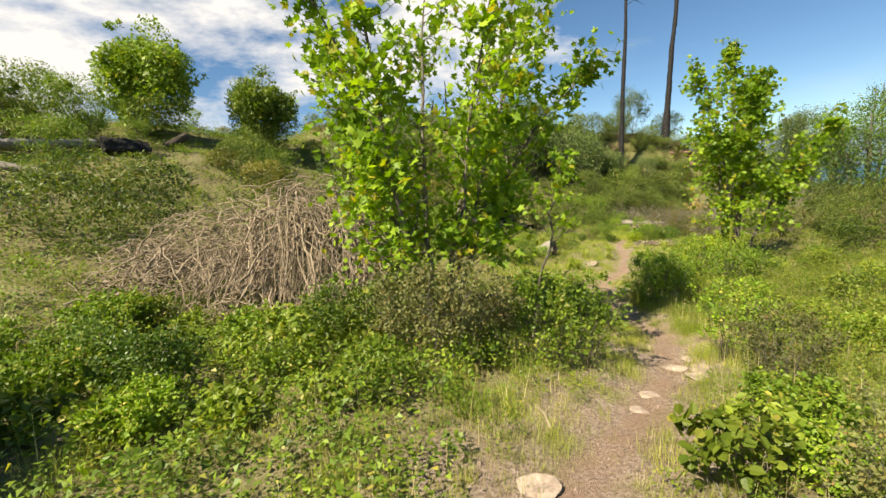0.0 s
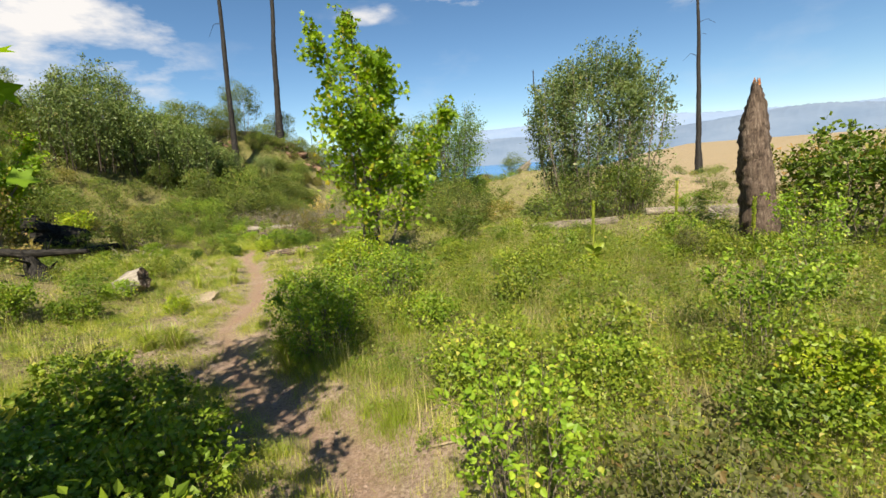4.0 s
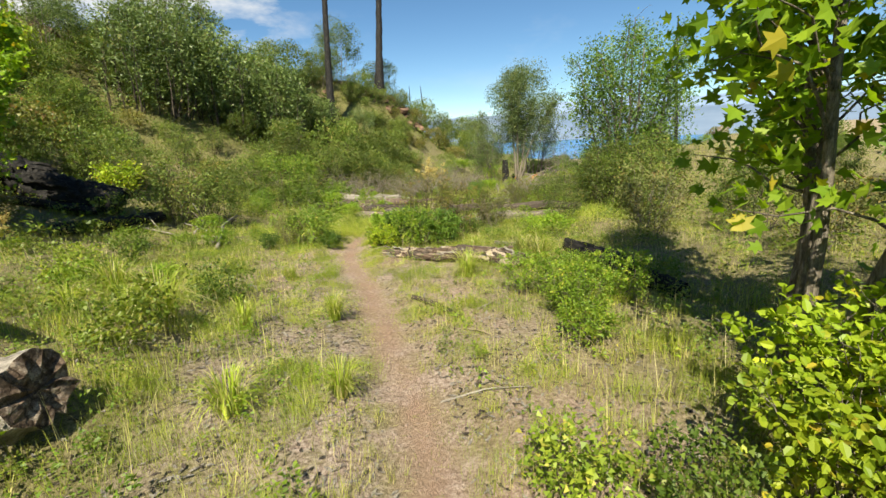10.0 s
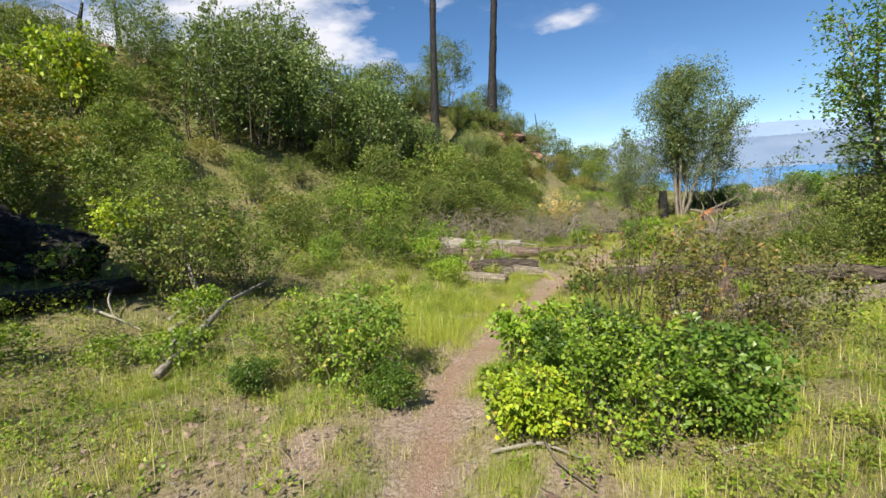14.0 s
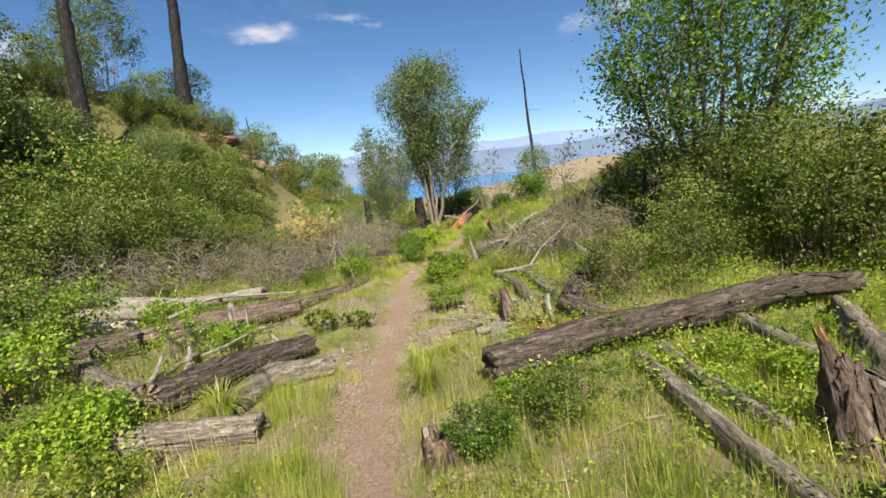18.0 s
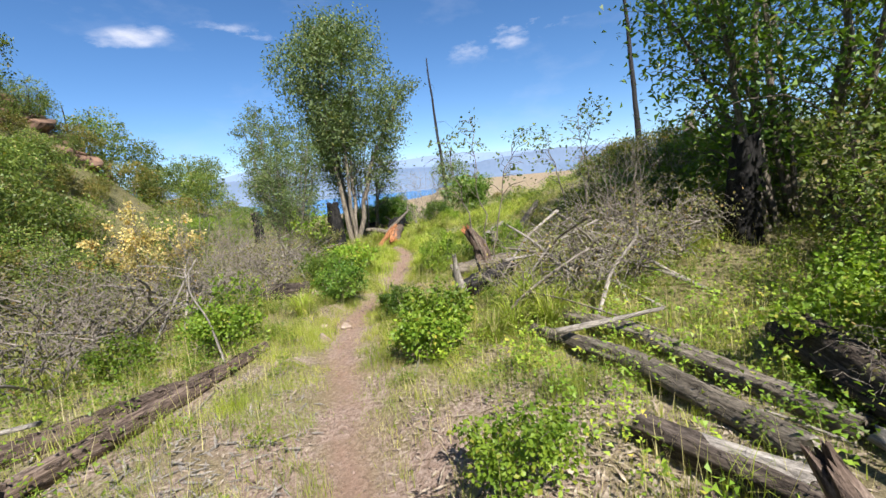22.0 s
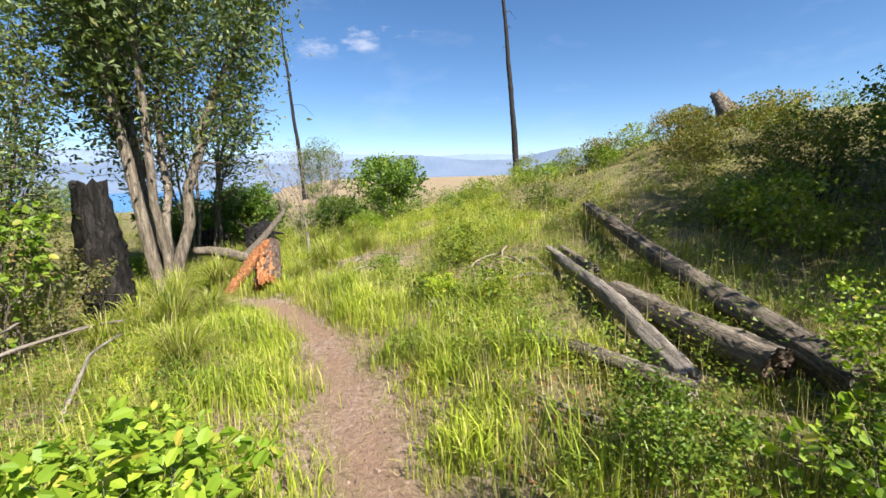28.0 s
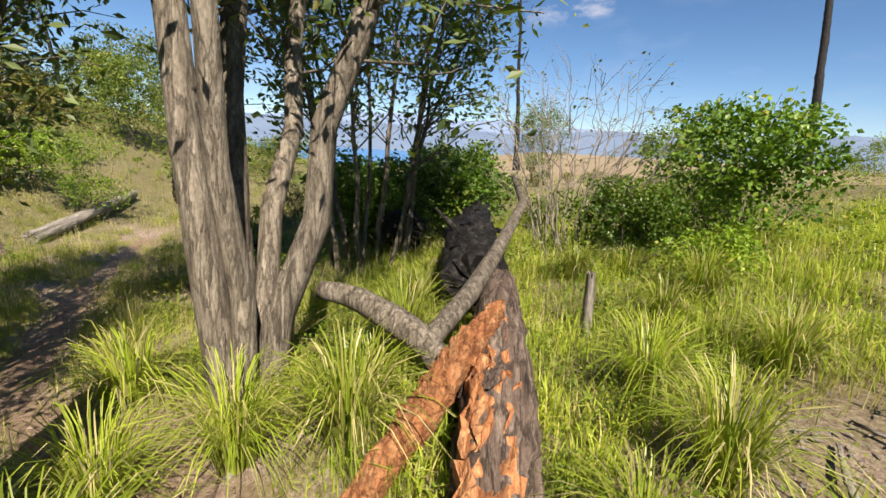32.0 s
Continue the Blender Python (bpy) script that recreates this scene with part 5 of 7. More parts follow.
# ---- dead trees ----
def snag(label, x, y, tall, r, top_xy=(0, 0), seed=1, bark="char", stubs=6, name="dead_tree", foot=None):
    """A burnt standing trunk with broken branch ends."""
    rng = np.random.default_rng(seed)
    ob = thing(name, label, "dead tree", "burnt dead trees")
    ob.matrix_basis = Matrix.Translation((x, y, ground_at(x, y) - 0.2))
    s = np.linspace(0, 1, 9)
    top_xy = (top_xy[0] + 0.0873 * tall, top_xy[1] + 0.0407 * tall)
    pts = np.stack([top_xy[0] * s + rng.normal(0, r * 0.25, 9) * s, top_xy[1] * s + rng.normal(0, r * 0.25, 9) * s, tall * s], -1)
    main = part("trunk", mesh("trunk", *trunk_mesh("trunk", pts, r * (1 - 0.72 * s**0.9) * (1 + 0.5 * np.exp(-s * 30)), None, seed, sides=12, rough=0.05, step=0.3, jag=r), WOOD[bark]), ob)
    for i in range(stubs):
        u = rng.uniform(0.45, 0.98)
        p = np.array([np.interp(u, s, pts[:, k]) for k in range(3)])
        a, ln = rng.uniform(0, 6.28), rng.uniform(0.4, 2.0) * r * 6
        d = np.array([np.cos(a), np.sin(a), rng.uniform(-0.1, 0.4)])
        br = [p, p + d * ln * 0.5 + [0, 0, 0.1 * ln], p + d * ln + [0, 0, -0.25 * ln]]
        part("branch", mesh("branch", *trunk_mesh("branch", br, [r * 0.1, r * 0.07, r * 0.025], None, seed + i, sides=6, step=0.15), WOOD[bark]), main)
    return ob


snag("tall charred dead trunk on the hillside", 16.4, 40.1, 22, 0.26, (-0.2, 0.2), 1)
snag("tall charred dead trunk with a pale streak", 22.9, 44.7, 24, 0.3, (0.6, 0), 2)
snag("thin dead trunk on the skyline", 37.3, 58.5, 6.5, 0.13, (-1.2, 0), 3, stubs=2)
snag("thin dead trunk on the skyline", 33.5, 56.5, 6, 0.1, (-0.3, 0), 4, stubs=2)
snag("thin dead pole beyond the willows", 65.9, 40.3, 17.5, 0.26, (-2.0, 0.4), 5, stubs=4)
snag("tall thin dead pole above the crest", 65.3, 17.4, 28, 0.36, (0.4, 0.6), 6, stubs=8)
snag("short dead snag on the hilltop", 1.0, 44.5, 4.6, 0.16, (-0.3, 0.2), 7, stubs=4)
snag("short dead snag on the hilltop", -0.6, 44.0, 2.6, 0.2, (0.1, 0.2), 8, stubs=2)
snag("leaning bare dead stem", 7.0, 39.5, 5.0, 0.08, (-0.9, 0), 9, stubs=3)

# ---- logs ----
log("long grey log on the green slope", [on(-17.0, 12.8, 0.35), on(-15.1, 15.1, 0.4), on(-13.5, 17.4, 0.4)], [0.16, 0.15, 0.13], "silver", 2, "silver", 0.05, stubs=2)
log("black burnt log on the green slope", [on(-13.1, 17.2, 0.3), on(-12.2, 18.4, 0.35)], [0.34, 0.3], "char", 16, "char", 0.1, furrow=0.14)
log("dark leaning stub below a bush", [on(-12.6, 20.4, 0.1), on(-11.9, 20.9, 0.75)], [0.2, 0.15], "dark", 18, "dark", 0.1)
log("long dark fallen log with cracked bark", [on(12.45, 22.3, 0.19), on(13.35, 21.6, 0.24), on(14.2, 20.85, 0.27), on(14.95, 20.05, 0.28), on(15.6, 19.3, 0.26)], [0.15, 0.145, 0.135, 0.125, 0.12], "dark", 3, "dark", 0.1, stubs=3, furrow=0.1, plates=46)
log("dark log split by a long crack", [on(10.95, 25.0, 0.13), on(11.7, 24.95, 0.14), on(12.55, 24.82, 0.14)], [0.17, 0.16, 0.13], "dark", 4, "char", 0.06, stubs=1, furrow=0.1, plates=16)
log("grey-brown log beside the dark one", [on(11.2, 24.3, 0.08), on(11.75, 24.5, 0.09), on(12.25, 24.12, 0.08)], [0.13, 0.13, 0.1], "bark", 10, "bark", 0.05)
log("grey log resting across the others", [on(11.15, 27.3, 0.12), on(10.95, 26.0, 0.17), on(10.85, 24.95, 0.26)], [0.1, 0.11, 0.13], "bark", 34, "rotten", 0.06)
log("low rotting log at the grass edge", [on(10.5, 24.6, 0.08), on(11.07, 23.72, 0.08)], [0.13, 0.12], "bark", 35, "bark", 0.06)
log("brown fallen log on the chips", [on(12.0, 27.7, 0.14), on(12.9, 27.1, 0.15), on(13.8, 26.45, 0.12)], [0.17, 0.17, 0.14], "rust", 5, "rust", 0.05, stubs=2, furrow=0.1, plates=20)
log("slim brown log lying towards the trail", [on(13.7, 26.75, 0.07), on(15.0, 26.8, 0.06), on(16.2, 26.95, 0.05)], [0.075, 0.07, 0.05], "rust", 11, "silver", 0.04, furrow=0.1, plates=18, plate_kw=dict(length=(0.1, 0.25), thick=0.3))
log("weathered silver log under dry brush", [on(12.9, 31.2, 0.2), on(13.5, 29.4, 0.19), on(14.2, 27.9, 0.15)], [0.16, 0.14, 0.11], "silver", 6, "silver", 0.04, stubs=3)
log("weathered silver log under dry brush", [on(11.7, 31.0, 0.24), on(12.8, 29.6, 0.2), on(13.6, 28.4, 0.18)], [0.15, 0.13, 0.1], "silver", 7, "silver", 0.05, stubs=2)
log("pale barkless log among rotten wood", [on(10.9, 29.6, 0.16), on(12.45, 29.05, 0.14)], [0.14, 0.12], "pale", 8, "pale", 0.05, stubs=1)
log("dark rotting log half sunk", [on(10.4, 28.2, 0.15), on(11.8, 27.3, 0.14)], [0.21, 0.19], "dark", 9, "dark", 0.05)
stick("thin bent branch on the brown log", [on(12.3, 27.5, 0.36), on(13.0, 27.5, 0.4), on(14.4, 27.2, 0.18)], 0.03, "silver", 61)
log("upright splintered stub of grey wood", [on(12.38, 26.05, -0.05), on(12.44, 26.12, 0.5)], [0.05, 0.03], "silver", 36, "silver", 0.12, name="stump", category="stump")
for k, (a, b, r) in enumerate([((11.4, 25.55), (11.9, 26.2), 0.04), ((11.0, 25.7), (11.5, 26.0), 0.035), ((11.9, 26.1), (12.3, 25.6), 0.025)]):
    stick("crooked grey branch in the weeds", [on(*a, 0.05), on((a[0] + b[0]) / 2 + 0.05, (a[1] + b[1]) / 2, 0.16), on(*b, 0.3)], r, "silver", 70 + k, "branch")
log("rotten split log with pale and reddish wood", [on(7.95, 17.95, 0.04), on(8.22, 17.02, 0.08), on(8.62, 16.1, 0.09), on(9.0, 15.4, 0.07)], [0.06, 0.105, 0.115, 0.09], "rotten", 12, "pale", 0.3, stubs=2, sides=40, step=0.03, plate=0.14, furrow=0.14, rough=0.2, plates=84, plate_mats=("pale", "silver", "rotten", "rust", "dark"), plate_kw=dict(length=(0.15, 0.5), thick=0.9, wide=0.8, tilt=0.2))
log("grey log in the green undergrowth", [on(9.6, 16.75, 0.05), on(9.55, 15.75, 0.06)], [0.05, 0.05], "bark", 37, "bark", 0.05)
log("blackened fallen log in the shrubs", [on(9.98, 15.4, 0.12), on(9.68, 14.4, 0.13), on(9.35, 13.3, 0.12)], [0.13, 0.14, 0.12], "char", 13, "char", 0.05)
log("burnt log propped on a stump", [on(0.9, 18.5, 0.5), on(1.25, 18.0, 0.56), on(2.1, 16.65, 0.58), on(2.9, 15.3, 0.76)], [0.1, 0.095, 0.08, 0.05], "char", 14, "char", 0.05, stubs=3)
log("burnt stub curving up from a fallen log", [on(0.95, 18.42, 0.3), on(0.86, 18.48, 0.95), on(1.0, 18.38, 1.45)], [0.12, 0.085, 0.04], "char", 56, "char", 0.1, furrow=0.15, stubs=2, name="stump", category="stump")
log("black burnt root under a log", [on(2.2, 16.55, -0.05), on(2.12, 16.62, 0.22), on(2.08, 16.66, 0.5)], [0.26, 0.18, 0.1], "char", 39, "char", 0.2, furrow=0.25, rough=0.25, stubs=3, name="root_mass", category="roots")
log("black burnt log in the grass", [on(2.9, 23.2, 0.12), on(4.9, 24.3, 0.14)], [0.13, 0.12], "char", 15, "char", 0.05, stubs=2)
log("huge charred trunk lying below the hill", [on(-0.6, 26.3, 0.45), on(1.8, 25.7, 0.42), on(4.1, 25.0, 0.3)], [0.6, 0.52, 0.36], "char", 40, "char", 0.15, furrow=0.16, rough=0.16, plates=30, plate_kw=dict(length=(0.3, 0.8), thick=1.2))
log("slim charred log in front of the trunk", [on(0.5, 25.0, 0.2), on(3.6, 24.6, 0.15)], [0.12, 0.1], "char", 41, "char", 0.05)
log("dark stick of burnt wood", [on(4.2, 19.2, 0.05), on(4.85, 19.7, 0.05)], [0.05, 0.04], "char", 42, "char", 0.03)
stick("long bare silver branch", [on(5.6, 21.2, 0.1), on(6.1, 23.2, 0.22), on(6.8, 25.0, 0.3)], 0.05, "silver", 62, "branch")
stick("forked dead branch, bleached", [on(5.4, 23.0, 0.05), on(5.75, 23.5, 0.3), on(5.6, 23.9, 0.62)], 0.03, "silver", 63, "branch")
log("grey log half hidden by leaves", [on(11.4, 20.13, 0.05), on(11.95, 20.53, 0.06), on(13.2, 21.2, 0.09)], [0.07, 0.075, 0.075], "bark", 17, "silver", 0.03)
log("grey log half hidden by leaves", [on(12.2, 20.32, 0.05), on(12.7, 20.62, 0.07), on(13.4, 21.05, 0.1)], [0.065, 0.07, 0.065], "bark", 18, "silver", 0.03)
log("long grey log running under a larger one", [on(14.5, 20.38, 0.1), on(13.4, 20.05, 0.1), on(12.4, 19.72, 0.1), on(11.3, 19.42, 0.1)], [0.09, 0.1, 0.11, 0.12], "bark", 19, "bark", 0.05, furrow=0.1, plates=20)
log("jagged red-brown stub standing on its broken roots", [on(12.2, 19.96, -0.05), on(12.26, 20.02, 0.22), on(12.34, 20.12, 0.5)], [0.17, 0.12, 0.03], "rust", 20, "red", 0.16, furrow=0.2, rough=0.2, name="stump", category="stump", plates=14, plate_kw=dict(length=(0.15, 0.35), thick=0.6))
log("dark grey log in bright grass", [on(15.1, 19.5, 0.1), on(13.3, 19.56, 0.12), on(12.3, 19.5, 0.1)], [0.12, 0.13, 0.13], "bark", 21, "dark", 0.05, furrow=0.1)
log("short log with a broken orange end", [on(11.2, 20.02, 0.05), on(11.7, 19.93, 0.06)], [0.085, 0.08], "bark", 22, "red", 0.1, furrow=0.14, plates=10, plate_mats=("red", "pale"), plate_kw=dict(length=(0.1, 0.25), thick=0.5))
log("crumbling low stump beside the trail", [on(11.4, 22.18, -0.05), on(11.42, 22.2, 0.12)], [0.14, 0.11], "rotten", 24, "rotten", 0.12, furrow=0.2, rough=0.25, name="stump", category="stump", plates=12, plate_kw=dict(length=(0.06, 0.14), thick=0.5))
log("rotten dark stick on the soil", [on(6.82, 15.3, 0.02), on(6.86, 14.9, 0.03), on(6.84, 14.45, 0.02)], [0.025, 0.03, 0.02], "dark", 25, "rust", 0.05)
log("dark log under the willow", [on(14.15, 21.7, 0.12), on(14.6, 22.25, 0.13)], [0.14, 0.13], "dark", 22, "red", 0.06)
log("upright charred stub beside the trail", [on(14.2, 22.83, -0.05), on(14.25, 22.9, 0.15), on(14.36, 23.0, 0.34)], [0.09, 0.085, 0.04], "rust", 23, "rust", 0.14, name="stump", category="stump")
log("slim dark log in the weeds", [on(15.05, 23.5, 0.08), on(14.5, 22.95, 0.08)], [0.08, 0.08], "dark", 45, "dark", 0.04)
log("grey twin log in the grass", [on(17.0, 24.05, 0.08), on(16.4, 23.4, 0.09), on(15.2, 22.5, 0.07)], [0.06, 0.07, 0.08], "bark", 24, "bark", 0.04)
log("grey twin log in the grass", [on(16.75, 24.25, 0.06), on(15.9, 23.45, 0.08), on(14.9, 22.85, 0.06)], [0.05, 0.065, 0.07], "bark", 25, "silver", 0.04)
stick("bleached crooked stick across two logs", [on(16.25, 24.0, 0.22), on(16.35, 23.6, 0.24), on(16.35, 23.2, 0.3)], 0.03, "silver", 64)
log("dark splintered log in the grass", [on(16.2, 22.4, 0.12), on(14.9, 22.3, 0.12)], [0.14, 0.14], "dark", 46, "dark", 0.08)
log("slim log leaning against others", [on(15.1, 23.5, 0.07), on(14.6, 22.95, 0.09)], [0.06, 0.06], "silver", 47, "silver", 0.04)
log("old brown log along the trail", [on(13.7, 27.4, 0.07), on(14.7, 27.1, 0.07), on(15.6, 26.85, 0.06)], [0.08, 0.08, 0.06], "rust", 48, "red", 0.04, furrow=0.12, plates=14, plate_kw=dict(length=(0.1, 0.25), thick=0.3))
log("upright splintered spike of dead wood", [on(17.97, 25.27, 0.0), on(17.85, 25.3, 0.3), on(17.8, 25.3, 0.55)], [0.07, 0.045, 0.02], "silver", 49, "silver", 0.1, name="stump", category="stump")
log("dark root mass in dead brush", [on(18.0, 25.2, 0.1), on(18.6, 24.8, 0.2)], [0.15, 0.1], "char", 50, "rust", 0.15, furrow=0.25, rough=0.3, stubs=4, name="root_mass", category="roots")
log("old log end under the brush", [on(17.9, 28.6, 0.1), on(18.45, 28.0, 0.1)], [0.13, 0.12], "dark", 51, "dark", 0.06)
log("weathered log on the bank", [on(20.6, 25.15, 0.11), on(22.0, 25.08, 0.12), on(24.6, 24.95, 0.12)], [0.092, 0.085, 0.06], "bark", 26, "silver", 0.03, stubs=3)
log("thick grey log on the bank", [on(20.85, 25.36, 0.09), on(22.02, 25.65, 0.1)], [0.105, 0.088], "bark", 27, "rust", 0.04)
log("grey log lying in weeds", [on(20.85, 25.8, 0.1), on(21.9, 25.77, 0.14), on(23.6, 25.72, 0.12)], [0.065, 0.06, 0.045], "silver", 28, "silver", 0.03)
log("thin grey log in the weeds", [on(20.75, 25.84, 0.1), on(21.2, 26.08, 0.09), on(21.72, 26.4, 0.06)], [0.05, 0.05, 0.04], "bark", 29, "silver", 0.03)
log("slim grey log on the bank", [on(23.7, 25.55, 0.07), on(22.6, 25.6, 0.07)], [0.05, 0.06], "bark", 52, "silver", 0.03)
log("broken reddish root standing on end", [on(19.33, 25.22, 0.0), on(19.42, 25.3, 0.4), on(19.3, 25.5, 0.72)], [0.13, 0.1, 0.06], "rust", 53, "red", 0.1, furrow=0.2, rough=0.25, name="root_mass", category="roots")
log("grey log end beside the root", [on(19.1, 25.75, 0.1), on(19.5, 24.9, 0.14)], [0.1, 0.11], "bark", 54, "bark", 0.04)
log("cut trunk in the clearing", [on(13.6, 10.9, 0.12), on(15.6, 8.9, 0.12)], [0.17, 0.16], "bark", 30, "rust", 0.04)
log("pale fallen trunk behind the clearing", [on(16.5, 8.3, 0.3), on(18.5, 6.6, 0.35), on(20.5, 5.0, 0.3)], [0.12, 0.14, 0.16], "bark", 31, "silver", 0.05, stubs=3)
log("pale fallen trunk behind the clearing", [on(15.2, 6.0, 0.2), on(17.5, 5.6, 0.2)], [0.2, 0.2], "bark", 32, "silver", 0.05)
log("weathered trunk on the green slope", [on(-16.5, 11.5, 0.5), on(-11.6, 13.6, 0.35)], [0.14, 0.12], "silver", 33, "silver", 0.04)
log("dark log behind the maple", [on(-0.6, 7.6, 0.25), on(1.6, 7.9, 0.3)], [0.12, 0.1], "dark", 55, "dark", 0.05)

# ---- stumps, split log, brush pile, stones ----
log("tall broken stump of red-brown wood", [on(11.45, 4.6, -0.1), on(11.5, 4.65, 0.8), on(11.56, 4.72, 1.6), on(11.6, 4.78, 2.3), on(11.62, 4.8, 2.75), on(11.6, 4.82, 3.05)], [0.34, 0.29, 0.27, 0.22, 0.14, 0.06], "rust", 80, "red", 0.16, furrow=0.13, rough=0.14, name="stump", category="stump")
log("black burnt stump by the willow", [on(23.5, 30.5, -0.1), on(23.52, 30.52, 0.8), on(23.55, 30.55, 1.45)], [0.22, 0.19, 0.15], "char", 81, "char", 0.12, furrow=0.14, rough=0.12, name="stump", category="stump")
log("black burnt stump in the shade of the willow", [on(19.5, 21.75, -0.1), on(19.53, 21.73, 0.7), on(19.47, 21.7, 1.35)], [0.24, 0.2, 0.15], "char", 93, "char", 0.14, furrow=0.14, rough=0.12, name="stump", category="stump")
log("short burnt stump in far shrubs", [on(30.8, 39.7, -0.1), on(30.8, 39.75, 1.5)], [0.24, 0.18], "char", 82, "rust", 0.12, name="stump", category="stump")
log("sawn stump with a charred hollow", [on(3.25, 14.55, -0.05), on(3.45, 14.4, 0.2), on(3.6, 14.28, 0.3)], [0.24, 0.22, 0.21], "silver", 83, "rotten", 0.03, furrow=0.14, rough=0.14, name="stump", category="stump")


def block(name, label, category, pts, mat, thick, seed, smooth=False):
    """A rough slab: a flat outline given thickness, its faces roughened."""
    rng = np.random.default_rng(seed)
    bm = bmesh.new()
    f = bm.faces.new([bm.verts.new(p) for p in pts])
    r = bmesh.ops.extrude_face_region(bm, geom=[f])
    for v in r["geom"]:
        if isinstance(v, bmesh.types.BMVert):
            v.co += Vector(thick)
    bmesh.ops.recalc_face_normals(bm, faces=bm.faces)
    bmesh.ops.subdivide_edges(bm, edges=bm.edges, cuts=5, use_grid_fill=True)
    for v in bm.verts:
        v.co += Vector(rng.normal(0, 0.008, 3)) + 0.03 * noise.noise_vector(v.co * 7)
    me = bpy.data.meshes.new(name)
    bm.to_mesh(me)
    bm.free()
    me.materials.append(mat)
    return me


gz = ground_at(4.2, 12.4)
flat = block("wood_block", "", "", [(-0.34, -0.17, 0), (0.2, -0.21, 0), (0.34, 0.1, 0), (0.1, 0.2, 0), (-0.26, 0.2, 0)], WOOD["pale"], (0.02, 0.04, 0.12), 4)
ob = tagged(new("wood_block", flat), "pale weathered slab of rotten wood", "wood")
ob.matrix_basis = Matrix.Translation((4.15, 12.75, gz - 0.05)) @ pose(0, 0, 0, 9, -6, -25)

slab = block("wood_plank", "", "", [(-0.33, -0.1, 0), (0.3, -0.085, 0), (0.36, 0.06, 0), (-0.36, 0.1, 0)], WOOD["silver"], (0, 0.01, 0.07), 12)
ob = tagged(new("wood_plank", slab), "split plank of weathered grey wood beside the trail", "wood")
ob.matrix_basis = Matrix.Translation(on(13.5, 22.72, 0.03)) @ pose(0, 0, 0, 3, -5, 24)
crumb = thing("rotten_wood", "heap of crumbling orange rotten wood", "wood")
crumb.matrix_basis = Matrix.Translation(on(13.95, 22.4))
bark_plates(crumb, [on(13.62, 22.12, 0.0), on(13.95, 22.4, 0.0), on(14.25, 22.6, 0.0)], [0.05, 0.1, 0.05], 26, ("red", "red", "rotten"), 77, (0.1, 0.3), 0.6, 1.0, "wood_piece", 0.5)

# the split fallen tree at the end of the walk
tree = log("fallen tree with split orange heartwood", [on(24.3, 29.14, 0.12), on(24.85, 29.31, 0.2), on(25.4, 29.48, 0.27), on(26.2, 29.72, 0.32)], [0.14, 0.15, 0.145, 0.13], "rust", 84, "red", 0.08, furrow=0.09, name="fallen_tree", category="fallen tree", plates=14, plate_kw=dict(length=(0.12, 0.3), thick=0.3))
log("charred black trunk beyond the split tree", [on(26.15, 29.9, 0.36), on(27.4, 30.35, 0.42), on(29.0, 30.95, 0.5), on(30.6, 31.5, 0.55)], [0.23, 0.22, 0.2, 0.16], "char", 92, "char", 0.12, furrow=0.12, stubs=3)
inv = np.array(tree.matrix_basis.inverted())


def to_tree(pts):
    return np.c_[np.asarray(pts, float), np.ones(len(pts))] @ inv.T[:, :3]


def ribbon(name, rows, mat, seed, label, wide=12, rough=0.012, chunk=0.02, crown=0.02):
    """A rough strip of wood: rows of left and right edge points, broken into small blocks and thickened."""
    rng = np.random.default_rng(seed)
    v = []
    blocks = rng.uniform(-1, 1, (len(rows) + 4, wide + 4)) * chunk
    for k, (a, b) in enumerate(rows):
        a, b = np.array(a, float), np.array(b, float)
        for q, u in enumerate(np.linspace(0, 1, wide)):
            v.append(a + (b - a) * u + rng.normal(0, rough, 3) + [0, 0, crown * math.sin(u * math.pi) + blocks[k // 2, q // 2]])
    v = to_tree(v)
    n = len(v)
    low = v + to_tree([tree.matrix_basis.translation + Vector((0, 0, -0.06))])[0]
    i = np.arange(n).reshape(len(rows), wide)
    top = np.stack([i[:-1, :-1], i[1:, :-1], i[1:, 1:], i[:-1, 1:]], -1).reshape(-1, 4)
    rim = np.concatenate([i[0], i[1:, -1], i[-1, :-1][::-1], i[1:-1, 0][::-1]])
    nxt = np.roll(rim, -1)
    part(name, mesh(name, np.concatenate([v, low]), [top, top[:, ::-1] + n, np.stack([rim, nxt, nxt + n, rim + n], -1)], mat, False), tree, label)


def strip(pts, wide, steps=16, jitter=0.02, seed=1):
    """Edge rows of a strip of changing width along pts, lying across the given side direction."""
    rng = np.random.default_rng(seed)
    pts = np.asarray(pts, float)
    s = np.linspace(0, 1, len(pts))
    out = []
    for u in np.linspace(0, 1, steps):
        c = np.array([np.interp(u, s, pts[:, k]) for k in range(3)])
        w = np.interp(u, np.linspace(0, 1, len(wide)), wide) / 2
        d = unit(np.array([-(pts[-1] - pts[0])[1], (pts[-1] - pts[0])[0], 0.0]))
        out.append((c + d * (w + rng.normal(0, jitter)), c - d * (w + rng.normal(0, jitter))))
    return out


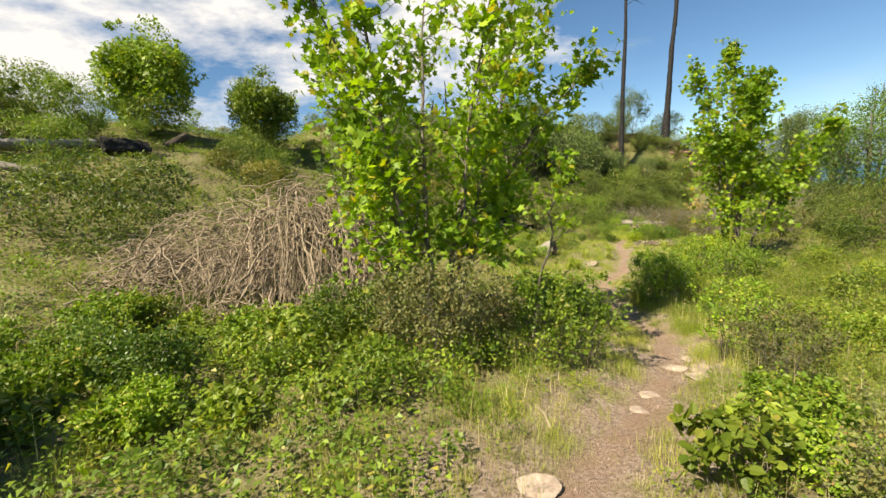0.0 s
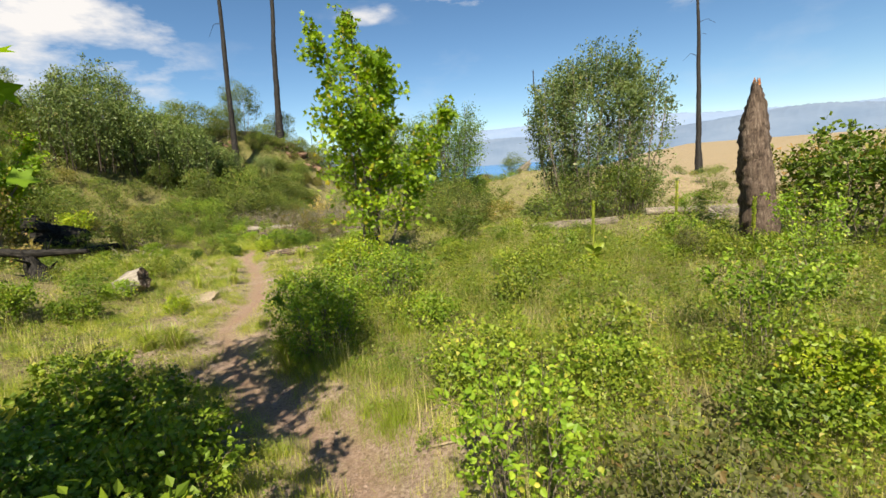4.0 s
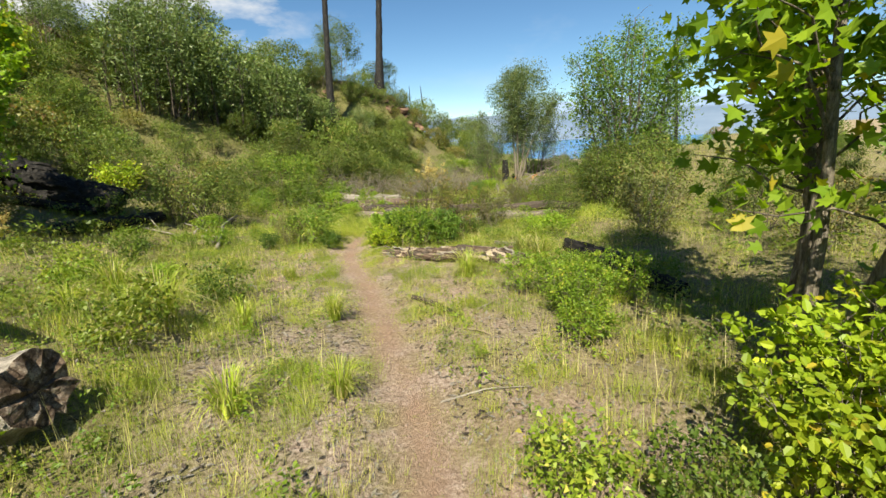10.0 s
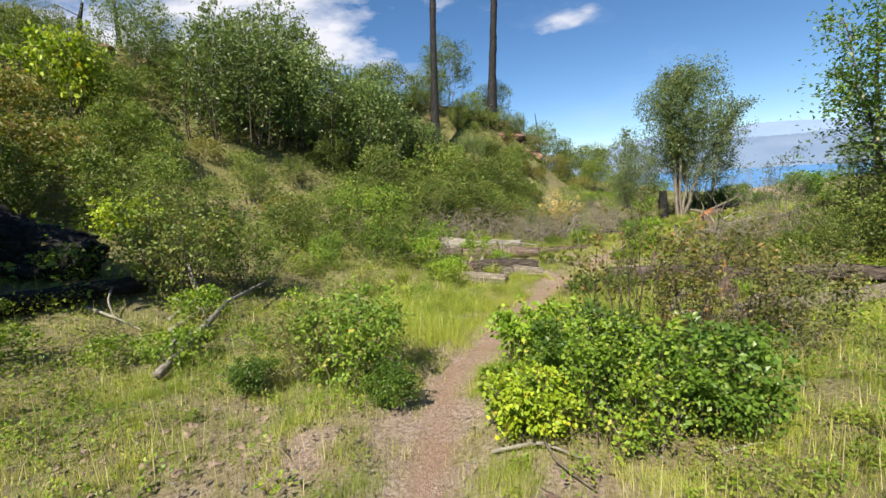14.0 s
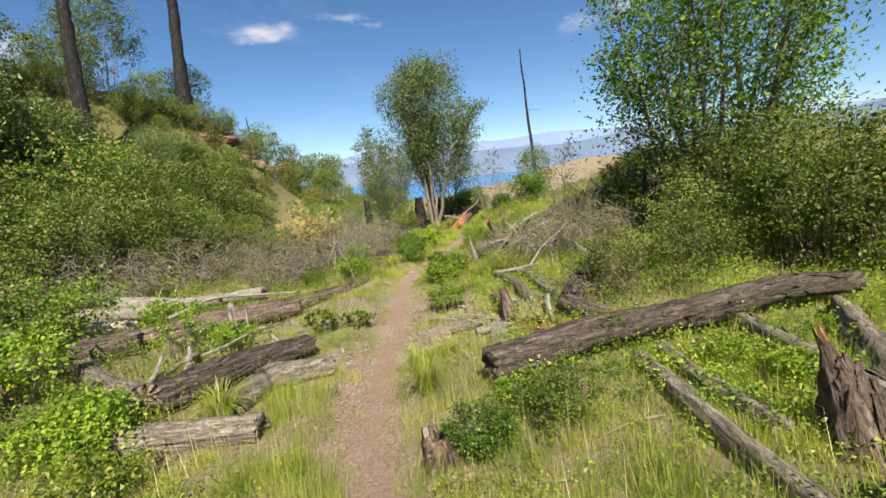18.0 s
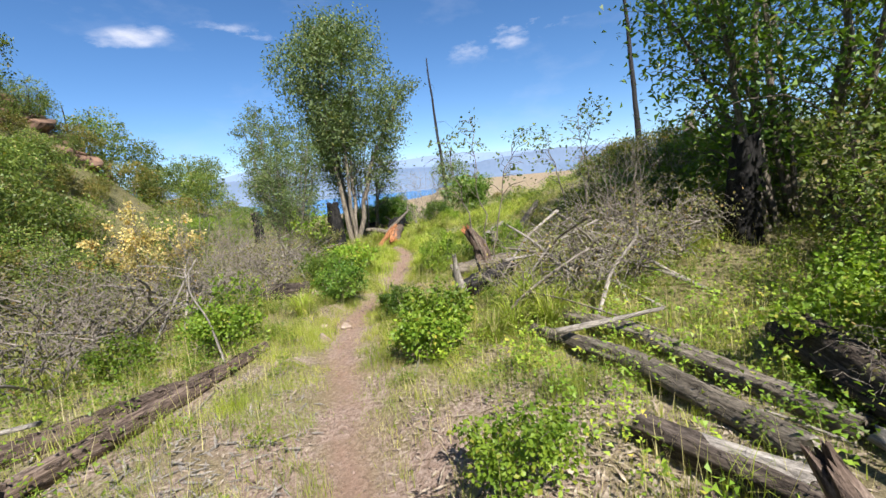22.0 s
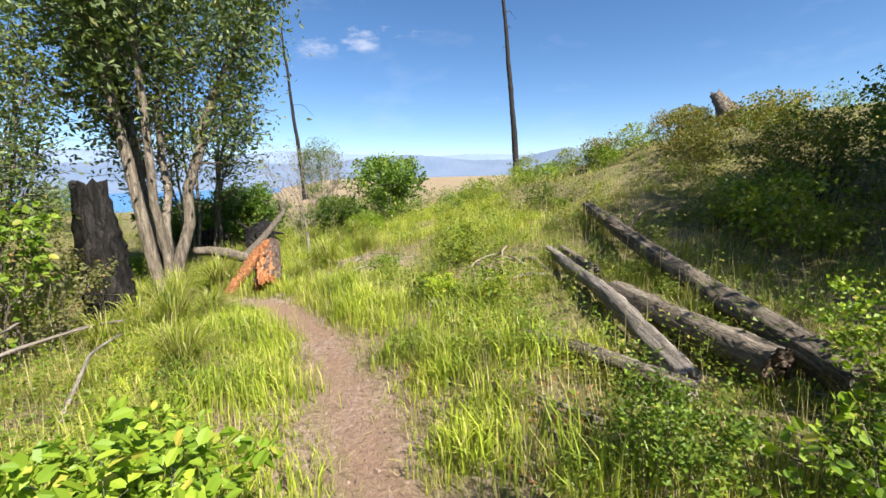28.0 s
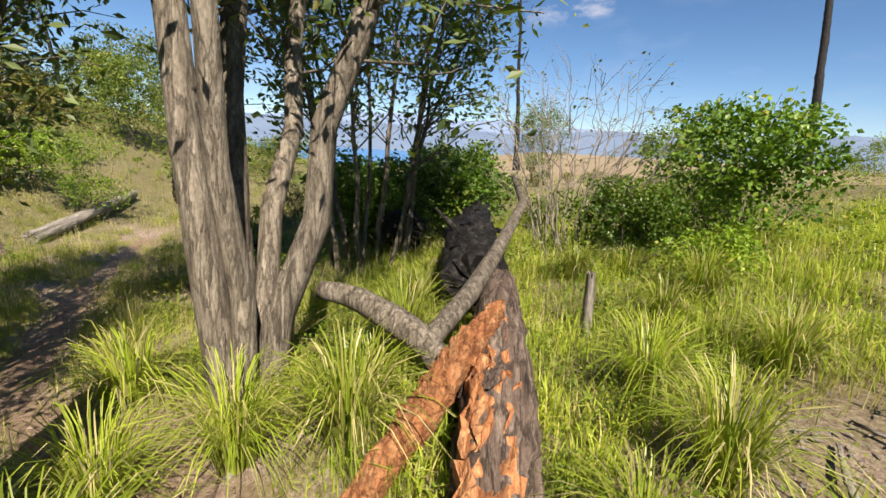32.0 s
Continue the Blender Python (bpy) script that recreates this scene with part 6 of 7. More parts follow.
ribbon("rotten_heartwood", strip([on(24.2, 29.11, 0.2), on(24.85, 29.33, 0.325), on(25.3, 29.46, 0.385), on(25.45, 29.5, 0.385)], [0.2, 0.21, 0.16, 0.03], 46, 0.008, 5), WOOD["red"], 6, "crumbling orange heartwood", crown=0.025)
ribbon("split_slab", strip([on(24.42, 29.7, 0.06), on(24.75, 29.6, 0.24), on(25.05, 29.52, 0.42), on(25.3, 29.46, 0.52)], [0.09, 0.17, 0.15, 0.05], 40, 0.008, 7), WOOD["red"], 8, "torn slab of pale orange wood", 10, 0.005, 0.006, 0.03)
fork = thing("branch", "forked grey branch lying against the fallen tree", "branch")
for pts, rr in (([(25.27, 30.52, -2.06), (25.28, 30.3, -2.06), (25.2, 30.0, -2.1), (25.12, 29.74, -2.15), (25.0, 29.52, -2.3)], [0.055, 0.065, 0.075, 0.07, 0.06]), ([(25.12, 29.76, -2.15), (25.6, 29.72, -2.02), (26.2, 29.76, -1.9), (27.4, 29.9, -1.68), (28.4, 30.3, -1.5)], [0.055, 0.055, 0.05, 0.04, 0.025])):
    part("limb", mesh("limb", *trunk_mesh("limb", pts, rr, None, 9, sides=14, step=0.05, furrow=0.04, rough=0.06, plate=0.02), WOOD["bark"]), fork)
log("charred black log in the thicket", [on(28.2, 31.6, 0.3), on(30.8, 33.2, 0.45)], [0.26, 0.26], "char", 85, "char", 0.1, furrow=0.12)
log("burnt root wad behind the willow", [on(25.9, 32.2, 0.1), on(26.9, 32.9, 0.25)], [0.22, 0.12], "char", 86, "dark", 0.2, furrow=0.3, rough=0.3, stubs=5, name="root_mass", category="roots")
log("thin upright grey post in the grass", [on(26.15, 29.1, 0.0), on(26.18, 29.12, 0.4)], [0.035, 0.025], "silver", 87, "silver", 0.05, name="stump", category="stump")
stick("pale stick lying by the burnt stump", [on(23.2, 30.2, 0.06), on(24.3, 31.2, 0.1)], 0.035, "silver", 88)
log("dark log end in the meadow", [on(26.0, 36.5, 0.12), on(24.6, 36.8, 0.12)], [0.16, 0.15], "rust", 89, "rust", 0.05)
log("pale log in the far meadow", [on(26.6, 37.2, 0.1), on(29.5, 39.6, 0.12)], [0.1, 0.09], "silver", 90, "silver", 0.05)
log("weathered root on the crest of the bank", [on(28.2, 20.6, 0.2), on(29.0, 20.4, 0.75)], [0.22, 0.12], "bark", 91, "bark", 0.2, furrow=0.25, rough=0.3, stubs=3, name="root_mass", category="roots")

# the pile of cut brush: loose branches one by one, the inner tangle joined
pile = thing("brush_pile", "large pile of dry grey-brown cut branches", "brush pile")
pile.matrix_basis = Matrix.Translation(on(-3.7, 8.5))
rng = np.random.default_rng(17)


def heap(x, y):
    """Height of the heap of branches: high at one end, trailing off to the other."""
    return 2.3 * np.exp(-(((x - 1.3) / 1.5) ** 2) - (y / 1.1) ** 2) + 1.75 * np.exp(-(((x + 1.3) / 1.9) ** 2) - (y / 0.9) ** 2)


def branch_path(rng, n, drape=0.4):
    """Branches strewn over the heap, some hanging down its front."""
    c = np.stack([rng.uniform(-3.0, 2.3, n), rng.normal(0, 0.6, n)], -1)
    th = rng.uniform(0, 6.283, n)
    hang = rng.uniform(0, 1, n) < drape
    th = np.where(hang, rng.normal(-1.65, 0.4, n), th)
    c[:, 0] = np.where(hang, rng.normal(0.7, 1.0, n), c[:, 0])
    reach = rng.uniform(0.6, 1.5, n) * np.where(hang, 1.5, 1.0)
    u = np.linspace(-0.5, 0.5, 8)[None]
    px, py = c[:, :1] + np.cos(th)[:, None] * reach[:, None] * u, c[:, 1:] + np.sin(th)[:, None] * reach[:, None] * u
    z = heap(px, py) * rng.uniform(0.35, 1.1, (n, 1))
    z = 0.5 * z + 0.5 * z.mean(1, keepdims=True) + rng.uniform(-0.35, 0.35, (n, 1)) * u + np.where(hang[:, None], 0.55 * (0.25 - (u + 0.5) ** 2) * reach[:, None], 0)
    p = np.stack([px, py, z], -1)
    p[:, 1:-1] += rng.normal(0, 0.03, (n, 6, 3))
    low = height(p[..., 0] - 3.7, p[..., 1] + 8.5) - pile.matrix_basis.translation.z
    p[..., 2] = np.maximum(p[..., 2] + low * 0.8, low + 0.02)
    return p


for p in branch_path(rng, 240):
    r0 = rng.uniform(0.011, 0.025)
    part("branch", mesh("branch", *tubes(p[None], r0 * np.linspace(1, 0.35, 8)[None], 5), WOOD["twig"]), pile)
p = branch_path(rng, 1500)
tagged(part("tangle", mesh("tangle", *tubes(p, 0.011 * np.linspace(1, 0.3, 8)[None] * rng.uniform(0.5, 1.3, (1500, 1)), 3), WOOD["twig"]), pile), kind="stuff")

# stones
for k, (x, y, s) in enumerate([(2.74, 4.74, 0.19), (2.35, 4.5, 0.17), (2.45, 4.1, 0.24), (2.62, 4.42, 0.2), (1.72, 3.72, 0.15), (0.45, 2.3, 0.2), (1.5, 3.35, 0.11)]):
    rock("flat pale stone set in the trail", x, y, s, 0.15, k, 0.55)
for k, (x, y, s) in enumerate([(-4.14, 5.28, 0.3), (-2.6, 5.6, 0.16), (-3.3, 3.3, 0.22), (1.0, 10.2, 0.14), (0.6, 10.6, 0.12), (1.6, 9.6, 0.12), (0.2, 11.2, 0.13), (16.6, 26.5, 0.12), (17.05, 26.5, 0.1), (16.95, 26.75, 0.09), (11.9, 26.6, 0.2), (12.2, 27.0, 0.16), (5.9, 22.6, 0.14), (18.5, 27.9, 0.12)]):
    rock("weathered grey stone half sunk in soil", x, y, s, 0.6, 30 + k, 0.4)


def outcrop(x, y, size, seed):
    ob = rock("dark reddish rock outcrop on the hill crest", x, y, size, 0.5, seed, 0.75, "rock_outcrop")
    ob.data.materials[0] = LEDGE
    return ob


for k, (x, y, s) in enumerate([(24.6, 43.3, 1.1), (25.4, 43.6, 1.2), (26.3, 43.9, 0.9), (24.9, 44.4, 1.1), (23.6, 43.9, 1.2), (22.5, 44.2, 1.1), (20.9, 44.2, 0.7), (21.8, 43.6, 0.6), (23.2, 43.2, 0.6), (17.2, 43.0, 0.7), (1.6, 41.0, 1.2), (2.8, 41.2, 1.1), (-3.5, 42.5, 0.6)]):
    for q in range(4):
        outcrop(x + math.cos(q * 1.9 + k) * s * 0.7, y + math.sin(q * 2.3 + k) * s * 0.6, s * (0.36 + 0.14 * ((q * 7 + k) % 4)), 60 + 9 * k + q)


def mullein(x, y, tall, seed):
    """A tall yellow flower stalk over a rosette of leaves."""
    rng = np.random.default_rng(seed)
    ob = thing("mullein", "tall yellow-green mullein stalk", "plant")
    ob.matrix_basis = Matrix.Translation(on(x, y))
    s = np.linspace(0, 1, 14)
    pts = np.stack([0.05 * s**2, 0.03 * s, tall * s], -1)
    part("stalk", mesh("stalk", *tubes(pts[None], (0.012 + 0.012 * ramp(s, 0.4, 0.6) * (1 - 0.7 * ramp(s, 0.8, 1)))[None], 8), LEAF["grass"]), ob)
    n = 260
    u = rng.uniform(0.5, 1, n)
    a = rng.uniform(0, 6.28, n)
    d = np.stack([np.cos(a), np.sin(a), 0.4 + 0 * a], -1)
    tagged(part("flower_spike", mesh("flower_spike", *leaves(rng, np.stack([0.05 * u**2, 0.03 * u, tall * u], -1) + d * 0.015, d, 0.022, 0.02, "quad"), LEAF["yellow"], False), ob), kind="stuff")
    a = rng.uniform(0, 6.28, 26)
    d = np.stack([np.cos(a), np.sin(a), rng.uniform(0.1, 0.9, 26)], -1)
    tagged(part("rosette", mesh("rosette", *leaves(rng, np.stack([0 * a, 0 * a, rng.uniform(0.02, tall * 0.3, 26)], -1), d, 0.22, 0.09), LEAF["forb"], False), ob), kind="stuff")


for k, (x, y, h) in enumerate([(6.41, 9.67, 1.35), (8.6, 6.6, 1.2), (11.3, 6.0, 1.5), (9.9, 4.5, 1.0)]):
    mullein(x, y, h, 40 + k)

# dry branches on the bank above the last stretch
for k in range(12):
    x, y, th, ln = 23.4 + 0.45 * math.sin(k * 2.4), 26.3 + 0.25 * math.cos(k * 1.9), k * 0.83, 0.35 + 0.3 * ((k * 7) % 5) / 5
    dx, dy = math.cos(th) * ln / 2, math.sin(th) * ln / 2
    stick("dry grey branch lying on the bank", [on(x - dx, y - dy, 0.03), on(x, y + 0.03, 0.1), on(x + dx, y + dy, 0.04)], 0.011 + 0.004 * (k % 3), "twig" if k % 2 else "silver", 620 + k)
log("rotten black log crumbling into slivers", [on(23.65, 26.45, 0.03), on(23.2, 26.38, 0.05), on(22.8, 26.36, 0.03)], [0.05, 0.075, 0.05], "rotten", 57, "char", 0.1, furrow=0.2, rough=0.25, plates=22, plate_mats=("dark", "silver", "char"), plate_kw=dict(length=(0.1, 0.35), thick=0.6, wide=0.7, tilt=0.2))
log("half-buried pale log beside the trail", [on(23.02, 27.0, 0.02), on(22.6, 27.02, 0.02)], [0.06, 0.065], "silver", 58, "silver", 0.08, furrow=0.12, rough=0.15)
log("grey root arching over the bank", [on(23.62, 26.02, 0.03), on(23.4, 25.95, 0.1), on(23.1, 25.86, 0.03)], [0.025, 0.03, 0.02], "bark", 59, "bark", 0.05)
# bleached branches among the burnt logs
for k, (a, b, r, up) in enumerate([((5.35, 25.2), (5.7, 23.9), 0.035, 0.35), ((4.4, 23.5), (5.15, 22.75), 0.025, 0.05), ((4.6, 23.9), (4.8, 23.1), 0.018, 0.25), ((5.3, 23.8), (5.9, 23.4), 0.02, 0.1), ((5.1, 25.4), (5.85, 23.0), 0.03, 0.5), ((5.5, 22.4), (6.05, 23.8), 0.04, 0.05), ((5.6, 21.9), (5.95, 22.6), 0.09, 0.05),
                                   ((7.9, 18.6), (8.35, 18.25), 0.014, 0.02), ((8.2, 18.45), (8.2, 18.0), 0.011, 0.04), ((11.3, 25.9), (12.0, 26.3), 0.035, 0.06), ((11.5, 25.5), (11.95, 26.2), 0.04, 0.25), ((12.75, 26.6), (12.6, 26.1), 0.04, 0.45), ((12.9, 26.5), (12.65, 26.15), 0.02, 0.4), ((12.55, 25.5), (12.35, 25.2), 0.03, 0.18),
                                   ((12.8, 26.4), (13.2, 26.5), 0.05, 0.04), ((12.7, 26.6), (13.1, 26.75), 0.045, 0.05), ((13.0, 26.4), (13.7, 26.45), 0.016, 0.02), ((13.6, 25.4), (13.8, 24.95), 0.012, 0.02), ((14.0, 24.0), (14.1, 23.6), 0.02, 0.03), ((14.1, 23.6), (14.2, 23.0), 0.015, 0.05), ((13.6, 23.4), (14.0, 23.2), 0.03, 0.03),
                                   ((13.6, 23.05), (13.85, 22.85), 0.05, 0.04), ((13.65, 22.8), (14.0, 22.75), 0.045, 0.05), ((14.9, 22.6), (14.2, 22.3), 0.04, 0.12), ((14.3, 21.9), (14.1, 21.5), 0.03, 0.06), ((18.9, 24.1), (18.1, 24.9), 0.022, 0.8), ((18.6, 23.6), (17.6, 24.6), 0.018, 0.7), ((17.9, 24.7), (19.2, 24.0), 0.02, 0.4), ((17.4, 23.7), (18.3, 24.5), 0.016, 0.9)]):
    mx, my = (a[0] + b[0]) / 2 + 0.06 * math.sin(k * 2.1), (a[1] + b[1]) / 2 + 0.06 * math.cos(k * 1.7)
    stick("bleached bent branch among fallen logs", [on(*a, 0.03 + up), on(mx, my, 0.05 + up * 0.65), on(*b, 0.03)], r, "silver" if k % 4 else "bark", 520 + k, "branch", "branch")
for k in range(64):
    th, r = k * 2.4, 0.075 * math.sqrt(k)
    x, y = (5.95 + r * math.cos(th) * 1.3, 19.72 + r * math.sin(th)) if k < 54 else (11.4 + 0.5 * r * math.cos(th), 22.16 + 0.4 * r * math.sin(th))
    rock("crumbling clod of pale reddish soil", x, y, 0.02 + 0.014 * ((k * 5) % 4), 0.5, 700 + k, 0.45, "soil_clod").data.materials[0] = CLOD
# fallen sticks beside the trail
for k in range(150):
    i = int(rng.integers(0, len(_S)))
    a, r, th, ln = rng.uniform(0, 6.28), rng.uniform(0.15, 2.6), rng.uniform(0, 6.28), rng.uniform(0.2, 0.75)
    x, y = _S[i, 0] + math.cos(a) * r, _S[i, 1] + math.sin(a) * r
    if float(trail_far(np.array([x]), np.array([y]))[0]) < 0.5:
        continue
    dx, dy = math.cos(th) * ln / 2, math.sin(th) * ln / 2
    stick("thin bleached stick on the ground", [on(x - dx, y - dy, 0.012), on(x + 0.03, y, 0.03), on(x + dx, y + dy, 0.012)], rng.uniform(0.005, 0.014), "silver" if k % 3 else "twig", 100 + k)
for k, (x, y, th, ln) in enumerate([(24.79, 27.83, 0.4, 0.8), (24.82, 27.5, 0.1, 0.6), (24.65, 28.36, -0.3, 0.5), (24.55, 28.0, -0.5, 0.5), (25.3, 27.7, 0.9, 0.7), (25.1, 28.1, -0.1, 0.5), (5.58, 6.34, -0.4, 0.6), (8.2, 5.2, -0.5, 0.6), (20.87, 26.4, 0.7, 0.4), (13.7, 23.05, 0.4, 0.6)]):
    dx, dy = math.cos(th) * ln / 2, math.sin(th) * ln / 2
    stick("bare bleached stick in thin grass", [on(x - dx, y - dy, 0.02), on(x, y + 0.03, 0.05), on(x + dx, y + dy, 0.02)], 0.018, "silver", 300 + k)


# dead branches tangled in the brush thickets
for k in range(110):
    cx, cy, w = ((20.6, 30.1, 1.5), (18.3, 23.7, 0.9), (16.3, 29.2, 1.2), (17.6, 31.0, 1.4))[k % 4]
    x, y, th, ln = cx + rng.normal(0, w * 0.6), cy + rng.normal(0, w * 0.5), rng.uniform(0, 6.28), rng.uniform(0.7, 1.7)
    if float(trail_far(np.array([x]), np.array([y]))[0]) < 1.25:
        continue
    dx, dy, up = math.cos(th) * ln / 2, math.sin(th) * ln / 2, rng.uniform(0.25, 0.9)
    stick("bare crooked branch leaning in dead brush", [on(x - dx, y - dy, 0.0), on(x - dx * 0.3 + rng.normal(0, 0.08), y - dy * 0.3, up * 0.5), on(x + dx * 0.4, y + dy * 0.4 + rng.normal(0, 0.08), up * 0.8), on(x + dx, y + dy, up)], rng.uniform(0.009, 0.024), "silver" if k % 3 else "twiggrey", 400 + k, "branch", "branch")


def litter(name, label, n, reach, gap, size, mat, where=None, slim=0.28):
    """Flakes of wood and dry leaf lying on the soil, too many to count."""
    k = rng.integers(0, len(_S), n)
    a, r = rng.uniform(0, 6.28, n), gap + (reach - gap) * rng.uniform(0, 1, n)
    x, y = _S[k, 0] + np.cos(a) * r, _S[k, 1] + np.sin(a) * r
    if where is not None:
        x, y = where[0] + rng.normal(0, where[2], n), where[1] + rng.normal(0, where[3], n)
        keep = trail_far(x, y) > 0.24
        x, y = x[keep], y[keep]
        n = len(x)
    at = np.stack([x, y, height(x, y) + 0.008], -1)
    way = rng.normal(0, 1, (n, 3)) * [1, 1, 0.12]
    v, f = leaves(rng, at, way, size, size * slim, "quad", 0.9)
    return tagged(new(name, mesh(name, v, f, mat, False)), label, "litter", kind="stuff")


litter("wood_chips", "scattered chips of pale broken wood", 2200, 1.4, 0.25, 0.06, WOOD["pale"], (13.4, 24.9, 1.5, 1.3))
litter("wood_chips", "scattered chips of pale broken wood", 700, 1.4, 0.25, 0.06, WOOD["silver"], (24.8, 27.8, 0.6, 0.5))
litter("wood_chips", "orange crumbs of rotten wood", 400, 1.0, 0.2, 0.07, WOOD["red"], (13.95, 22.4, 0.22, 0.2))
litter("wood_chips", "reddish bark chips beside the trail", 1500, 1.0, 0.2, 0.05, WOOD["rust"], (14.6, 23.9, 1.0, 0.7))
litter("wood_chips", "pale splintered wood strewn on pinkish soil", 2600, 1.4, 0.25, 0.1, WOOD["pale"], (13.9, 23.5, 0.8, 0.5), slim=0.2)
litter("wood_chips", "grey splinters on the bare ground", 1500, 1.4, 0.25, 0.12, WOOD["silver"], (13.4, 25.9, 1.0, 0.5), slim=0.16)
litter("wood_chips", "grey bark and wood flakes on the bare slope", 5000, 2.6, 0.3, 0.07, WOOD["silver"], (5.6, 15.2, 1.6, 3.0), slim=0.3)
litter("wood_chips", "dark bark flakes on the bare slope", 5000, 2.6, 0.3, 0.06, WOOD["dark"], (5.6, 15.2, 1.6, 3.0), slim=0.35)
litter("wood_chips", "broken bark beside the trail", 2500, 2.6, 0.3, 0.08, WOOD["rust"], (2.2, 11.2, 1.0, 1.4), slim=0.3)
litter("wood_chips", "torn orange splinters", 500, 1.0, 0.2, 0.13, WOOD["red"], (14.1, 22.25, 0.35, 0.12), slim=0.2)
litter("wood_chips", "red crumbs of rotten wood beside the trail", 300, 1.0, 0.2, 0.06, WOOD["red"], (21.55, 27.0, 0.14, 0.1))
litter("wood_chips", "red rotten wood under the grey logs", 250, 1.0, 0.2, 0.07, WOOD["red"], (21.3, 26.0, 0.12, 0.1))
litter("leaf_litter", "red-brown fallen leaves beside the trail", 260, 1.0, 0.2, 0.05, WOOD["red"], (20.6, 26.45, 0.3, 0.18))
litter("leaf_litter", "dry brown leaf litter on the soil", 22000, 3.5, 0.1, 0.026, WOOD["twig"])
litter("leaf_litter", "reddish bark flakes on the soil", 7000, 2.5, 0.1, 0.022, WOOD["rust"])
litter("leaf_litter", "pale dry straw on the soil", 16000, 3.5, 0.3, 0.07, LEAF["dry"], slim=0.07)

# ---- grass and weeds ----
def blades(rng, x, y, hgt, wid, lean=0.5):
    """Bent tapering blades standing at x, y."""
    n = len(x)
    z = height(x, y)
    p = np.stack([x, y, z - 0.01], -1)
    th = rng.uniform(0, 6.283, n)
    d = np.stack([np.cos(th), np.sin(th), 0 * th], -1)
    s = np.stack([-np.sin(th), np.cos(th), 0 * th], -1)
    k = (rng.uniform(0.1, 1.0, n) * lean)[:, None]
    hh, ww = hgt[:, None], wid[:, None]
    up = np.array([0, 0, 1.0])
    m = p + up * hh * 0.55 + d * hh * 0.22 * k
    t = p + up * hh * (1 - 0.35 * k) + d * hh * 0.85 * k
    v = np.stack([p - s * ww / 2, p + s * ww / 2, m + s * ww * 0.4, m - s * ww * 0.4, t], 1).reshape(-1, 3)
    i = np.arange(n)[:, None] * 5
    return v, [np.array([[0, 1, 2, 3]]) + i, np.array([[3, 2, 4]]) + i]


def spikes(rng, x, y, hgt, wid, lean=0.5):
    """Fine straight blades, one face each."""
    n = len(x)
    p = np.stack([x, y, height(x, y) - 0.01], -1)
    th = rng.uniform(0, 6.283, n)
    d = np.stack([np.cos(th), np.sin(th), 0 * th], -1)
    s = np.stack([-np.sin(th), np.cos(th), 0 * th], -1) * wid[:, None] / 2
    k = (rng.uniform(0.05, 1.0, n) * lean)[:, None]
    t = p + np.array([0, 0, 1.0]) * hgt[:, None] * (1 - 0.3 * k) + d * hgt[:, None] * 0.8 * k
    return np.stack([p - s, p + s, t], 1).reshape(-1, 3), [np.arange(n * 3).reshape(n, 3)]


def scatter(rng, n, reach, gap, clump=0.0, span=(0.0, 1.0), on_bare=0.55):
    """Points beside the trail, out to reach, none nearer than gap."""
    k = rng.integers(int(span[0] * len(_S)), int(span[1] * len(_S)), n * 3)
    a = rng.uniform(0, 6.283, n * 3)
    r = gap + (reach - gap) * rng.uniform(0, 1, n * 3) ** 0.8
    x, y = _S[k, 0] + np.cos(a) * r, _S[k, 1] + np.sin(a) * r
    if clump:
        c = waves(x, y, 8, 1.3) + 0.6 * waves(x, y, 9, 0.5)
        keep = c + rng.uniform(-0.25, 0.25, n * 3) > clump - 0.5
        x, y = x[keep], y[keep]
    far = trail_far(x, y)
    bare = (x > 2) & (x < 8.5) & (y > 8.5) & (y < 20.5) & (far < 1.8) | (x > 11) & (x < 15.5) & (y > 22) & (y < 27) & (far < 2)
    sticks = np.hypot(x - 24.9, (y - 27.8) * 1.2) < 0.9 + 0.4 * waves(x, y, 23, 0.9)
    keep = (far > gap) & ~(sticks & (rng.uniform(0, 1, len(x)) < 0.8)) & (~bare | (rng.uniform(0, 1, len(x)) < on_bare))
    return x[keep][:n], y[keep][:n]


rng = np.random.default_rng(3)


def patch(n, x0, x1, y0, y1, gap):
    """Points over a stretch of the plan, kept off the trail."""
    x, y = rng.uniform(x0, x1, n), rng.uniform(y0, y1, n)
    keep = (trail_far(x, y) > gap) & (waves(x, y, 17, 2.2) + rng.uniform(-0.6, 0.6, n) > -0.45)
    keep &= np.hypot(x - 24.9, (y - 27.8) * 1.2) > 1.1
    return x[keep], y[keep]


def cover(name, label, leaf, n, reach, gap, tall, wide, clump, lean=0.5, per=1, spread=0.05, span=(0.0, 1.0), fine=True, pool=None):
    x, y = scatter(rng, n // per, reach, gap, clump, span) if pool is None else pool
    big = np.ones(len(x)) if per == 1 else rng.uniform(0.5, 1.25, len(x))
    if per > 1:
        big = np.repeat(big, per)
        x = (x[:, None] + rng.normal(0, spread, (len(x), per))).ravel()
        y = (y[:, None] + rng.normal(0, spread, (len(y), per))).ravel()
    hgt = tall * big * rng.uniform(0.5, 1.2, len(x)) * (0.75 + 0.5 * waves(x, y, 11, 2.7))
    make = spikes if fine else blades
    v, f = make(rng, x, y, np.maximum(hgt, 0.03), wide * rng.uniform(0.6, 1.3, len(x)), lean)
    return tagged(new(name, mesh(name, v, f, LEAF[leaf], False)), label, "grass", kind="stuff")


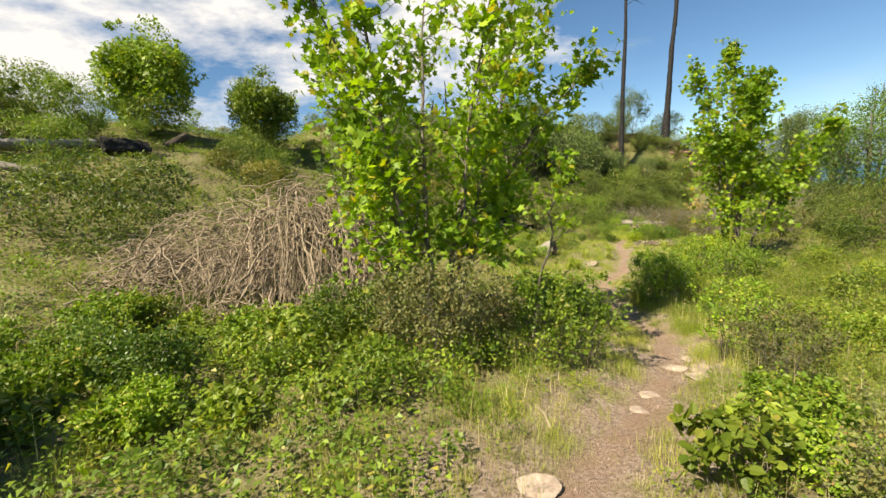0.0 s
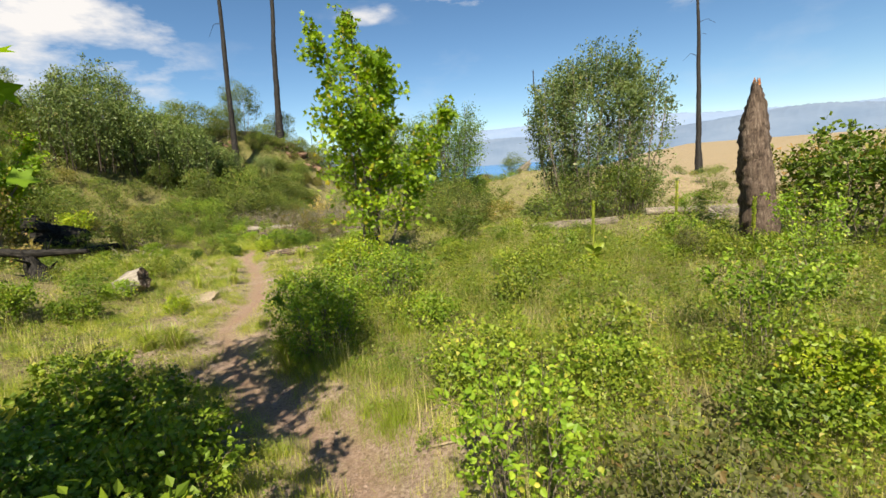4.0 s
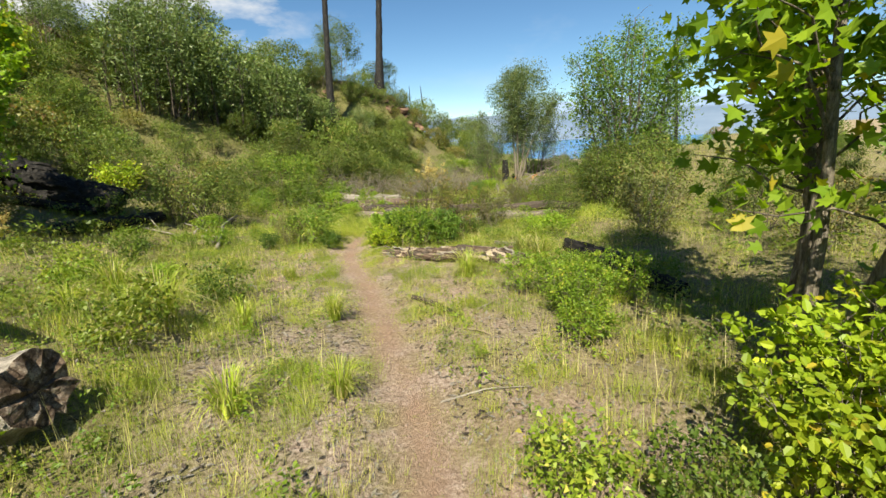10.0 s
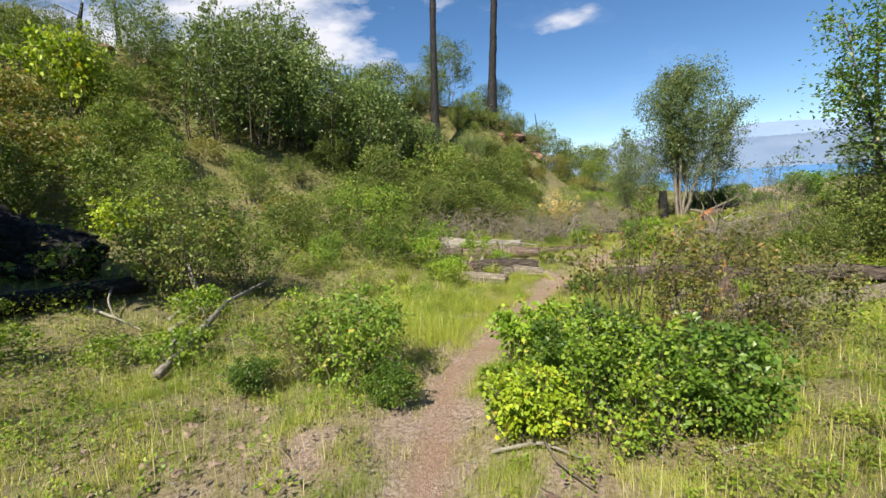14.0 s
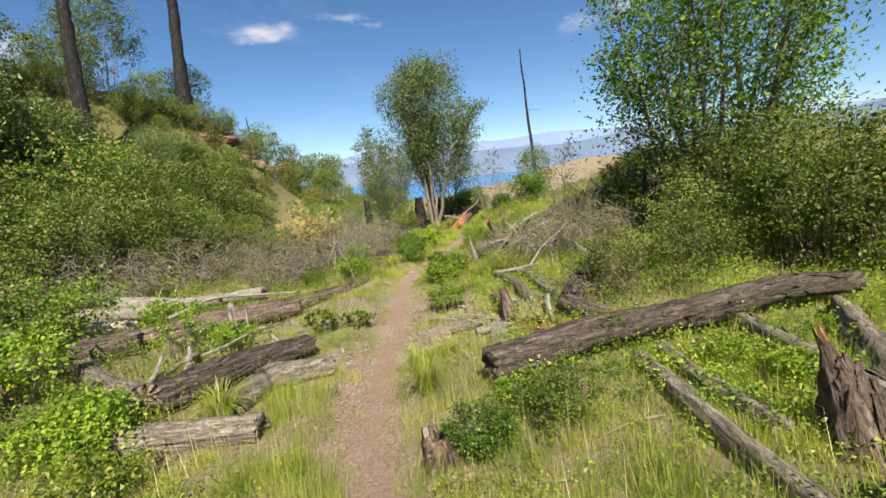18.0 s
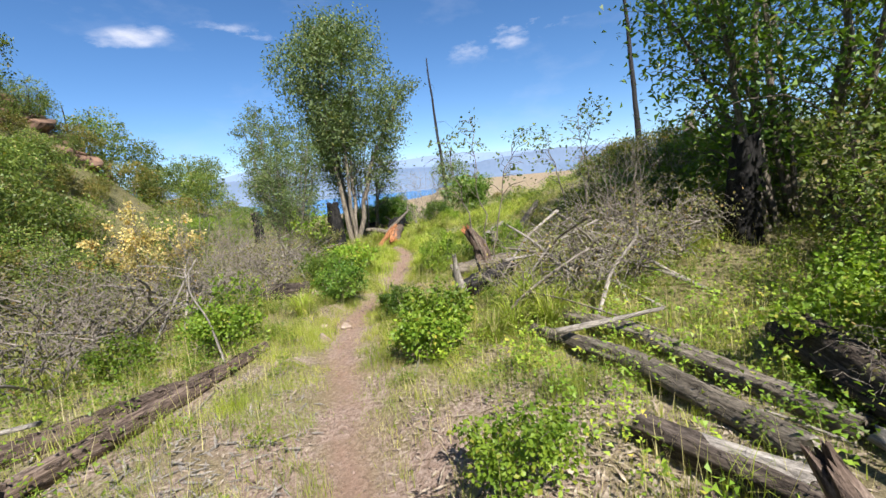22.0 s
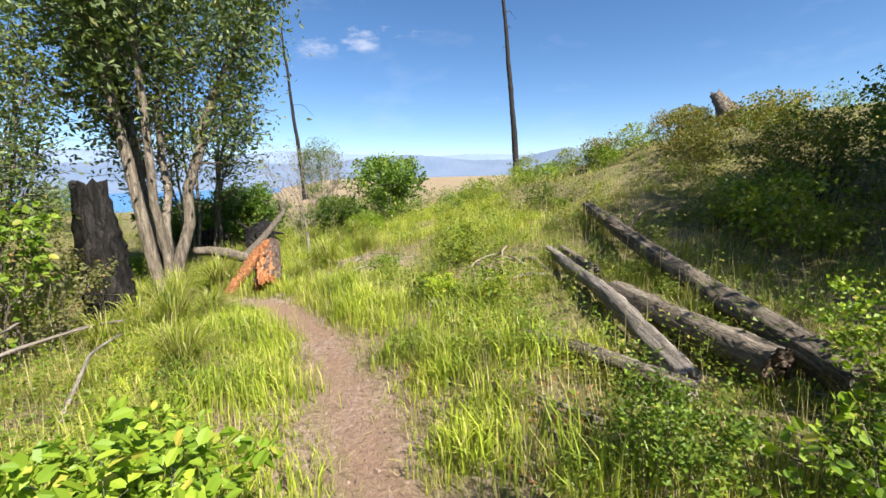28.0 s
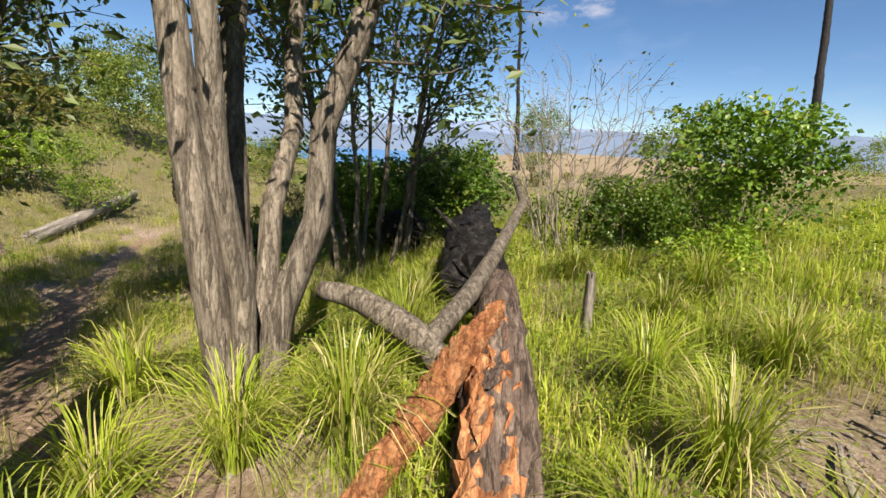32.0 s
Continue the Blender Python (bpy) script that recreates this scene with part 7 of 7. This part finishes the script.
cover("grass", "thin green and straw-coloured grass beside the trail", "grass", 260000, 4.5, 0.17, 0.18, 0.0036, 0.15, 0.8, per=34, spread=0.045)
cover("grass", "short dry grass on bare ground", "dry", 80000, 4.0, 0.18, 0.15, 0.0032, 0.35, 0.9, per=26, spread=0.04)
cover("grass", "fine tufts on the bare slope", "lush", 340000, 3.4, 0.26, 0.2, 0.0021, 0.2, 1.1, per=230, spread=0.085, span=(0.16, 0.66))
cover("grass", "lush tall grass along the last stretch", "lush", 60000, 4.6, 0.27, 0.24, 0.0045, 0.4, 1.0, per=40, spread=0.08, span=(0.72, 1.0), fine=False)
cover("grass", "straw-coloured grass along the last stretch", "dry", 40000, 5.0, 0.32, 0.3, 0.005, 0.2, 0.9, per=18, spread=0.09, span=(0.7, 1.0))
cover("grass", "tall grass hiding the bend of the trail", "lush", 16000, 1.5, 0.3, 0.3, 0.008, 0.2, 0.9, per=26, spread=0.08, span=(0.76, 0.87), fine=False)
cover("grass", "short grass at the edge of the trail", "lush", 26000, 0.75, 0.19, 0.13, 0.005, 0.1, 0.9, per=22, spread=0.05, span=(0.62, 1.0))
cover("grass", "bright tussocks in the open meadow", "lush", 0, 0, 0, 0.3, 0.007, 0, 0.9, per=36, spread=0.1, fine=False, pool=patch(1500, 24.2, 31, 25.5, 31.5, 0.6))
cover("grass", "lush tussocks of bright grass", "lush", 60000, 6.0, 0.45, 0.3, 0.0036, 0.72, 1.0, per=70, spread=0.08, fine=False)
cover("grass", "rough meadow grass farther from the trail", "grass", 190000, 15, 1.3, 0.26, 0.0065, 0.1, 0.9, per=30, spread=0.13)
cover("grass", "long yellow-green grass in the shrubby meadow", "lush", 0, 0, 0, 0.38, 0.0036, 0, 0.9, per=40, spread=0.12, pool=patch(1700, 2.8, 12, 1.5, 11, 0.7))
cover("grass", "straw-coloured grass in the shrubby meadow", "dry", 0, 0, 0, 0.4, 0.003, 0, 0.9, per=24, spread=0.12, pool=patch(1100, 2.6, 12, 1.5, 11, 0.6))
cover("grass", "soft yellow-green grass among the logs", "lush", 0, 0, 0, 0.32, 0.0032, 0, 0.9, per=60, spread=0.1, pool=patch(900, 8.2, 13.4, 19.3, 23.4, 0.3))
cover("grass", "bright grass beyond the logs", "lush", 0, 0, 0, 0.34, 0.004, 0, 0.9, per=46, spread=0.12, pool=patch(420, 11.5, 16.5, 17.4, 20.6, 0.6))
cover("grass", "tall soft grass in the bend of the trail", "lush", 0, 0, 0, 0.34, 0.0032, 0, 0.9, per=50, spread=0.1, pool=patch(420, 6.6, 9.6, 19.6, 22.8, 0.3))
cover("grass", "dry stalks standing in the meadow", "dry", 26000, 8, 0.5, 0.5, 0.005, 0.3, 0.6)


def weeds(name, label, leaf, n, reach, gap, size, wide, tall, clump, m=22, pool=None, shape="tri"):
    """Low domed clumps of leaves."""
    size, wide, m = size * 0.72, wide * 0.58, int(m * 1.45)
    x, y = scatter(rng, n, reach, gap, clump, on_bare=0.2) if pool is None else pool
    n = len(x)
    big = rng.uniform(0.45, 1.25, n)[:, None]
    th, out = rng.uniform(0, 6.283, (n, m)), np.sqrt(rng.uniform(0, 1, (n, m)))
    up = np.sqrt(1.02 - out**2) * rng.uniform(0.35, 1.0, (n, m)) + 0.08
    px, py = x[:, None] + np.cos(th) * out * wide * big, y[:, None] + np.sin(th) * out * wide * big
    at = np.stack([px, py, height(px.ravel(), py.ravel()).reshape(n, m) + 0.015 + tall * big * up], -1).reshape(-1, 3)
    way = np.stack([np.cos(th) * (0.4 + out), np.sin(th) * (0.4 + out), up * 0.5 - 0.2], -1).reshape(-1, 3) + rng.normal(0, 0.4, (n * m, 3))
    v, f = leaves(rng, at, way, size, size * 0.62, shape, 0.65)
    return tagged(new(name, mesh(name, v, f, LEAF[leaf], False)), label, "weeds", kind="stuff")


def tussock(seed, n=260, tall=0.5):
    """A clump of long arching blades."""
    rng = np.random.default_rng(seed)
    th = rng.uniform(0, 6.283, n)
    r0 = 0.09 * np.sqrt(rng.uniform(0, 1, n))
    ln = tall * rng.uniform(0.55, 1.2, n)
    out = rng.uniform(0.15, 0.95, n) * ln
    d = np.stack([np.cos(th), np.sin(th), 0 * th], -1)
    s = np.stack([-np.sin(th), np.cos(th), 0 * th], -1)
    p0 = d * r0[:, None] - [0, 0, 0.03]
    p1 = p0 + d * (out * 0.25)[:, None] + np.array([0, 0, 1.0]) * (ln * 0.95)[:, None]
    p2 = p0 + d * out[:, None] + np.array([0, 0, 1.0]) * (ln - 0.62 * out)[:, None] + s * rng.normal(0, 0.04, n)[:, None]
    path = bend(p0, p1, p2, 5)
    wide = (0.0036 * rng.uniform(0.7, 1.4, n))[:, None, None] * np.array([1.0, 1.0, 0.85, 0.6, 0.12])[None, :, None]
    v = np.stack([path - s[:, None] * wide, path + s[:, None] * wide], 2).reshape(-1, 3)
    k = np.arange(n)[:, None] * 10
    ob = thing("grass_tussock", "tussock of long bright arching grass", "grass", "grass tussocks")
    for name, leaf, rows in (("blade_mass", "lush", k[n // 5:]), ("dry_blade_mass", "dry", k[:n // 5])):
        tagged(part(name, mesh(name, v, [np.array([[a, a + 1, a + 3, a + 2]]) + rows for a in (0, 2, 4, 6)], LEAF[leaf], False), ob), kind="stuff")
    return ob


TUFTS = [tussock(61), tussock(62, 320, 0.6), tussock(63, 200, 0.4)]
for k, (x, y, size) in enumerate([
        (24.76, 29.95, 1.1), (24.5, 30.35, 0.9), (24.62, 31.3, 1.2), (26.45, 30.45, 1.0), (26.85, 28.4, 0.8), (26.5, 28.65, 0.9), (26.0, 28.1, 0.85), (25.6, 30.15, 1.0), (26.0, 31.2, 0.9), (25.1, 30.05, 0.8), (24.1, 30.6, 0.8), (27.6, 28.9, 0.9), (27.1, 29.3, 0.8), (25.5, 28.75, 0.8),
        (23.1, 29.95, 1.1), (23.7, 30.1, 1.0), (22.9, 29.5, 0.9), (22.3, 29.2, 0.9), (23.3, 29.35, 0.8), (21.8, 28.8, 0.8), (22.7, 30.0, 1.0), (24.6, 28.75, 0.7), (25.0, 28.5, 0.8),
        (16.85, 24.45, 1.0), (16.9, 24.1, 1.0), (17.15, 24.35, 0.9), (16.6, 24.6, 0.8), (17.35, 27.3, 0.8), (17.6, 26.2, 0.7), (3.0, 10.2, 1.1), (2.75, 10.5, 0.9), (3.62, 8.1, 0.9), (4.5, 14.0, 0.9), (5.2, 13.75, 0.6), (3.9, 17.5, 1.0), (3.5, 17.0, 0.9), (4.95, 15.65, 0.75), (4.3, 16.1, 1.1), (4.0, 16.4, 1.0),
        (7.95, 15.6, 0.9), (5.8, 15.3, 0.6), (6.0, 17.5, 0.7), (11.1, 24.25, 0.8), (12.2, 22.85, 0.7), (13.0, 23.1, 0.7), (12.7, 23.3, 0.6), (9.0, 15.2, 0.9), (9.4, 15.9, 0.9), (8.9, 16.6, 0.8), (9.2, 24.6, 0.9), (8.6, 24.2, 0.8), (8.9, 23.4, 0.8), (9.3, 22.6, 0.7)]):
    m = Matrix.Translation(on(x, y)) @ pose(0, 0, 0, 0, 0, k * 77.0) @ Matrix.Diagonal((size, size, size, 1))
    if k < 3:
        TUFTS[k].matrix_basis = m
    else:
        first = TUFTS[k % 3].scale
        copy_thing(TUFTS[k % 3], m @ Matrix.Diagonal((1 / first.x, 1 / first.y, 1 / first.z, 1)))
weeds("weeds", "low leafy weeds among the grass", "forb", 6500, 5.5, 0.4, 0.036, 0.13, 0.17, 0.25, 28)
weeds("weeds", "low green ground plants", "shrub", 3000, 8, 0.8, 0.042, 0.17, 0.24, 0.3, 28)
weeds("weeds", "bright low plants among the grass", "fresh", 3000, 7, 0.7, 0.045, 0.16, 0.26, 0.3, 24)
weeds("weeds", "rank yellow-green weeds farther from the trail", "forb", 5000, 16, 3.0, 0.07, 0.28, 0.4, 0.2, 26)
weeds("weeds", "rank weeds over the slopes", "hill", 2600, 26, 6, 0.1, 0.4, 0.5, 0.25, 24)



weeds("weeds", "dense green weeds below the brush pile", "fresh", 0, 0, 0, 0.08, 0.2, 0.38, 0, 15, patch(1500, -8, 0.1, 0.8, 8.5, 0.7))
weeds("weeds", "dark leafy weeds below the brush pile", "shrub", 0, 0, 0, 0.075, 0.2, 0.3, 0, 15, patch(1000, -8, 0.2, 0.8, 8.5, 0.6))
weeds("weeds", "thick yellow-green meadow weeds", "forb", 0, 0, 0, 0.05, 0.2, 0.42, 0, 24, patch(2600, 2.6, 13, 1.5, 11, 1.0))
weeds("weeds", "thick bright meadow weeds", "fresh", 0, 0, 0, 0.05, 0.2, 0.36, 0, 24, patch(1200, 2.6, 13, 1.5, 11, 0.9))
weeds("weeds", "green weeds round the lying logs", "fresh", 0, 0, 0, 0.05, 0.17, 0.26, 0, 22, patch(700, 10, 18, 24.6, 30, 1.3))
weeds("weeds", "small leafy plants on the bare slope", "fresh", 0, 0, 0, 0.05, 0.12, 0.17, 0, 20, patch(420, 2.2, 9, 8.5, 20.5, 0.45))
weeds("weeds", "mixed leafy weeds on the bank", "fresh", 0, 0, 0, 0.055, 0.17, 0.3, 0, 22, patch(330, 19, 26, 26.2, 28, 0.8))
weeds("weeds", "olive weeds on the bank", "shrub", 0, 0, 0, 0.055, 0.2, 0.3, 0, 22, patch(260, 21, 30, 20.5, 24.2, 1.0))
weeds("weeds", "broad green weeds under the willow", "fresh", 0, 0, 0, 0.055, 0.18, 0.28, 0, 22, patch(800, 12, 19, 18.5, 24.5, 1.2))

# low scrub over the whole hillside
hx, hy = rng.uniform(-30, 48, 26000), rng.uniform(8, 62, 26000)
up_hill = np.maximum(-0.406 * (hx - 4) + 0.914 * (hy - 26), -0.83 * (hx + 3) + 0.555 * (hy - 6))
keep = (up_hill > 0.5) & (trail_far(hx, hy) > 5.5) & (waves(hx, hy, 21, 6.0) + rng.uniform(-0.5, 0.5, 26000) > -0.35)
hx, hy = hx[keep], hy[keep]
keep = (hx > -1) | (hy > 26)
hx, hy = hx[keep][:5200], hy[keep][:5200]
half = len(hx) // 2
weeds("scrub", "dense low scrub covering the hillside", "hill", 0, 0, 0, 0.19, 0.55, 0.6, 0, 14, (hx[:half], hy[:half]))
weeds("scrub", "rust-tinged scrub on the hillside", "rust", 0, 0, 0, 0.17, 0.5, 0.5, 0, 14, (hx[half:half + half // 2], hy[half:half + half // 2]))
weeds("scrub", "green scrub on the hillside", "shrub", 0, 0, 0, 0.17, 0.6, 0.75, 0, 14, (hx[half + half // 2:], hy[half + half // 2:]))
gx2, gy2 = rng.uniform(-24, -1, 7000), rng.uniform(8, 32, 7000)
keep = waves(gx2, gy2, 25, 2.6) + rng.uniform(-0.5, 0.5, 7000) > -0.3
gx2, gy2 = gx2[keep], gy2[keep]
keep = trail_far(gx2, gy2) > 5
weeds("scrub", "bright green herbs on the slope", "fresh", 0, 0, 0, 0.12, 0.42, 0.36, 0, 15, (gx2[keep], gy2[keep]))

# pebbles and clods on the trail
n = 2200
k = rng.integers(0, len(_S), n)
a, r = rng.uniform(0, 6.28, n), rng.uniform(0, 0.5, n)
x, y = _S[k, 0] + np.cos(a) * r, _S[k, 1] + np.sin(a) * r
size = 0.006 + 0.014 * rng.uniform(0, 1, n) ** 3
corner = np.array([(1, 0, 0), (-1, 0, 0), (0, 1, 0), (0, -1, 0), (0, 0, 0.7), (0, 0, -0.7)])
v = np.stack([x, y, height(x, y) + size * 0.25], -1)[:, None] + corner[None] * size[:, None, None] * rng.uniform(0.6, 1.4, (n, 6, 1))
tri = np.array([(0, 2, 4), (2, 1, 4), (1, 3, 4), (3, 0, 4), (2, 0, 5), (1, 2, 5), (3, 1, 5), (0, 3, 5)])
faces = (tri[None] + np.arange(n)[:, None, None] * 6).reshape(-1, 3)
tagged(new("pebbles", mesh("pebbles", v.reshape(-1, 3), [faces], CLOD, False)), "small stones and clods on the worn trail", "pebbles", kind="stuff")
